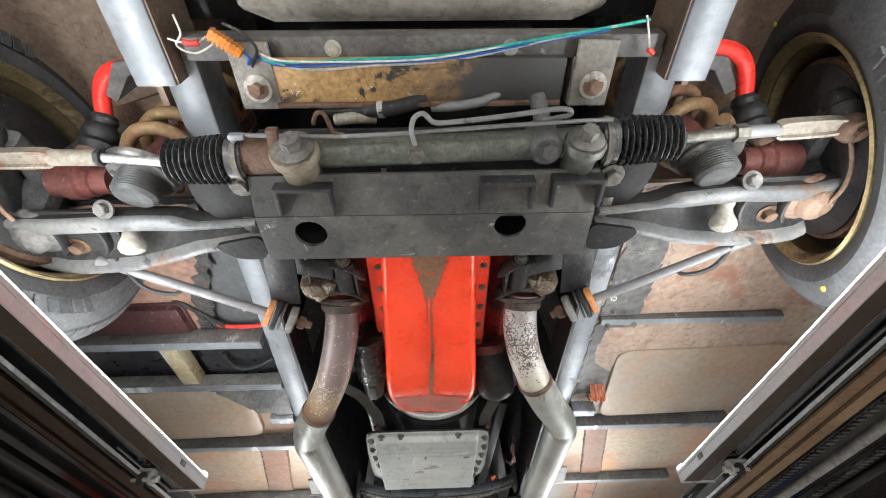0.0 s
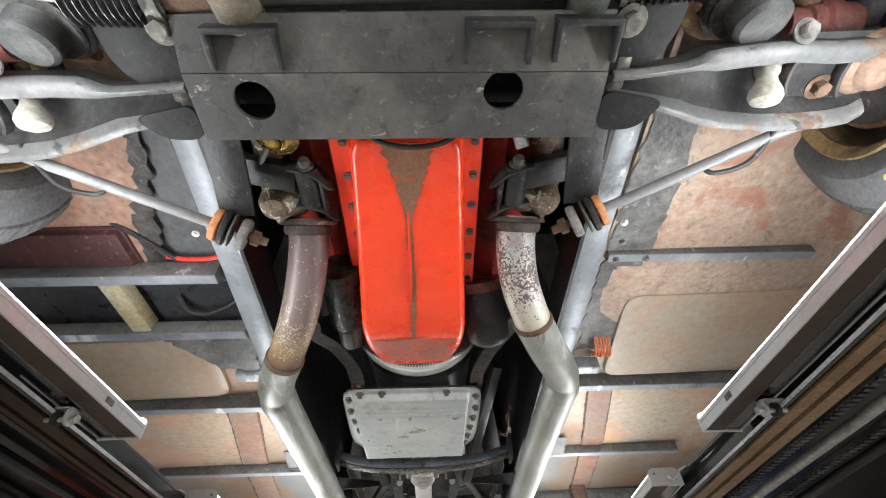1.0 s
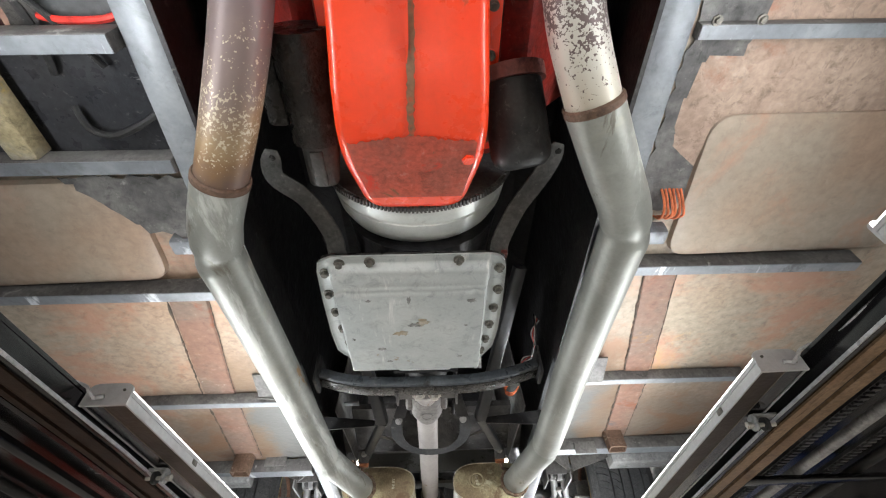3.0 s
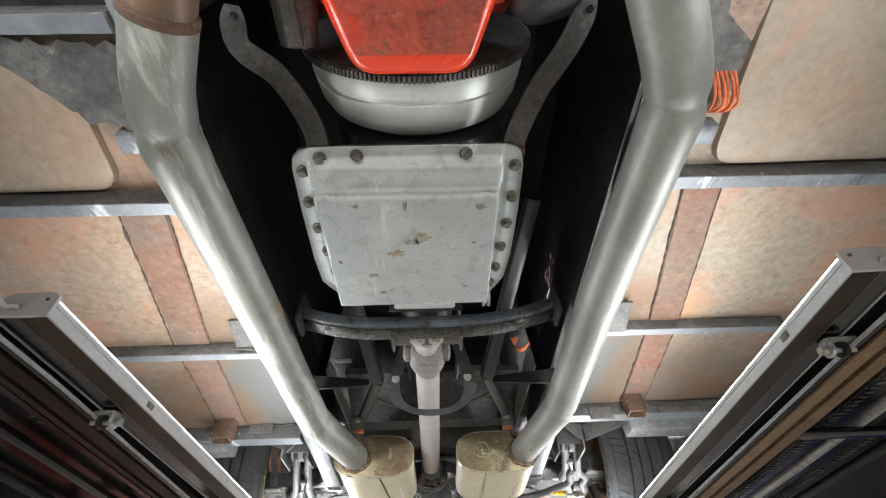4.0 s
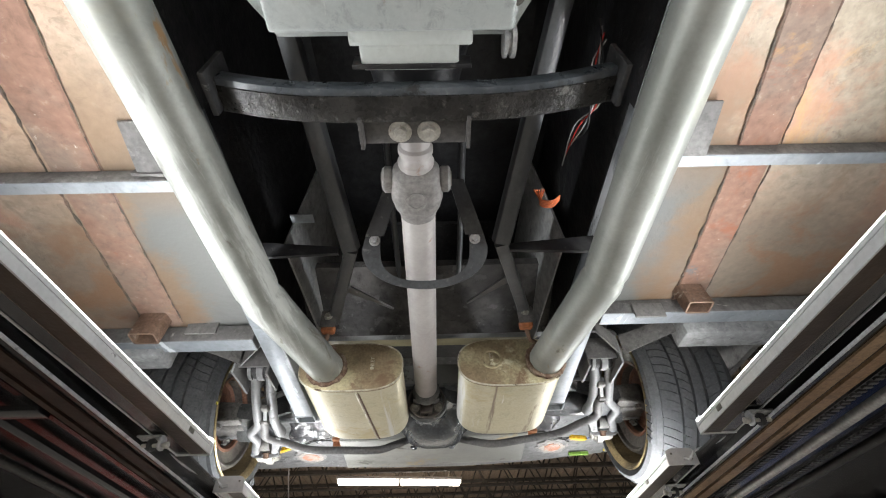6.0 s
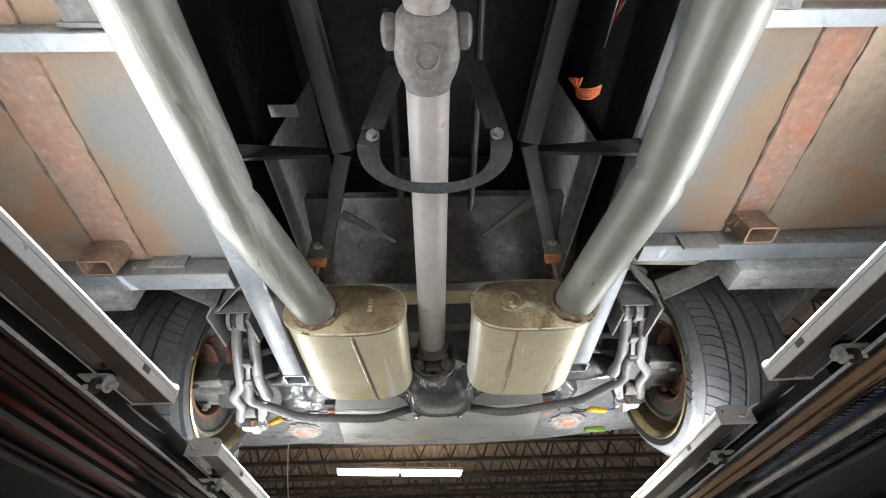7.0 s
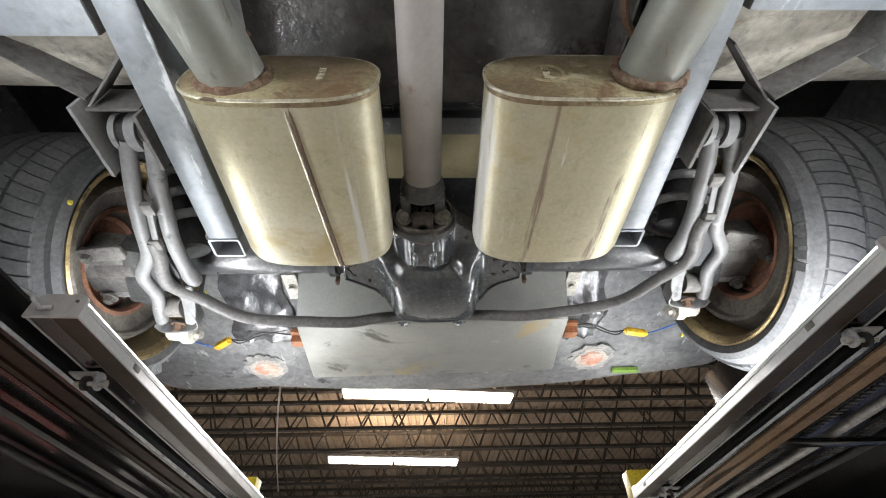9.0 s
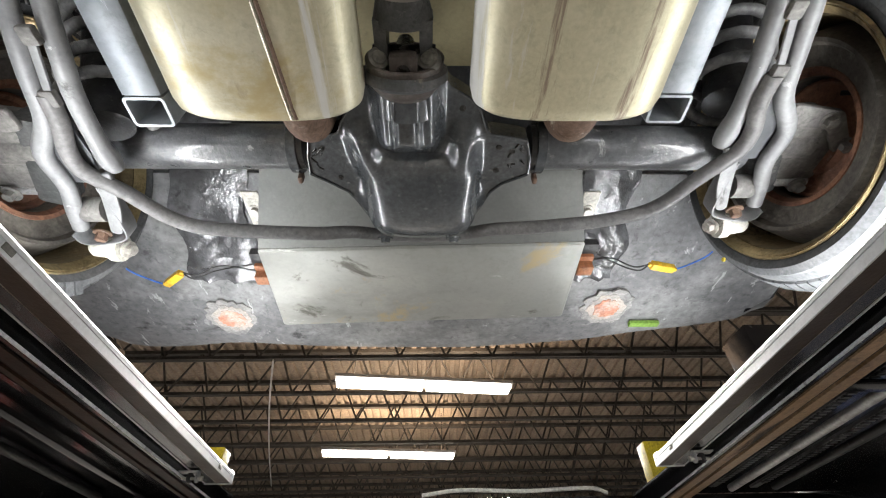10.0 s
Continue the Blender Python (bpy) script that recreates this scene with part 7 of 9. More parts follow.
for s in (-1, 1):
    at = Vector((-0.645, 0.380, 1.880)) if s < 0 else Vector((0.620, 0.372, 1.889))
    # the front wheels are steered and droop outward
    hub = Matrix.Translation(at) @ Matrix.Rotation(radians(-14.5), 4, "Z") @ Matrix.Rotation(s * radians(10), 4, "Y") @ Matrix.Rotation(s * math.pi / 2, 4, "Y")
    wheel(hub, s, 0.280, 0.195, 0.184, "gold steel front wheel with a dusty black tyre", "wheels", True)
    m = hub @ Matrix.Translation((0, 0, 0.030))
    d = thing("brake_disc", at, "vented front brake disc with a dark splash shield", "brake disc", "brake discs")
    bm = lathe(B(), [(0.085, 0.0), (0.148, 0.0), (0.148, 0.008), (0.085, 0.008)], m, 48, True)
    lathe(bm, [(0.085, 0.014), (0.148, 0.014), (0.148, 0.022), (0.07, 0.022)], m, 48)
    rot = part("rotor", bm, DISC, d)
    for k in range(36):
        a = 2 * math.pi * k / 36
        part("vane", box(B(), (0.10, -0.002, 0.0085), (0.147, 0.002, 0.0135), 0, m @ Matrix.Rotation(a, 4, "Z")), DISC, rot)
    part("shield", lathe(B(), [(0.02, -0.012), (0.10, -0.012), (0.118, -0.008), (0.141, -0.006), (0.141, -0.004), (0.02, -0.009)], m, 40), ARM_STEEL, d, "dark dished splash shield")
    at = Vector((0.582, 2.609, 1.863)) if s > 0 else Vector((-0.604, 2.641, 1.863))
    wheel(Matrix.Translation(at) @ Matrix.Rotation(s * math.pi / 2, 4, "Y"), s, 0.259, 0.235, 0.200, "gold steel rear wheel with a wide dusty tyre", "wheels", False)


# ---- engine ----
engine = thing("engine", (CX, 0.78, 1.77), "red-painted V8 engine with a large red oil pan", "engine")
part("block", box(B(), (CX - 0.128, 0.47, 1.862), (CX + 0.122, 1.0, 2.10), 0.01), BLOCK_RED, engine, "oily red engine block")
bm = B()
for s in (-1, 1):
    m = Matrix.Translation((CX + s * 0.165, 0.73, 1.985)) @ Matrix.Rotation(s * radians(40), 4, "Y")
    box(bm, (-0.06, -0.24, -0.07), (0.06, 0.24, 0.12), 0.012, m)
part("cylinder_head", bm, BLOCK_RED, engine)
flange = rounded([(CX - 0.122, 0.490), (CX + 0.118, 0.490), (CX + 0.118, 0.985), (CX - 0.122, 0.985)], 0.012, 3)
def pan_floor(y):
    """Height of the pan's bottom: shallow in front, deep at the sump, rising again behind."""
    return float(np.interp(y, [0.50, 0.56, 0.785, 0.800, 0.835, 0.890, 0.905, 1.05], [1.838, 1.828, 1.788, 1.784, 1.766, 1.758, 1.7585, 1.788]))


def pan_ring(inset, rise, top=None):
    i = inset
    poly = rounded([(CX - 0.092 + i, 0.512 + i), (CX + 0.088 - i, 0.512 + i), (CX + 0.100 - i, 0.90), (CX + 0.098 - i, 0.955), (CX + 0.070 - i * 0.6, 1.052 - i), (CX - 0.080 + i * 0.6, 1.052 - i), (CX - 0.106 + i, 0.955), (CX - 0.106 + i, 0.90)], 0.03, 5)
    dense = []
    for p, q in zip(poly, poly[1:] + poly[:1]):
        k = max(1, int((Vector(q) - Vector(p)).length / 0.03))
        dense += [(p[0] + (q[0] - p[0]) * t / k, p[1] + (q[1] - p[1]) * t / k) for t in range(k)]
    return [(x, y, top if top else min(1.855, pan_floor(y) + rise)) for x, y in dense]


base_n = pan_ring(0.0, 0.03)
def shrink(k, rise):
    """The ring drawn toward the pan's middle line."""
    out = []
    for x, y, _ in base_n:
        yy = 0.78 + (y - 0.78) * (1 - k * 0.30)
        out.append((CX - 0.003 + (x - CX + 0.003) * (1 - k), yy, pan_floor(yy) + rise))
    return out


rings = [[(x, y, 1.858) for x, y, _ in base_n], [(x, y, min(1.856, pan_floor(y) + 0.028)) for x, y, _ in base_n], shrink(0.015, 0.016), shrink(0.045, 0.007), shrink(0.09, 0.002), shrink(0.16, 0.0), shrink(0.55, -0.0005), shrink(0.97, -0.0005)]
pan = part("oil_pan", loft(B(), rings), RED_PAINT, engine, "glossy red oil pan with an oil stain", 50)
# oil stain running back along the middle of the pan
random.seed(4)
left, right = [], []
for k in range(90):
    y = 0.520 + 0.385 * k / 89
    wide = max(0.0, 1 - (y - 0.520) / 0.135) ** 1.2
    w = 0.036 * wide + 0.0062 * (1 - 0.35 * k / 89)
    cx = CX - 0.001 + 0.0018 * math.sin(k * 0.13)
    left.append((cx - w - random.uniform(-0.0014, 0.0014) * (1 + 3 * wide), y, pan_floor(y) - 0.0022))
    right.append((cx + w + random.uniform(-0.0014, 0.0014) * (1 + 3 * wide), y, pan_floor(y) - 0.0022))
bm = B()
va, vb = [bm.verts.new(p) for p in left], [bm.verts.new(p) for p in right]
for k in range(89):
    bm.faces.new((va[k], va[k + 1], vb[k + 1], vb[k]))
part("oil_stain", bm, OIL_STAIN, pan, "brown oil stain")
random.seed(14)
va = []
bm = B()
for k in range(41):
    u = -1 + k / 20
    y0 = 0.905 + 0.012 * abs(u) + random.uniform(-0.003, 0.003)
    col = []
    for j in range(13):
        y = y0 + (1.020 - y0) * j / 12
        half = float(np.interp(y, [0.90, 0.955, 1.02], [0.088, 0.084, 0.070]))
        x = CX - 0.003 + u * half
        col.append(bm.verts.new((x, y, pan_floor(y) - 0.0016 + 0.010 * max(0.0, abs(u) - 0.82) ** 1.5)))
    va.append(col)
for a, b in zip(va, va[1:]):
    for j in range(12):
        bm.faces.new((a[j], a[j + 1], b[j + 1], b[j]))
part("dirty_film", bm, OIL_FILM, pan, "dull dirty film on the rear slope")
part("pan_rail", prism(B(), flange, 1.858, 1.862), RED_PAINT, engine, "red oil pan flange")
for s in (-1, 1):
    for k in range(8):
        part("pan_bolt", bolt(B(), (-0.112 if s < 0 else 0.096, 0.53 + 0.062 * k, 1.857), (0, 0, -1), 0.0046, True, 0.005), DARK_BOLT, pan)
part("drain_plug", bolt(B(), (CX + 0.072, 0.945, 1.776), (0.15, 0.35, -1), 0.010, True, 0.012), RED_PAINT, pan)
# crank damper at the front
m = Matrix.Translation((CX, 0.475, 1.905)) @ Matrix.Rotation(-math.pi / 2, 4, "X")
part("crank_damper", lathe(B(), [(0, -0.02), (0.06, -0.02), (0.075, -0.015), (0.078, 0.0), (0.072, 0.004), (0.078, 0.008), (0.075, 0.022), (0, 0.022)], m, 40), OILY_BLACK, engine, "black crank pulley")
# oil filter, starter
a, b = Vector((CX + 0.158, 0.978, 1.796)), Vector((CX + 0.140, 0.885, 1.868))
part("oil_filter", lathe(B(), [(0, -0.004), (0.030, -0.003), (0.041, 0.006), (0.045, 0.018), (0.045, (b - a).length), (0, (b - a).length)], along(a, b - a), 30), RUBBER, engine, "black spin-on oil filter")
part("filter_base", lathe(B(), [(0, 0), (0.052, 0.0), (0.052, 0.02), (0, 0.02)], along(b, b - a), 26), DULL_RED, engine)
bm = rod(B(), (CX - 0.150, 0.80, 1.855), (CX - 0.150, 0.955, 1.848), 0.038, 24)
rod(bm, (CX - 0.198, 0.83, 1.865), (CX - 0.198, 0.93, 1.86), 0.023, 18)
part("starter_motor", bm, OILY_BLACK, engine, "black starter motor")
bm = rod(B(), (CX - 0.148, 0.955, 1.846), (CX - 0.152, 1.025, 1.838), 0.030, 18, 0.024)
box(bm, (CX - 0.160, 0.96, 1.812), (CX - 0.140, 1.02, 1.824), 0.003)
part("starter_nose", bm, DARK_ALLOY, engine)
part("front_seal", tube(B(), [(-0.070, 0.498, 1.818), (-0.035, 0.511, 1.812), (0.001, 0.5145, 1.810), (0.040, 0.510, 1.812), (0.070, 0.496, 1.818)], 0.0042, 10), RUBBER, engine, "black front seal curving round the pan")
# engine mounts
for s in (-1, 1):
    mt = part("engine_mount", bar(B(), [(CX + s * 0.355, 0.56, 1.90), (CX + s * 0.27, 0.585, 1.872), (CX + s * 0.19, 0.60, 1.865)], 0.05, 0.022, 0.004), BLACK_STEEL, engine, "black engine mount arm")
    cx, end = (0.166, 0.130) if s < 0 else (0.177, 0.137)
    bm = rod(B(), (CX + s * cx, 0.570, 1.848), (CX + s * cx, 0.640, 1.848), 0.0185, 20)
    part("mount_bush", bm, RUBBER, mt, "black rubber mount bush")
    bm = B()
    for y0, y1, y2 in ((0.570, 0.578, 0.596), (0.640, 0.645, 0.660)):
        pts = [(CX + s * (cx + 0.024), y0 - 0.003, 1.850), (CX + s * (cx + 0.004), y0, 1.848), (CX + s * (cx - 0.016), y1, 1.847), (CX + s * (end + 0.007), y2, 1.849), (CX + s * end, y2 + 0.006, 1.852)]
        sweep(bm, glide(pts, 5), rect(0.0045, 0.034, 0.001))
    prism(bm, [(CX + s * (cx - 0.019), 0.580), (CX + s * (end + 0.012), 0.600), (CX + s * (end + 0.010), 0.656), (CX + s * (cx - 0.019), 0.645)], 1.846, 1.850)
    box(bm, (CX + s * (end + 0.014) - 0.0025, 0.592, 1.834), (CX + s * (end + 0.014) + 0.0025, 0.654, 1.862), 0.001)
    part("mount_plate", bm, BLACK_STEEL, mt, "black plate with two flared feet")
    part("mount_bolt", bolt(B(), (CX + s * cx, 0.567, 1.848), (0, -1, -0.2), 0.009, True, 0.013), DARK_BOLT, mt)
# fuel pump can, and a grey hose on the other side
part("fuel_pump", lathe(B(), [(0, 0.0), (0.012, -0.002), (0.018, -0.008), (0.026, -0.006), (0.031, 0.0), (0.035, 0.001), (0.036, 0.006), (0.032, 0.012), (0.032, 0.05), (0, 0.05)], along((CX - 0.203, 0.520, 1.856), (0.1, -0.15, 1)), 32), PASSIVATED, engine, "gold passivated fuel pump")
part("fuel_line", tube(B(), [(CX - 0.215, 0.53, 1.865), (CX - 0.235, 0.56, 1.862), (CX - 0.25, 0.59, 1.87)], 0.005, 8), CLAMP, engine)
part("hose_stub", tube(B(), [(CX + 0.155, 0.47, 1.90), (CX + 0.168, 0.50, 1.875), (CX + 0.182, 0.54, 1.852)], 0.011, 12), CLAMP, engine, "grey pipe stub")
# exhaust manifolds
for s, at in ((-1, Vector((CX - 0.218, 0.690, 1.878))), (1, Vector((CX + 0.212, 0.682, 1.870)))):
    bm = tube(B(), [(CX + s * 0.235, 0.50, 1.93), (CX + s * 0.240, 0.60, 1.915), (CX + s * 0.235, 0.66, 1.895), at], 0.030, 16)
    lathe(bm, [(0, -0.03), (0.022, -0.026), (0.031, -0.012), (0.032, 0.01), (0.022, 0.026), (0, 0.03)], Matrix.Translation(at + Vector((s * 0.022, -0.03, 0.004))), 18)
    lathe(bm, [(0, -0.03), (0.020, -0.026), (0.028, -0.012), (0.028, 0.01), (0.02, 0.026), (0, 0.03)], Matrix.Translation(at + Vector((-s * 0.012, -0.035, 0.006))), 18)
    part("exhaust_manifold", bm, MANIFOLD, engine, "scaled cast-iron exhaust manifold")

# ---- exhaust ----
PIPES = {
    -1: [(-0.199, 0.690, 1.868), (-0.200, 0.735, 1.832), (-0.214, 0.80, 1.795), (-0.238, 0.87, 1.768), (-0.280, 0.965, 1.757), (-0.315, 1.04, 1.755)],
    1: [(0.182, 0.684, 1.862), (0.179, 0.73, 1.828), (0.189, 0.79, 1.793), (0.220, 0.87, 1.766), (0.262, 0.955, 1.757), (0.300, 1.025, 1.756)],
}
TAIL = {
    -1: [(-0.315, 1.04, 1.755), (-0.333, 1.105, 1.756), (-0.322, 1.50, 1.756), (-0.310, 1.905, 1.746), (-0.248, 2.20, 1.764)],
    1: [(0.300, 1.025, 1.756), (0.318, 1.075, 1.757), (0.314, 1.50, 1.756), (0.314, 1.872, 1.747), (0.266, 2.195, 1.768)],
}


def kinked(pts, r=0.022, n=6):
    """Straight runs joined by short bends."""
    p = [Vector(q) for q in pts]
    out = [p[0]]
    for a, b, c in zip(p, p[1:], p[2:]):
        u, v = b + (a - b).normalized() * r, b + (c - b).normalized() * r
        run = (u - out[-1]).length
        out += [out[-1].lerp(u, (k + 1) / max(1, int(run / 0.03))) for k in range(max(1, int(run / 0.03)))]
        out += [u * (1 - t) ** 2 + b * 2 * t * (1 - t) + v * t * t for t in (k / n for k in range(1, n + 1))]
    run = (p[-1] - out[-1]).length
    last = out[-1]
    return out + [last.lerp(p[-1], (k + 1) / int(run / 0.03)) for k in range(int(run / 0.03))]


PIPE_R = 0.0385
DOWN_R = 0.0355
for s, k in ((-1, 4), (1, 3)):
    TAIL[s] = PIPES[s][k:] + TAIL[s][1:]
    PIPES[s] = PIPES[s][:k + 1]
for s in (-1, 1):
    t = thing("exhaust_pipe", PIPES[s][-1], "long aluminised exhaust pipe, rust-stained near the manifold", "exhaust pipe", "exhaust pipes")
    part("down_pipe", tube(B(), PIPES[s], DOWN_R, 28), EXHAUST_HOT if s < 0 else EXHAUST_SPECKLED, t, "heat-browned, scale-flecked down pipe" if s < 0 else "pale down pipe with dark speckles")
    q = kinked(TAIL[s])
    kink_y = (TAIL[s][-4][1], TAIL[s][-2][1])
    sc = []
    for p in q:
        k = 1.0
        for c in kink_y:
            k -= 0.09 * math.exp(-((p.y - c + 0.006) / 0.010) ** 2) - 0.03 * math.exp(-((p.y - c - 0.02) / 0.012) ** 2)
        sc.append(k)
    part("long_pipe", sweep(B(), q, circle(PIPE_R, 26), True, sc), EXHAUST, t, "dull silver pipe with a seam")
    e = Vector(PIPES[s][-1])
    part("joint_ring", lathe(B(), [(PIPE_R - 0.002, -0.007), (PIPE_R + 0.001, -0.004), (PIPE_R + 0.0012, 0.004), (PIPE_R - 0.002, 0.007)], along(e, Vector(TAIL[s][1]) - Vector(PIPES[s][-2])), 28), RUSTY, t, "rusty slip joint")
    a = Vector(PIPES[s][0])
    d = Vector(PIPES[s][1]) - a
    fl = part("flange", prism(B(), rounded([(-0.058, -0.016), (0.0, -0.045), (0.058, -0.016), (0.058, 0.016), (0.0, 0.045), (-0.058, 0.016)], 0.025, 4), -0.004, 0.004, along(a + d * 0.12, d) @ Matrix.Rotation(radians(-28 * s), 4, "Z"), 0.0015), MANIFOLD_DARK, t, "dark scaled pipe flange")
    part("flange_ring", lathe(B(), [(PIPE_R, 0), (PIPE_R + 0.004, 0.004), (PIPE_R + 0.004, 0.014), (PIPE_R, 0.020)], along(a + d * 0.15, d), 26), MANIFOLD_DARK, fl)
    seam = [p + Vector((s * 0.020, 0, -0.0275)) for p in q[20:-14]]
    part("weld_seam", sweep(B(), seam, circle(0.0018, 6)), WELD if s < 0 else RUSTY, t, "thin raised weld seam")

MUFF = {-1: (-0.312, -0.073), 1: (0.062, 0.308)}
for s in (-1, 1):
    x0, x1 = MUFF[s]
    xm, hw, hh = (x0 + x1) / 2, (x1 - x0) / 2, 0.060
    zc = 1.768 if s < 0 else 1.772
    y0, y1 = 2.205, 2.495
    t = thing("muffler", (xm, (y0 + y1) / 2, zc - hh), "oval straw-tinted stainless muffler under the rear of the car", "muffler", "mufflers")

    def oval(k, y, dz=0.0):
        out = []
        for j in range(48):
            a = 2 * math.pi * j / 48
            c, sn = math.cos(a), math.sin(a)
            ex, ez = abs(c) ** 0.62 * math.copysign(1, c), abs(sn) ** 0.80 * math.copysign(1, sn)
            out.append((xm + hw * k * ex, y, zc + dz + hh * k * ez))
        return out
    shell = part("shell", loft(B(), [oval(0.985, y0 + 0.001), oval(1.0, y0 + 0.010), oval(1.0, (y0 + y1) / 2), oval(1.0, y1 - 0.02), oval(0.97, y1 - 0.006), oval(0.90, y1)], True), MUFFLER, t, "smooth straw-tinted shell", 30)
    bm = loft(B(), [oval(0.985, y0 - 0.004), oval(1.012, y0 - 0.003), oval(1.012, y0 + 0.006), oval(1.0, y0 + 0.007)], True)
    fc = part("face", bm, MUFFLER_FACE, t, "browned muffler end face with a rolled edge", 30)
    lathe_m = Matrix.Translation((xm - s * 0.045 if s > 0 else xm + 0.050, y0 - 0.004, zc + 0.006)) @ Matrix.Rotation(math.pi / 2, 4, "X")
    part("rolled_edge", sweep(B(), oval(1.012, y0 - 0.002) + [oval(1.012, y0 - 0.002)[0]], circle(0.0022, 8), False), MUFFLER_EDGE, fc, "thin bright rolled edge")
    if s > 0:
        part("embossing", lathe(B(), [(0.019, 0.0), (0.021, 0.0012), (0.024, 0.0012), (0.026, 0.0)], lathe_m, 32), MUFFLER_FACE, fc, "round embossed ring")
    cu = bpy.data.curves.new("stamp_letters", "FONT")
    cu.body, cu.size, cu.extrude, cu.align_x, cu.align_y = "INLET", 0.0125, 0.0010, "CENTER", "CENTER"
    let = new("stamp_letters", cu)
    let.data.materials.append(MUFFLER)
    let.parent = t
    let.matrix_local = Matrix.Translation((lathe_m.translation.x - xm, y0 - 0.0048 - (y0 + y1) / 2, 0.006 + hh)) @ Matrix.Rotation(math.pi / 2, 4, "X") @ Matrix.Rotation(math.pi / 2, 4, "Z")
    e = Vector(TAIL[s][-1])
    bm = B()
    random.seed(3)
    pts = [e + Vector(((PIPE_R + 0.003) * math.cos(2 * math.pi * k / 30), 0.0, (PIPE_R + 0.003) * math.sin(2 * math.pi * k / 30))) for k in range(31)]
    sweep(bm, pts, circle(0.0060, 8), True, [random.uniform(0.6, 1.4) for _ in pts])
    part("weld_ring", bm, WELD, t, "rough rusty weld ring")
    if s < 0:
        for dx, mat in ((0.0, MUFFLER_EDGE), (0.0048, RUSTY)):
            part("seam", sweep(B(), [(xm + 0.014 + dx + 0.022 * k / 9, y, zc - hh + 0.0008 + (0.003 if k in (0, 9) else 0)) for k, y in enumerate(np.linspace(y0 - 0.002, y1 - 0.004, 10))], circle(0.0026, 8)), mat, t, "lengthwise folded seam")
    part("outlet", tube(B(), [(xm + 0.03, y1 - 0.02, zc + 0.005), (xm + 0.03, y1 + 0.02, zc + 0.010), (xm + 0.03, y1 + 0.05, zc + 0.035), (xm + 0.03, y1 + 0.06, zc + 0.10)], 0.031, 20), RUSTY, t, "tan outlet stub")
    h = thing("exhaust_hanger", (CX + s * 0.222, 2.09, 1.82), "rusty bolted hanger between a brace tube and the muffler inlet", "exhaust hanger", "exhaust hangers")
    x = CX + s * 0.222
    part("clamp_plate", box(B(), (x - 0.017, 2.082, 1.800), (x + 0.017, 2.087, 1.842), 0.001), DARK_STEEL, h)
    part("rubber_block", box(B(), (x - 0.015, 2.088, 1.793), (x + 0.015, 2.108, 1.812), 0.004), RUST_CUT, h, "perished brown rubber block")
    part("bolt", bolt(B(), (x, 2.082, 1.826), (0, -1, -0.1), 0.006, True), ZINC, h)
    part("hook", tube(B(), [(x, 2.10, 1.80), (x + s * 0.006, 2.118, 1.79), (x + s * 0.014, 2.14, 1.79), (e.x - s * 0.02, 2.165, 1.795)], 0.005, 8), RUSTY, h, "rusty wire hook")

# ---- transmission ----
gear = thing("transmission", (CX, 1.35, 1.745), "automatic transmission with a grey pressed-steel pan", "transmission")
bm = B()
loft(bm, [[(CX + r * math.cos(2 * math.pi * k / 28), y, zc + r * 0.95 * math.sin(2 * math.pi * k / 28)) for k in range(28)] for y, r, zc in ((1.165, 0.150, 1.955), (1.22, 0.135, 1.93), (1.46, 0.120, 1.905), (1.50, 0.075, 1.865), (1.60, 0.045, 1.825))])
# the tunnel's black on the case too, in place of the shade around it
part("case", bm, BLACK_TUNNEL, gear, "transmission case, black to stand for the tunnel's shade")
PAN_Y = [1.145, 1.149, 1.158, 1.178, 1.26, 1.36, 1.418, 1.438, 1.452, 1.470]
PAN_L = [0.166, 0.180, 0.191, 0.196, 0.200, 0.202, 0.199, 0.186, 0.176, 0.168]
PAN_R = [0.114, 0.127, 0.136, 0.140, 0.142, 0.140, 0.133, 0.122, 0.114, 0.106]


def pan_drop(x, y, xl, xr):
    """How far the pressed pan hangs below its flange."""
    lengthwise = 0.016 * step(y, 1.160, 1.172) + 0.007 * step(y, 1.172, 1.200) + 0.0045 * step(y, 1.199, 1.205) + 0.0065 * step(y, 1.208, 1.214)
    lengthwise *= 1 - step(y, 1.452, 1.466)
    wide = 0.007 * (1 - step(y, 1.198, 1.214))
    across = step(x, -0.174 - wide * 0.4, -0.1655 - wide * 0.4) * (1 - step(x, 0.101 + wide * 0.6, 0.1095 + wide * 0.6))
    ripple = 0.0006 * math.sin(x * 31 + y * 17) * math.sin(y * 43 - x * 11)
    for px, py, r, d in ((-0.150, 1.214, 0.010, 0.0035), (0.084, 1.214, 0.010, 0.003), (-0.034, 1.206, 0.008, 0.003), (-0.10, 1.213, 0.007, -0.002), (0.03, 1.212, 0.012, -0.001)):
        ripple -= d * math.exp(-((x - px) ** 2 + (y - py) ** 2) / (r * r))
    rim = min(x - xl, xr - x, (y - 1.145) * 1.2)
    lip = 0.0028 * (1 - step(rim, 0.0015, 0.0045)) + 0.0012 * math.exp(-((rim - 0.020) / 0.004) ** 2)
    return lengthwise * across + ripple * across + lip * (1 - across)


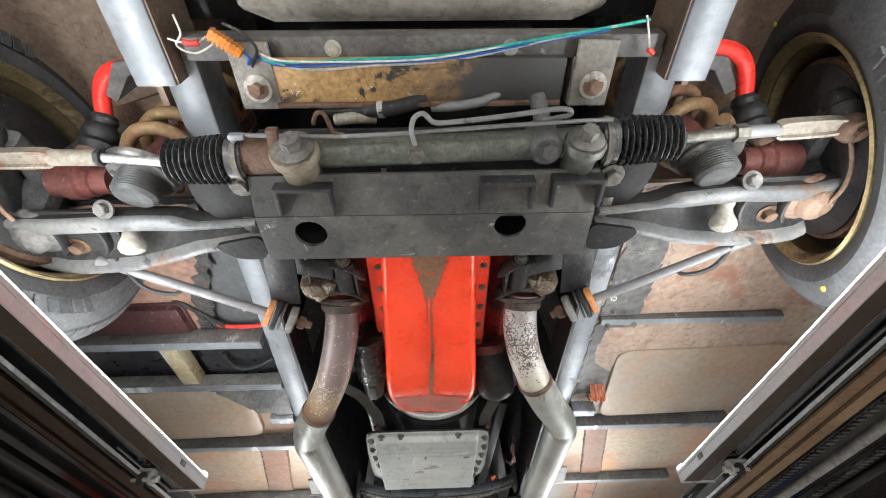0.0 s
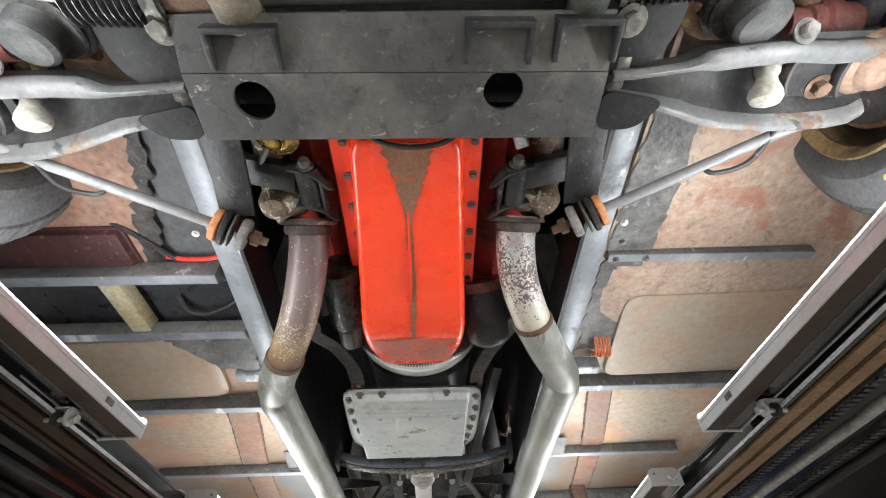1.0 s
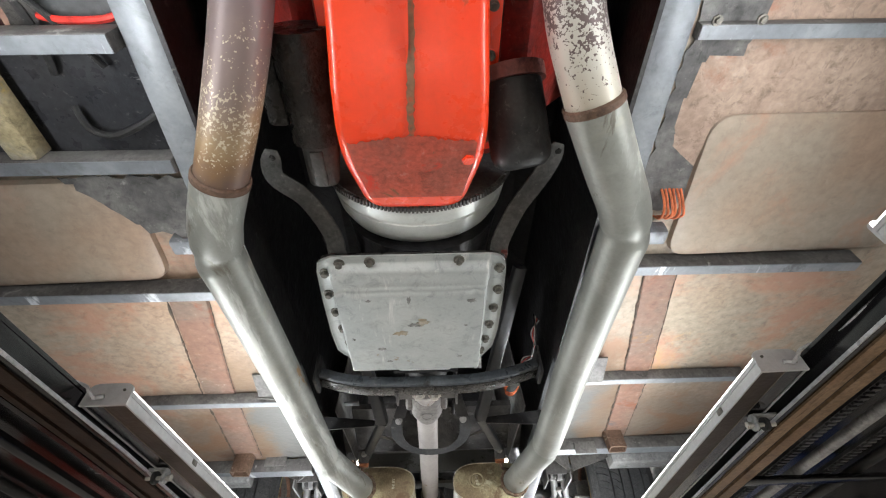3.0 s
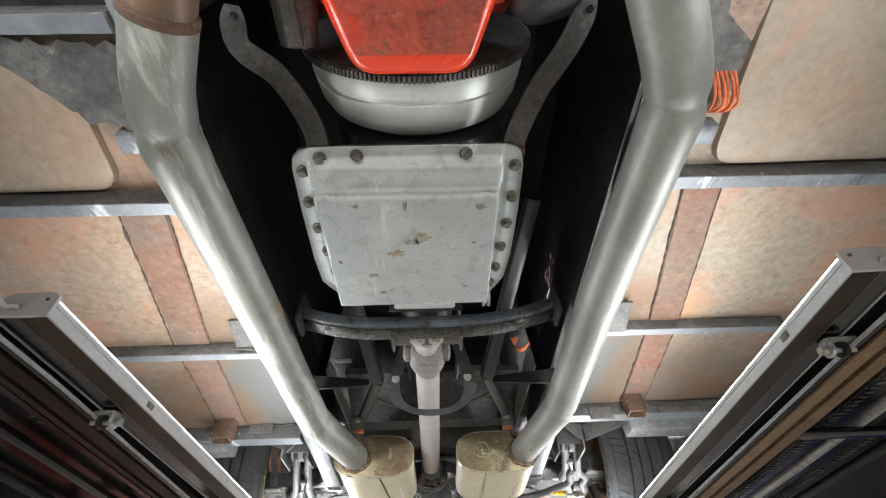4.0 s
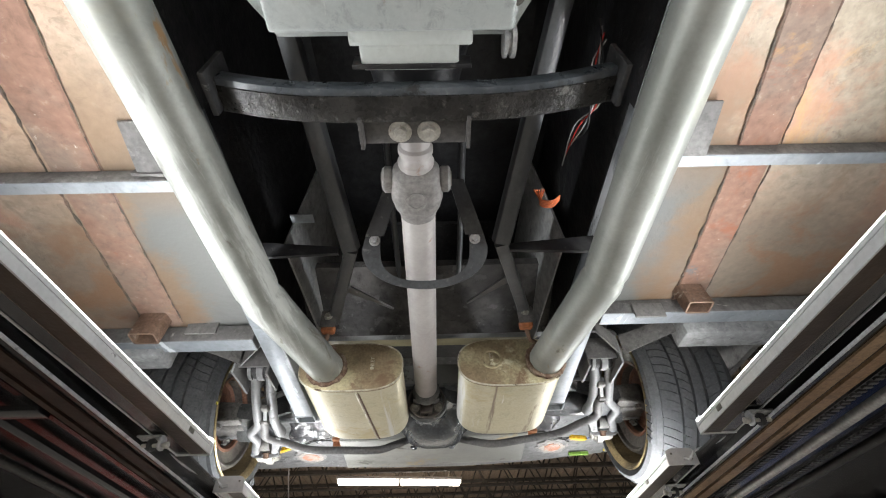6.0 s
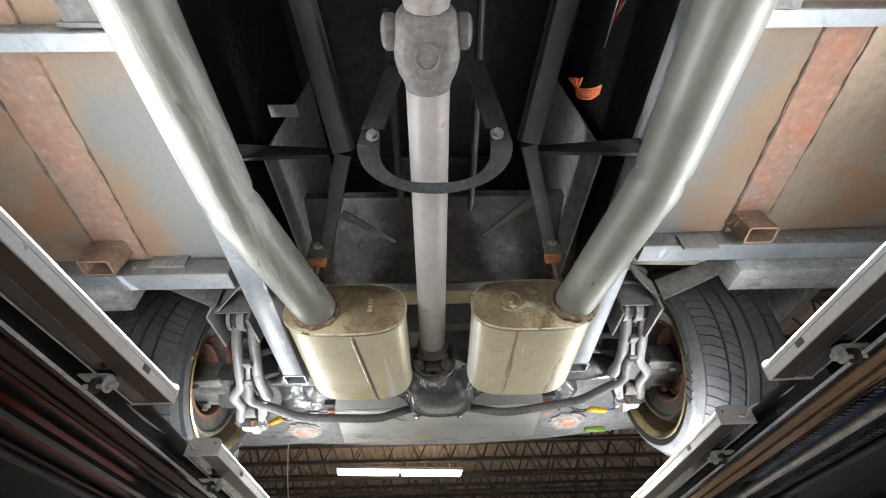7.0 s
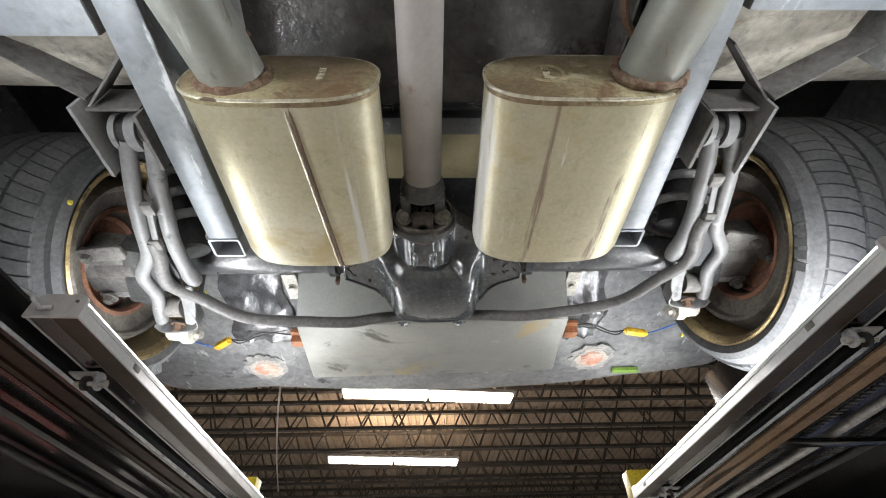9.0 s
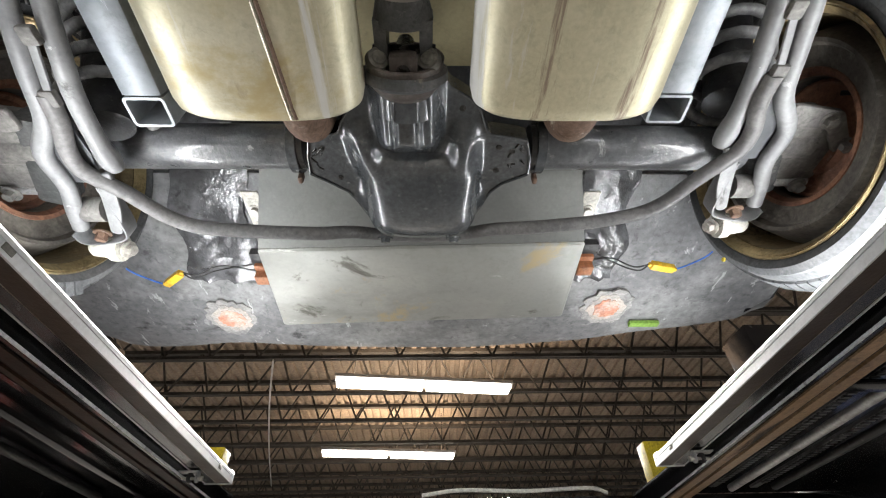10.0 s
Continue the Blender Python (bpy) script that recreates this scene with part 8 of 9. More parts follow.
rows = []
n = 110
for y in np.linspace(1.145, 1.470, 140):
    xl, xr = -float(np.interp(y, PAN_Y, PAN_L)), float(np.interp(y, PAN_Y, PAN_R))
    row = [(xl + (xr - xl) * k / n, y, 1.7825 - pan_drop(xl + (xr - xl) * k / n, y, xl, xr)) for k in range(n + 1)]
    rows.append(row + [(xr, y, 1.786), (xl, y, 1.786)])
part("gasket", prism(B(), [(-x * 1.008 - 0.0005, y) for x, y in zip(PAN_L, PAN_Y)] + [(x * 1.012, y) for x, y in list(zip(PAN_R, PAN_Y))[::-1]], 1.7863, 1.791), OILY_BLACK, gear, "dark pan gasket")
tp = part("pan", loft(B(), rows), TRANS_PAN, gear, "brushed grey pressed pan with a stepped front", 50)


def blot(x, y, z, rx, ry, seed, material, parent, label):
    """An irregular thin stain on a flat underside."""
    random.seed(seed)
    wob = [random.uniform(0.45, 1.25) for _ in range(22)]
    rim = [(x + rx * wob[k] * math.cos(k * math.pi / 11), y + ry * wob[k] * math.sin(k * math.pi / 11)) for k in range(22)]
    return part("stain", prism(B(), rim, z - 0.0004, z + 0.0006), material, parent, label)


for x, y, rx, ry, seed, mat in ((-0.054, 1.322, 0.016, 0.008, 3, TAN_STAIN), (-0.012, 1.290, 0.017, 0.010, 4, TAN_STAIN), (-0.028, 1.296, 0.012, 0.006, 5, GREY_STAIN), (-0.097, 1.373, 0.008, 0.005, 6, GREY_STAIN), (-0.108, 1.224, 0.007, 0.004, 7, GREY_STAIN),
                                (0.078, 1.228, 0.009, 0.006, 8, GREY_STAIN), (-0.035, 1.224, 0.004, 0.012, 9, GREY_STAIN), (0.070, 1.300, 0.004, 0.003, 10, GREY_STAIN), (-0.085, 1.418, 0.006, 0.003, 12, GREY_STAIN), (0.06, 1.405, 0.005, 0.003, 13, GREY_STAIN)):
    blot(x, y, 1.7482, rx, ry, seed, mat, tp, "brown stain" if mat is TAN_STAIN else "dark scuff")
for x, y in ((-0.150, 1.160), (-0.098, 1.157), (0.055, 1.157), (-0.178, 1.182), (0.126, 1.178), (-0.181, 1.238), (0.128, 1.235), (-0.177, 1.290), (0.124, 1.288), (-0.172, 1.342), (0.119, 1.340), (-0.166, 1.392), (0.114, 1.390), (-0.158, 1.435), (0.106, 1.430)):
    part("pan_bolt", bolt(B(), (x * 1.02 - 0.0005, y, 1.7815), (0, 0, -1), 0.0062, True, 0.009), DARK_BOLT, tp)
cv = Vector((CX - 0.003, 1.055, 1.967))
m = along(cv, (0, 1, 0))
bm = lathe(B(), [(0.10, -0.006), (0.171, -0.006), (0.171, 0.006), (0.10, 0.006)], m, 96, True)
for k in range(168):
    a = 2 * math.pi * k / 168
    box(bm, (0.170, -0.0018, -0.005), (0.1768, 0.0018, 0.005), 0, m @ Matrix.Rotation(a, 4, "Z"))
part("ring_gear", bm, DARK_ALLOY, gear, "toothed ring gear of the flexplate")
part("converter", lathe(B(), [(0.02, 0.007), (0.166, 0.007), (0.168, 0.016), (0.1670, 0.033), (0.1625, 0.035), (0.1625, 0.040), (0.1655, 0.042), (0.160, 0.070), (0.150, 0.090), (0.125, 0.106), (0.02, 0.110)], m, 72), CONVERTER, gear, "grey torque converter drum")
BELL_ARMS = {-1: [(-0.246, 0.985, 1.868), (-0.252, 1.035, 1.866), (-0.205, 1.072, 1.852), (-0.170, 1.136, 1.834), (-0.163, 1.175, 1.816)],
             1: [(0.219, 0.982, 1.868), (0.200, 1.040, 1.866), (0.162, 1.099, 1.852), (0.136, 1.160, 1.834), (0.132, 1.178, 1.816)]}
for s in (-1, 1):
    q = glide(BELL_ARMS[s], 5)
    n = len(q)
    ar = part("dust_cover_arm", sweep(B(), q, rect(0.034, 0.005, 0.001), True, [0.55, 0.85] + [1.0] * (n - 2)), DARK_ALLOY, gear, "grey bent support arm")
    p = Vector(BELL_ARMS[s][0]) + Vector((0, 0.012, -0.004))
    part("arm_hole", lathe(B(), [(0, 0), (0.005, 0), (0.0055, 0.001), (0, 0.0012)], along(p, (0, 0, -1)), 12), OILY_BLACK, ar)
    x = BELL_ARMS[s][-1][0]
    part("arm_tip", box(B(), (x + s * 0.008 - 0.006, 1.166, 1.806), (x + s * 0.008 + 0.006, 1.182, 1.816), 0.003), DULL_RED, ar, "red overspray")
bm = box(B(), (-0.085, 1.46, 1.770), (0.060, 1.478, 1.80), 0.003)
box(bm, (-0.075, 1.475, 1.775), (0.045, 1.51, 1.80), 0.006)
part("tail_flange", bm, CONVERTER, gear, "pale alloy rear lip of the case")
part("linkage", lathe(B(), [(0, 0), (0.018, 0), (0.018, 0.004), (0.013, 0.005), (0.013, 0.008), (0.018, 0.009), (0.018, 0.014), (0, 0.014)], along((0.098, 1.48, 1.785), (1, 0, 0)), 20), CLAMP, gear, "small shift linkage disc")

xm = thing("transmission_crossmember", (CX, 1.54, 1.745), "oily black curved crossmember under the gearbox tail", "crossmember")
pts = [(-0.258, 1.535, 1.788), (-0.20, 1.537, 1.772), (-0.13, 1.540, 1.764), (-0.01, 1.540, 1.762), (0.10, 1.540, 1.766), (0.18, 1.537, 1.778), (0.248, 1.533, 1.797)]
part("beam", sweep(B(), glide(pts, 5), rect(0.040, 0.023, 0.003)), BEAM_SHEEN, xm, "oily curved beam with its blue-grey sheen in the colour")
edge = [(x, y + 0.006, z - 0.0125) for x, y, z in pts]
part("oily_underside", sweep(B(), glide(edge, 5), rect(0.034, 0.004, 0.001)), OILY_BLACK, xm, "thick black oily underside")
for x, z in ((-0.262, 1.790), (0.252, 1.799)):
    part("end_plate", box(B(), (x - 0.004, 1.50, z - 0.035), (x + 0.004, 1.555, z + 0.035), 0.002), ARM_STEEL, xm)
bm = box(B(), (-0.085, 1.500, 1.772), (0.060, 1.506, 1.800), 0.001)
mp = part("mount_plate", bm, BLACK_STEEL, xm)
bm = B()
for x in (-0.055, 0.025):
    bolt(bm, (x, 1.500, 1.788), (0, -1, -0.3), 0.008, True)
part("bolt", bm, DARK_BOLT, mp)
bm = box(B(), (-0.080, 1.56, 1.758), (0.056, 1.60, 1.764), 0.001)
box(bm, (-0.084, 1.556, 1.742), (-0.079, 1.60, 1.764), 0.001)
box(bm, (0.055, 1.556, 1.742), (0.060, 1.60, 1.764), 0.001)
sd = part("saddle", bm, DARK_STEEL, xm)
bm = B()
for x in (-0.032, 0.006):
    bolt(bm, (x, 1.582, 1.758), (0, 0, -1), 0.010, True, 0.010)
part("bolt", bm, ZINC, sd)

# ---- driveshaft ----
shaft = thing("driveshaft", (CX, 2.05, 1.77), "bare pinkish steel driveshaft with universal joints", "driveshaft")
A, Z = Vector((CX - 0.006, 1.722, 1.798)), Vector((CX - 0.012, 2.412, 1.799))
d = (Z - A).normalized()
L = (Z - A).length
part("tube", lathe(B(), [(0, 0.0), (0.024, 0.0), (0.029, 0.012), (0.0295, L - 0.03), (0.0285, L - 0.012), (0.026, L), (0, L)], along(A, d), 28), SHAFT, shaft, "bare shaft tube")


def yoke_ring(y, hw, hz, power=0.7):
    out = []
    for k in range(28):
        a = 2 * math.pi * k / 28
        c, q = math.cos(a), math.sin(a)
        out.append((A.x + hw * abs(c) ** power * math.copysign(1, c), y, A.z + hz * abs(q) ** power * math.copysign(1, q)))
    return out


part("yoke", loft(B(), [yoke_ring(A.y + y, hw, hz, pw) for y, hw, hz, pw in ((-0.060, 0.030, 0.022, 0.9), (-0.052, 0.036, 0.028, 0.7), (-0.030, 0.040, 0.030, 0.6), (-0.006, 0.041, 0.031, 0.6), (0.012, 0.037, 0.031, 0.7), (0.026, 0.031, 0.030, 0.9), (0.036, 0.0296, 0.0296, 1.0))]), YOKE_GREY, shaft, "cast yoke of the front joint", 60)
for e in (-1, 1):
    ear = part("yoke_ear", lathe(B(), [(0, 0.0), (0.019, 0.0), (0.021, 0.003), (0.021, 0.012), (0.017, 0.016), (0, 0.016)], along(A + Vector((e * 0.037, -0.032, 0.002)), (e, 0, 0)), 24), YOKE_GREY, shaft, "round bearing ear")
    part("ear_cap", lathe(B(), [(0, 0.0), (0.012, 0.0), (0.012, 0.002), (0, 0.002)], along(A + Vector((e * 0.0528, -0.032, 0.002)), (e, 0, 0)), 20), DARK_BOLT, ear)
part("bearing_ring", lathe(B(), [(0.013, 0.0), (0.0165, 0.0), (0.0165, 0.002), (0.013, 0.002)], along(A + Vector((0, -0.014, -0.0312)), (0, 0, -1)), 26, True), YOKE_GREY, shaft, "round bearing cap seat")
part("bearing_cap", lathe(B(), [(0, 0.0), (0.0125, 0.0), (0.0125, 0.0008), (0, 0.0008)], along(A + Vector((0, -0.014, -0.0312)), (0, 0, -1)), 24), YOKE_GREY, shaft)
part("slip_yoke", lathe(B(), [(0, 0), (0.026, 0.0), (0.028, 0.010), (0.0235, 0.016), (0.0235, 0.022), (0.026, 0.026), (0.026, 0.034), (0.022, 0.038), (0.022, 0.085), (0, 0.085)], along(A - d * 0.058, -d), 26), SHAFT, shaft, "ringed slip yoke")
J = Z + d * 0.035
part("yoke_neck", lathe(B(), [(0, 0), (0.030, 0.0), (0.033, 0.008), (0.037, 0.024), (0.036, 0.030), (0, 0.030)], along(Z - d * 0.034, d), 28), DARK_CAST, shaft, "dark neck of the rear yoke")
for e in (-1, 1):
    bm = loft(B(), [[tuple(Z + d * u + Vector((e * (0.028 + o), 0, 0)) + Vector((0, 0, q * h))) for o, q in ((-k, -1), (k, -0.7), (k, 0.7), (-k, 1))] for u, h, k in ((-0.012, 0.028, 0.008), (0.012, 0.024, 0.008), (0.032, 0.021, 0.0075), (0.046, 0.012, 0.006))])
    ear = part("yoke_ear", bm, DARK_CAST, shaft, "dark forged yoke ear")
    cap = lathe(B(), [(0, -0.002), (0.008, -0.002), (0.0095, 0.0), (0.0135, 0.0), (0.0145, 0.003), (0.0145, 0.012), (0, 0.012)], along(J + Vector((e * 0.030, -0.006, -0.026)), (e * 0.35, 0.75, 0.6)), 24)
    part("bearing_cap", cap, DARK_BOLT, ear, "round bearing cap")
part("end_yoke", lathe(B(), [(0.020, 0.050), (0.036, 0.046), (0.046, 0.034), (0.0505, 0.016), (0.0515, 0.0), (0.0475, -0.001), (0.046, 0.014), (0.041, 0.030), (0.030, 0.040), (0.020, 0.043)], along(J + d * 0.004, d), 40, True), PINION_YOKE, shaft, "brown cup-shaped pinion yoke")
bm = box(B(), (J.x - 0.0175, J.y - 0.014, 1.756), (J.x + 0.0175, J.y + 0.034, 1.780), 0.005)
part("joint_strap", bm, PINION_YOKE, shaft, "pinkish forged strap")
part("strap_cap", lathe(B(), [(0, 0.0), (0.008, 0.0), (0.0085, 0.0012), (0, 0.0012)], along((J.x, J.y + 0.004, 1.7565), (0, 0, -1)), 22), OILY_BLACK, shaft, "dark hole in the strap")
bm = rod(B(), J - Vector((0.040, 0, 0)), J + Vector((0.040, 0, 0)), 0.012, 18)
rod(bm, J - Vector((0, 0, 0.030)), J + Vector((0, 0, 0.036)), 0.012, 18)
part("cross_joint", bm, OILY_BLACK, shaft)

hoop = thing("driveshaft_hoop", (CX, 1.865, 1.75), "satin black safety hoop bolted below the driveshaft", "safety hoop")
v = Vector((0, 0.50, -0.866))
bm = B()
outer, inner = [], []
for k in range(33):
    a = math.pi * k / 32
    c, s_ = math.cos(a), math.sin(a)
    outer.append((0.116 * c, 0.012 + 0.076 * s_ ** 0.9))
    inner.append((0.083 * abs(c) ** 0.78 * (1 if c >= 0 else -1), 0.012 + 0.061 * s_ ** 0.75))
top = Vector((CX + 0.002, 1.846, 1.818))
mm = Matrix.Translation(top) @ Matrix(((1, 0, 0, 0), (0, v.y, -0.866, 0), (0, v.z, -0.5, 0), (0, 0, 0, 1)))
from_out, from_in = [(0.110, -0.013)] + outer + [(-0.110, -0.013)], [(0.083, -0.013)] + inner + [(-0.083, -0.013)]
rows = [[bm.verts.new(mm @ Vector((x, y, z))) for x, y in pts] for pts, z in ((from_out, 0.0), (from_in, 0.0), (from_in, -0.006), (from_out, -0.006))]
for ra, rb in zip(rows, rows[1:] + rows[:1]):
    for k in range(len(ra) - 1):
        bm.faces.new((ra[k], ra[k + 1], rb[k + 1], rb[k]))
for e in (0, -1):
    bm.faces.new([r[e] for r in rows])
bmesh.ops.recalc_face_normals(bm, faces=bm.faces)
part("hoop_plate", bm, HOOP_BLACK, hoop)
for x in (-0.093, 0.093):
    p = mm @ Vector((x, -0.004, 0.0))
    part("hoop_bolt", bolt(B(), p, mm.to_3x3() @ Vector((0, 0, 1)), 0.0066, True, 0.009), CLAMP, hoop)
    part("hoop_bracket", loft(B(), [[(p.x - 0.017, p.y - 0.008, p.z + 0.004), (p.x + 0.017, p.y - 0.008, p.z + 0.004), (p.x + 0.017, p.y - 0.002, p.z + 0.010), (p.x - 0.017, p.y - 0.002, p.z + 0.010)], [(p.x * 0.62 - 0.014, p.y - 0.075, p.z + 0.085), (p.x * 0.62 + 0.014, p.y - 0.075, p.z + 0.085), (p.x * 0.62 + 0.014, p.y - 0.070, p.z + 0.090), (p.x * 0.62 - 0.014, p.y - 0.070, p.z + 0.090)]]), BLACK_STEEL, hoop, "black bracket rising into the tunnel")

# ---- rear axle ----
axle = thing("rear_axle", (CX, 2.62, 1.74), "satin black live rear axle with a cast differential", "rear axle")
OUT_Y = [2.482, 2.497, 2.514, 2.532, 2.552, 2.572, 2.582, 2.615, 2.648, 2.668, 2.686, 2.712, 2.740, 2.764, 2.782]
OUT_L = [0.036, 0.076, 0.086, 0.100, 0.114, 0.122, 0.168, 0.176, 0.178, 0.146, 0.120, 0.106, 0.092, 0.066, 0.046]
OUT_R = [0.040, 0.050, 0.078, 0.096, 0.102, 0.110, 0.172, 0.182, 0.184, 0.142, 0.124, 0.114, 0.098, 0.074, 0.050]
DX = -0.010


def hump(u, width, sharp=2.0):
    return math.exp(-abs(u / width) ** sharp)


def cast_drop(x, y):
    """How far the casting hangs below the plane of its stiffening wings."""
    x -= DX
    nose = 0.036 * hump(x + 0.012, 0.047, 7) * (1 if y < 2.565 else hump(y - 2.565, 0.030, 2.4))
    ribs = sum(0.0085 * hump(x + 0.012 - c, 0.0042, 2.5) for c in (-0.019, 0.016)) * hump(y - 2.535, 0.052, 8)
    belly = 0.050 * max(0.0, 1 - (abs(x - 0.006) / 0.094) ** 2.6) ** 0.5 * max(0.0, 1 - (abs(y - 2.694) / 0.092) ** 2.4) ** 0.5
    lobes = 0.0
    for side, x0, x1 in ((-1, -0.084, -0.052), (1, 0.072, 0.062)):
        t = min(1.0, max(0.0, (y - 2.575) / 0.10))
        c = x0 + (x1 - x0) * t
        lobes += 0.034 * hump(x - c, 0.020 + 0.010 * t, 2.2) * hump(y - 2.612, 0.046, 3.0)
    rear = 0.020 * max(0.0, 1 - (math.hypot((x - 0.004) / 0.112, (y - 2.70) / 0.085)) ** 3)
    k = 260.0
    return math.log(sum(math.exp(k * v) for v in (0.0, nose, belly, lobes, rear))) / k - math.log(5.0) / k * hump(nose + belly + lobes + rear, 0.004) + ribs


ys = np.linspace(2.483, 2.781, 84)
n = 72
rows, under, lip_l, lip_r = [], [], [], []
for y in ys:
    xl, xr = DX - float(np.interp(y, OUT_Y, OUT_L)), DX + float(np.interp(y, OUT_Y, OUT_R))
    row = [(xl + (xr - xl) * k / n, y, 1.815 - cast_drop(xl + (xr - xl) * k / n, y) + 0.05 * max(0.0, y - 2.752) ** 0.7) for k in range(n + 1)]
    rows.append(row + [(xr, y, 1.852), (xl, y, 1.852)])
    lip_l.append((xl + 0.002, y, row[0][2] - 0.001))
    lip_r.append((xr - 0.002, y, row[-1][2] - 0.001))
hs = part("housing", loft(B(), rows), DIFF_BLACK, axle, "satin black cast differential housing with stiffening wings", 50)
for edge in (lip_l, lip_r):
    part("wing_rim", sweep(B(), edge[6:60], circle(0.0022, 8)), DIFF_BLACK, axle, "raised rim of the wing")
for x, y in ((0.068, 2.530), (0.128, 2.596), (0.150, 2.604), (0.128, 2.640), (-0.150, 2.600), (-0.128, 2.655)):
    part("hole", lathe(B(), [(0, 0), (0.0045, 0), (0.005, 0.001), (0, 0.001)], along((DX + x, y, 1.8145 - cast_drop(DX + x, y)), (0, 0, -1)), 12), OILY_BLACK, hs)
for s in (-1, 1):
    part("cover_bolt", bolt(B(), (CX + s * 0.062, 2.774, 1.790), (0, 0.6, -1), 0.009, True, 0.007), DIFF_BLACK, axle)
    random.seed(31 + s)
    bm = B()
    for k in range(7):
        p = Vector((DX + s * random.uniform(0.146, 0.170), random.uniform(2.598, 2.640), 1.8145))
        rod(bm, p, p + Vector((random.uniform(-0.008, 0.008), random.uniform(-0.010, 0.010), 0)), 0.0016, 6)
    part("casting_flaw", bm, OILY_BLACK, hs, "rough flaw in the paint")
part("pinion_collar", lathe(B(), [(0, 0), (0.040, 0.0), (0.044, 0.006), (0.046, 0.05), (0, 0.05)], along((CX - 0.012, 2.480, 1.815), (0, 1, 0)), 32), DIFF_BLACK, axle, "round neck of the casting")
bm = lathe(B(), [(0, 0), (0.114, 0.0), (0.117, 0.004), (0.112, 0.02), (0.07, 0.045), (0, 0.052)], along((CX + 0.004, 2.735, 1.880), (0, 1, -0.35)), 48)
part("cover", bm, DIFF_BLACK, axle, "domed rear cover")
part("pinion_flange", lathe(B(), [(0, 0), (0.050, 0), (0.056, 0.004), (0.057, 0.014), (0.046, 0.022), (0, 0.022)], along((CX - 0.012, 2.462, 1.800), (0, 1, -0.1)), 36), DARK_CAST, axle, "round companion flange")
for s in (-1, 1):
    part("axle_tube", lathe(B(), [(0, 0), (0.037, 0.0), (0.037, 0.36), (0, 0.36)], along((CX + s * 0.185, 2.625, 1.858), (s, 0, 0.0)), 32), AXLE_TUBE, axle, "chipped black axle tube")
    part("tube_collar", lathe(B(), [(0.036, 0), (0.045, 0.0), (0.045, 0.014), (0.036, 0.014)], along((CX + s * 0.193, 2.622, 1.856), (s, 0, 0)), 28, True), DIFF_BLACK, axle)
    part("collar_drip", box(B(), (CX + s * 0.196 - 0.004, 2.655, 1.812), (CX + s * 0.196 + 0.004, 2.668, 1.832), 0.003), RUSTY, axle, "rusty drip on the collar")
    dz, dy = (0.0, 0.0) if s > 0 else (-0.026, 0.0)
    # brake at the outer end
    cal = part("caliper", prism(B(), rounded([(CX + s * x, y + dy) for x, y in ((0.578, 2.560), (0.650, 2.548), (0.672, 2.575), (0.684, 2.660), (0.640, 2.682), (0.600, 2.665), (0.578, 2.62))], 0.014, 3), 1.822 + dz, 1.885 + dz, I4, 0.006), CALIPER, axle, "dusty grey brake caliper")
    part("bracket", prism(B(), rounded([(CX + s * x, y + dy) for x, y in ((0.560, 2.520), (0.640, 2.530), (0.690, 2.590), (0.672, 2.606), (0.63, 2.560), (0.560, 2.556))], 0.008, 3), 1.812 + dz, 1.822 + dz, I4, 0.002), CALIPER, cal, "flat caliper bracket")
    part("piston", rod(B(), (CX + s * 0.572, 2.60 + dy, 1.845 + dz), (CX + s * 0.64, 2.60 + dy, 1.845 + dz), 0.030, 22), CALIPER, cal)
    part("slide_pin", rod(B(), (CX + s * 0.58, 2.672 + dy, 1.826 + dz), (CX + s * 0.672, 2.668 + dy, 1.826 + dz), 0.009, 14), CLAMP, cal)
    for x, y in ((0.624, 2.545), (0.676, 2.588), (0.650, 2.668)):
        part("bolt", bolt(B(), (CX + s * x, y + dy, 1.813 + dz), (0, 0, -1), 0.009, True, 0.012), CALIPER, cal)
    part("backing_plate", bar(B(), [(CX + s * 0.555, 2.55 + dy, 1.85 + dz), (CX + s * 0.575, 2.62 + dy, 1.84 + dz), (CX + s * 0.60, 2.69 + dy, 1.84 + dz)], 0.05, 0.05, 0.01), DARK_CAST, axle, "dark axle end bracket")
    part("hose", tube(B(), [(CX + s * 0.67, 2.53 + dy, 1.87 + dz), (CX + s * 0.69, 2.52 + dy, 1.85 + dz), (CX + s * 0.705, 2.54 + dy, 1.84 + dz), (CX + s * 0.70, 2.575 + dy, 1.85 + dz)], 0.004, 8), RUBBER, cal, "thin black brake hose")
    m = along((0.582 + 0.078, 2.609, 1.863) if s > 0 else (-0.604 - 0.078, 2.641, 1.863), (s, 0, 0))
    part("brake_disc", lathe(B(), [(0.0, 0.0), (0.055, 0.0), (0.061, 0.010), (0.086, 0.012), (0.092, 0.004), (0.097, 0.006), (0.097, 0.034), (0.0, 0.034)], m, 48), HUB_RUST, axle, "rust-brown brake disc")
    part("red_tab", box(B(), (CX + s * 0.560 - 0.004, 2.665 + dy, 1.806 + dz), (CX + s * 0.560 + 0.004, 2.685 + dy, 1.818 + dz), 0.002), DULL_RED, axle)

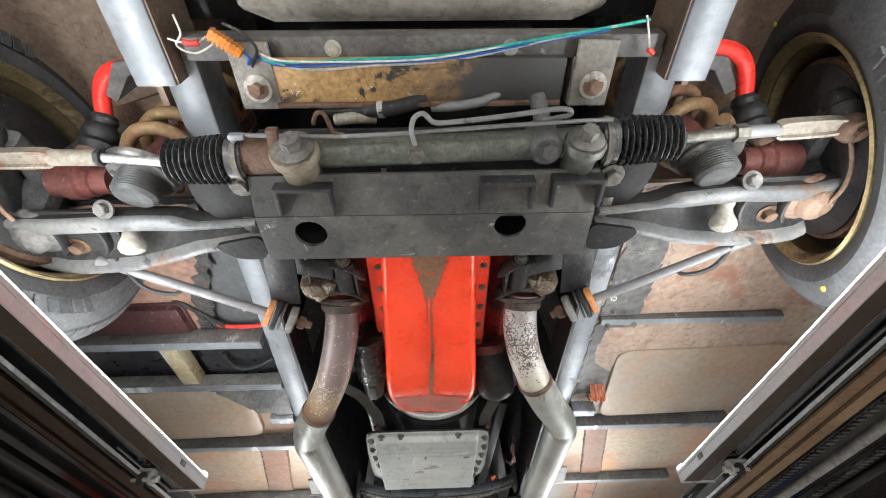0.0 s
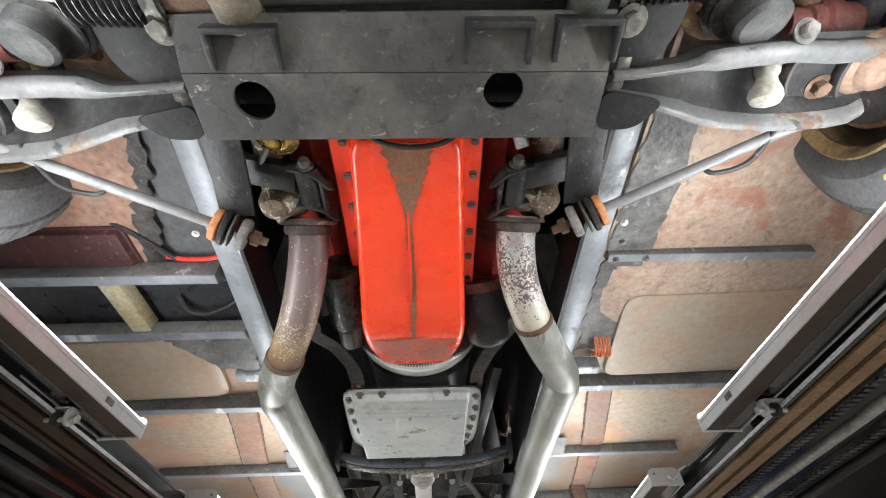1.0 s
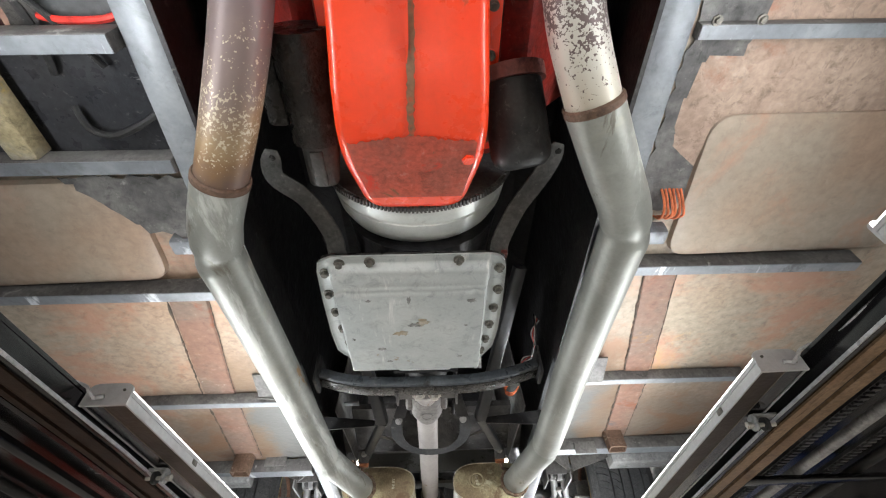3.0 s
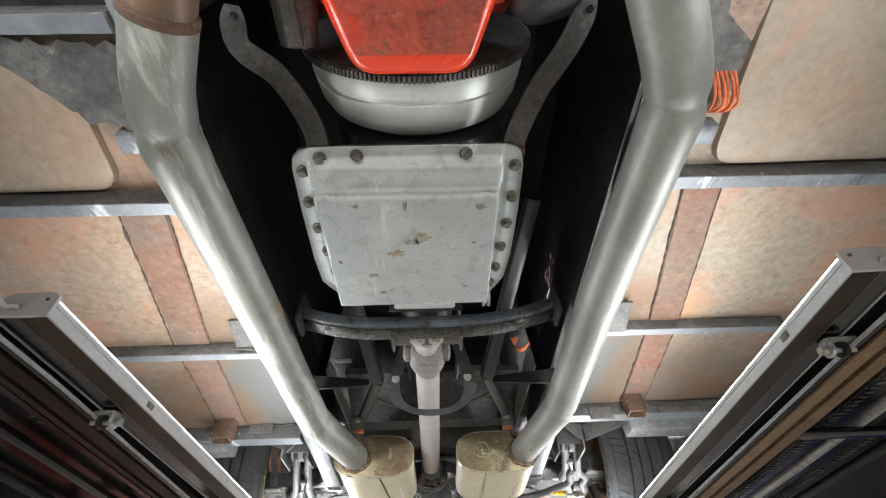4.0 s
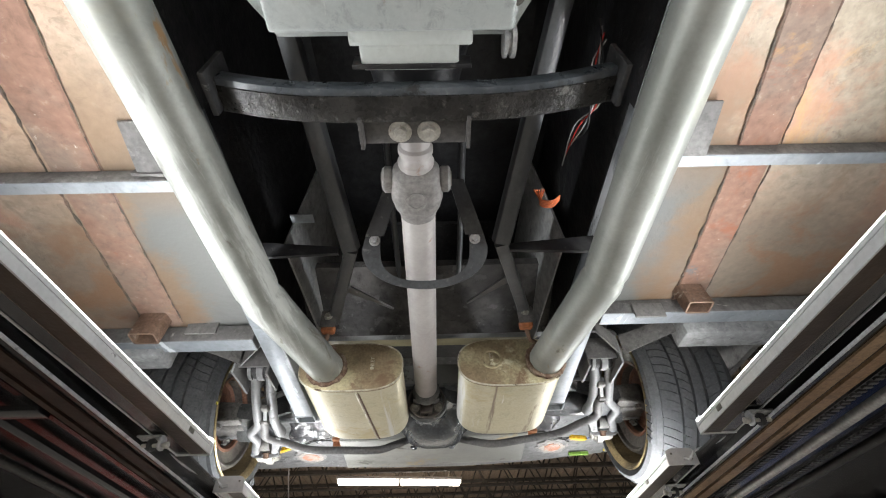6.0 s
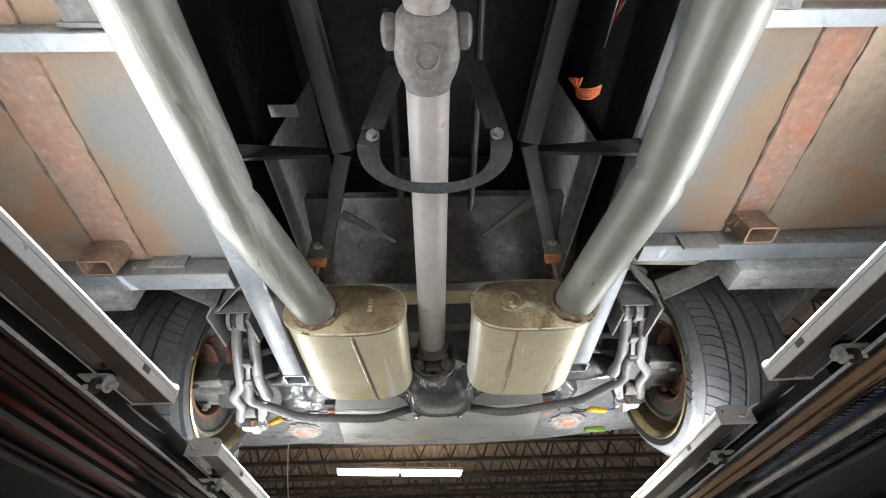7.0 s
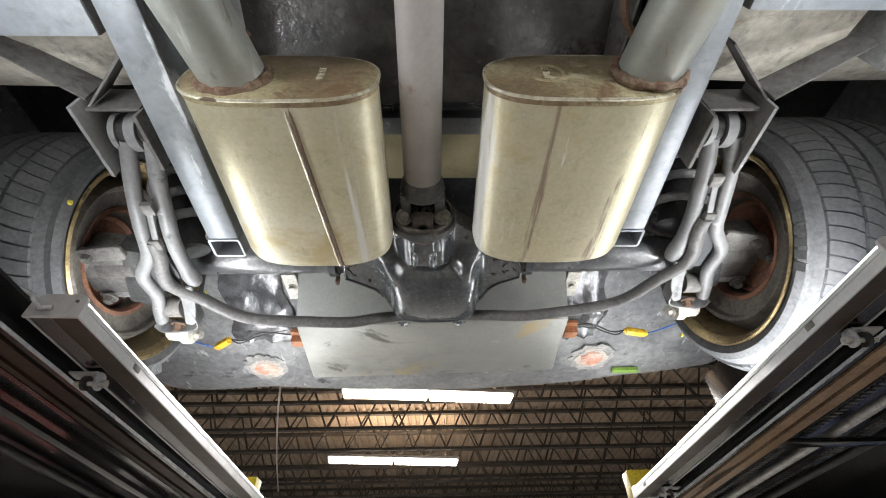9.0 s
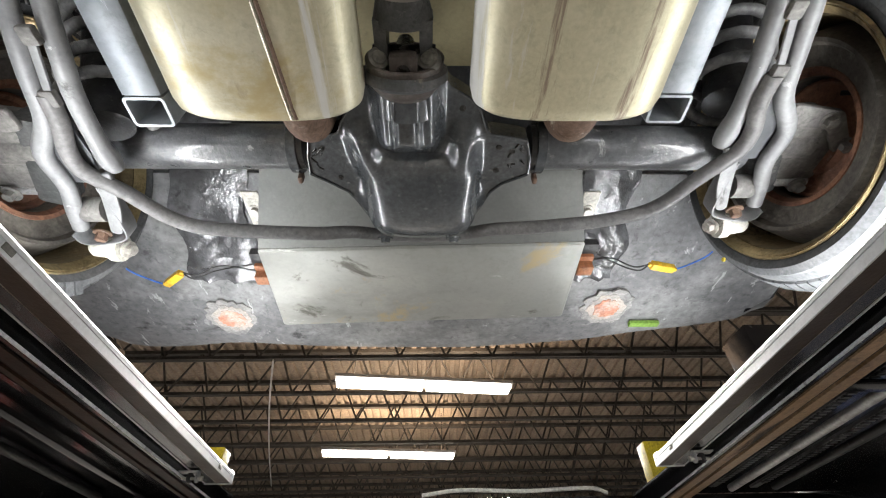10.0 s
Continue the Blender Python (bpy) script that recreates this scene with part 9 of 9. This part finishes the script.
# twin-tube trailing arms with their brackets, springs
for s in (-1, 1):
    low = 0.0 if s > 0 else -0.030
    def Q(x, y, z, k=1.0):
        """Mirrored about the car's middle; one side hangs lower toward the rear."""
        f = min(1.0, max(0.0, (y - 2.30) / 0.15))
        return (0.0 + s * x, y + (0.0 if s > 0 else 0.028 * f), z + low * f)
    br = thing("arm_bracket", Q(0.46, 2.28, 1.82), "welded grey steel bracket holding the trailing arm bush", "bracket", "trailing arm brackets")
    part("side_plate", box(B(), (CX + s * 0.408 - 0.003, 2.27, 1.792), (CX + s * 0.408 + 0.003, 2.36, 1.872), 0.001), DARK_STEEL, br)
    part("side_plate", box(B(), (CX + s * 0.487 - 0.003, 2.255, 1.790), (CX + s * 0.487 + 0.003, 2.37, 1.872), 0.001), ARM_GREY, br)
    part("front_plate", box(B(), (CX + s * 0.448 - 0.040, 2.268, 1.812), (CX + s * 0.448 + 0.040, 2.273, 1.872), 0.001), DARK_STEEL, br)
    part("wing_plate", loft(B(), [[Q(0.488, 2.255, 1.815), Q(0.488, 2.258, 1.815), Q(0.488, 2.258, 1.87), Q(0.488, 2.255, 1.87)], [Q(0.62, 2.17, 1.835), Q(0.62, 2.173, 1.835), Q(0.62, 2.173, 1.875), Q(0.62, 2.17, 1.875)]]), DARK_STEEL, br, "diagonal wing plate")
    part("wing_plate", loft(B(), [[Q(0.485, 2.262, 1.812), Q(0.485, 2.266, 1.812), Q(0.485, 2.266, 1.87), Q(0.485, 2.262, 1.87)], [Q(0.405, 2.185, 1.835), Q(0.405, 2.189, 1.835), Q(0.405, 2.189, 1.875), Q(0.405, 2.185, 1.875)]]), DARK_STEEL, br, "diagonal wing plate")
    arm = thing("trailing_arm", Q(0.50, 2.5, 1.79), "grey twin-tube trailing arm of the rear suspension", "trailing arm", "trailing arms")
    bush = part("bush", rod(B(), Q(0.415, 2.315, 1.835), Q(0.480, 2.315, 1.835), 0.0225, 22), RUBBER, arm, "black rubber bush")
    for u, w, r in ((0.416, 0.009, 0.028), (0.441, 0.016, 0.029), (0.471, 0.009, 0.028)):
        part("bush_ring", rod(B(), Q(u, 2.315, 1.835), Q(u + w, 2.315, 1.835), r, 26), ARM_GREY, bush, "grey metal bush ring")
    inner = [Q(0.428, 2.320, 1.822), Q(0.442, 2.380, 1.814), Q(0.450, 2.424, 1.812), Q(0.461, 2.475, 1.812), Q(0.468, 2.540, 1.812), Q(0.466, 2.590, 1.812)]
    outer = [Q(0.466, 2.320, 1.822), Q(0.480, 2.378, 1.808), Q(0.494, 2.436, 1.804), Q(0.511, 2.499, 1.802), Q(0.548, 2.555, 1.802), Q(0.549, 2.612, 1.802), Q(0.566, 2.66, 1.802), Q(0.578, 2.70, 1.802)]
    part("arm_tube", tube(B(), inner, 0.0128, 16, scale=[1.0] * 24 + [1.05, 1.1, 1.2, 1.25, 1.2, 1.1, 0.8]), ARM_GREY, arm, "inner arm tube with a swaged end")
    part("arm_tube", tube(B(), outer, 0.0122, 16), ARM_GREY, arm)
    part("web_plate", prism(B(), [Q(x, y, 0)[:2] for x, y in ((0.490, 2.495), (0.515, 2.505), (0.545, 2.555), (0.545, 2.61), (0.50, 2.615), (0.487, 2.56))], 1.809 + low, 1.814 + low), DARK_TUBE, arm, "welded web plate")
    part("spring_tab", prism(B(), rounded([Q(x, y, 0)[:2] for x, y in ((0.468, 2.585), (0.495, 2.59), (0.515, 2.66), (0.532, 2.71), (0.515, 2.715), (0.490, 2.66))], 0.008, 3), 1.797 + low, 1.803 + low, I4, 0.0015), ARM_GREY, arm, "bent grey tab")
    bm = sweep(B(), glide([Q(0.505, 2.615, 1.815), Q(0.505, 2.70, 1.812), Q(0.52, 2.728, 1.810), Q(0.585, 2.735, 1.810), Q(0.598, 2.715, 1.812)], 4), rect(0.003, 0.034, 0.001))
    part("end_bracket", bm, ARM_GREY, arm, "folded U-shaped end bracket")
    part("bush_cup", lathe(B(), [(0, 0), (0.012, 0.0), (0.017, 0.006), (0.019, 0.03), (0.024, 0.036), (0.024, 0.052), (0, 0.054)], along(Q(0.590, 2.752, 1.806), (-s, 0.08, 0)), 22), PALE_PAINT, arm, "cream bush cup")
    part("end_bolt", bolt(B(), Q(0.530, 2.757, 1.804), (-s, 0, -0.3), 0.010, True, 0.012), ZINC, arm)
    part("bush_sleeve", rod(B(), Q(0.525, 2.672, 1.815), Q(0.560, 2.672, 1.815), 0.021, 20), CALIPER, arm, "grey bush sleeve")
    part("arm_bolt", bolt(B(), Q(0.548, 2.712, 1.800), (0, 0.4, -1), 0.009, True, 0.014), RUSTY, arm)
    sp = thing("rear_spring", Q(0.468, 2.52, 1.84), "dark grey rear coil spring leaning forward beside the frame rail", "spring", "rear springs")
    lo, hi = Vector(Q(0.470, 2.535, 1.852)), Vector(Q(0.545, 2.435, 2.10))
    part("coil", coil(B(), lo, hi, 0.058, 5.6, 0.0088), SPRING_GREY, sp)
    part("damper", rod(B(), lo - (hi - lo) * 0.02, hi, 0.034, 20), BLACK_STEEL, sp, "black damper body")

roll = thing("rear_anti_roll_bar", (CX, 2.75, 1.76), "dull grey rear anti-roll bar passing below the differential", "anti-roll bar")
pts = [(-0.486, 2.492, 1.772), (-0.490, 2.53, 1.768), (-0.504, 2.573, 1.766), (-0.502, 2.61, 1.766), (-0.462, 2.652, 1.768), (-0.428, 2.694, 1.768), (-0.385, 2.725, 1.770), (-0.30, 2.738, 1.772), (-0.19, 2.744, 1.772), (-0.135, 2.762, 1.794), (-0.08, 2.800, 1.826), (-0.01, 2.812, 1.834), (0.06, 2.800, 1.826), (0.12, 2.760, 1.798), (0.19, 2.735, 1.778), (0.30, 2.733, 1.790), (0.375, 2.717, 1.794), (0.413, 2.692, 1.795), (0.447, 2.643, 1.795), (0.487, 2.59, 1.795), (0.491, 2.552, 1.795), (0.478, 2.511, 1.796), (0.477, 2.47, 1.798)]
part("bar", tube(B(), pts, 0.0118, 14, 5), BAR_GREY, roll)
for s in (-1, 1):
    z = 1.797 if s > 0 else 1.768
    y = 2.389 if s > 0 else 2.418
    a, b = Vector((s * 0.458, y, z + 0.003)), Vector((s * 0.480, y + 0.077, z))
    lk = part("end_link", bar(B(), [a, b], 0.010, 0.005, 0.001), ARM_GREY, roll, "flat steel end link")
    for p in (a, b):
        part("link_clip", box(B(), (p.x - 0.010, p.y - 0.011, p.z - 0.006), (p.x + 0.010, p.y + 0.011, p.z + 0.006), 0.003), CALIPER, lk)

# ---- fuel tank ----
tank = thing("fuel_tank", (0, 2.99, 1.848), "flat dull metal fuel tank under the boot", "fuel tank")
ring = lambda z, i: [(x, y, z) for x, y in rounded([(-0.348 + i, 2.868 + i), (0.330 - i, 2.848 + i), (0.338 - i, 3.112 - i), (-0.360 + i, 3.142 - i)], 0.006, 2)]
part("tank_shell", loft(B(), [ring(1.848, 0.004), ring(1.852, 0.0), ring(2.14, 0.0)]), TANK, tank, "stained galvanised shell")
part("front_slope", loft(B(), [[(-0.346, 2.866, 1.853), (0.328, 2.846, 1.853), (0.328, 2.866, 1.870), (-0.346, 2.886, 1.870)], [(-0.318, 2.700, 1.935), (0.300, 2.680, 1.935), (0.300, 2.690, 1.950), (-0.318, 2.710, 1.950)]]), TANK_SHADE, tank, "sloping front face of the tank, darkened as shade")
for s, x in ((-1, -0.375), (1, 0.360)):
    b = part("strap_bracket", box(B(), (x - 0.018, 2.80, 1.955), (x + 0.018, 2.90, 1.96), 0.001), PALE_PAINT, tank, "cream steel bracket")
    part("bracket_bolt", bolt(B(), (x, 2.85, 1.955), (0, 0, -1), 0.009), ZINC, b)
for s, x, y in ((-1, -0.378, 2.985), (1, 0.366, 2.955)):
    t = thing("wiring_block", (x, y, 1.87), "copper-brown plastic connector block by the fuel tank", "connector block", "connector blocks")
    part("base", box(B(), (x - 0.026, y - 0.045, 1.905), (x + 0.026, y - 0.005, 1.925), 0.002), BLACK_STEEL, t)
    part("block", box(B(), (x - 0.018, y, 1.875), (x + 0.018, y + 0.028, 1.905), 0.002), COPPER_BLOCK, t)
    part("foot", box(B(), (x - 0.020, y - 0.015, 1.895), (x + 0.020, y + 0.03, 1.925), 0.002), COPPER_BLOCK, t)
for s, p, ang in ((-1, Vector((-0.575, 2.985, 1.872)), -38), (1, Vector((0.535, 2.945, 1.868)), 14)):
    t = thing("side_resistor", p, "yellow load resistor hanging on thin wires", "resistor", "yellow resistors")
    m = Matrix.Translation(p) @ Matrix.Rotation(radians(ang), 4, "Z")
    bm = box(B(), (-0.030, -0.009, -0.008), (0.030, 0.009, 0.008), 0.003, m)
    box(bm, (-0.036, -0.004, -0.004), (0.036, 0.004, 0.004), 0.001, m)
    part("resistor_body", bm, RESISTOR, t)
    e0, e1 = m @ Vector((-0.034, 0, 0)), m @ Vector((0.034, 0, 0))
    if s < 0:
        e0, e1 = e1, e0
    part("lead", tube(B(), [e0, e0 + Vector((-s * 0.03, 0.012, 0.004)), e0 + Vector((-s * 0.08, 0.0, 0.02)), Vector((s * 0.385, p.y + 0.01, 1.90))], 0.0018, 6), WIRE_BLACK, t)
    part("lead", tube(B(), [e0, e0 + Vector((-s * 0.02, 0.02, 0.0)), e0 + Vector((-s * 0.07, 0.015, 0.02)), Vector((s * 0.385, p.y - 0.01, 1.91))], 0.0018, 6), WIRE_BLACK, t)
    part("lead", tube(B(), [e1, e1 + Vector((s * 0.02, -0.012, 0.0)), e1 + Vector((s * 0.04, -0.05, -0.01)), e1 + Vector((s * 0.03, -0.09, -0.03))], 0.0018, 6), WIRE_BLUE, t)

# ---- things on the floor panel by the front wheel ----
bat = thing("battery_box", (-0.68, 0.76, 1.88), "dark maroon plastic battery box above a steel bar", "battery box")
part("case", box(B(), (-0.835, 0.715, 1.862), (-0.555, 0.80, 2.05), 0.008), BATTERY, bat)
part("lid", box(B(), (-0.84, 0.710, 1.876), (-0.55, 0.805, 1.884), 0.002), BATTERY, bat)
part("floor_plate", box(B(), (-0.90, 0.832, 1.905), (-0.41, 1.07, 1.911)), TAR_SCRATCHED, bat, "black resin-coated shelf")
wires("battery_cables", [
    ([(-0.555, 0.735, 1.90), (-0.53, 0.75, 1.885), (-0.515, 0.79, 1.88), (-0.52, 0.83, 1.885), (-0.535, 0.87, 1.895)], WIRE_BLACK, 0.006),
    ([(-0.60, 0.70, 1.90), (-0.55, 0.715, 1.88), (-0.50, 0.77, 1.878), (-0.47, 0.82, 1.882), (-0.455, 0.86, 1.89)], WIRE_BLACK, 0.005),
    ([(-0.50, 0.79, 1.882), (-0.47, 0.795, 1.879), (-0.42, 0.795, 1.879), (-0.395, 0.79, 1.88)], WIRE_RED, 0.005),
    ([(-0.535, 0.92, 1.895), (-0.52, 0.95, 1.88), (-0.485, 0.96, 1.875), (-0.44, 0.945, 1.878), (-0.41, 0.93, 1.885)], WIRE_BLACK, 0.006),
], "black battery cables with one red lead")
wires("orange_wire_coil", [
    ([(0.428 + 0.007 * j, 1.085, 1.880), (0.430 + 0.007 * j, 1.098 + 0.003 * (j % 2), 1.862), (0.432 + 0.007 * j, 1.118, 1.852 - 0.002 * (j % 3)), (0.434 + 0.007 * j, 1.138 - 0.003 * (j % 2), 1.860), (0.434 + 0.006 * j, 1.148, 1.880)], WIRE_ORANGE, 0.0024) for j in range(6)
], "small coil of bright orange wire beside the side rail")
wires("tunnel_wires", [
    ([(0.205 + 0.005 * j, 1.80, 1.91), (0.215, 1.805 + 0.003 * j, 1.885), (0.235, 1.802 + 0.004 * j, 1.878), (0.255, 1.808 + 0.003 * j, 1.90)], WIRE_ORANGE, 0.0016) for j in range(5)
] + [([(0.262 + 0.006 * j, 1.50 + 0.01 * j, 1.93), (0.272 - 0.004 * j, 1.56, 1.90 + 0.004 * j), (0.263 + 0.005 * j, 1.61, 1.885), (0.270 - 0.006 * j, 1.66, 1.892 + 0.004 * j), (0.260, 1.72 + 0.015 * j, 1.94)], (WIRE_BLACK, WIRE_GREY, WIRE_RED, WIRE_GREY)[j], 0.0013) for j in range(4)],
      "orange and pale wires hanging in the dark tunnel")
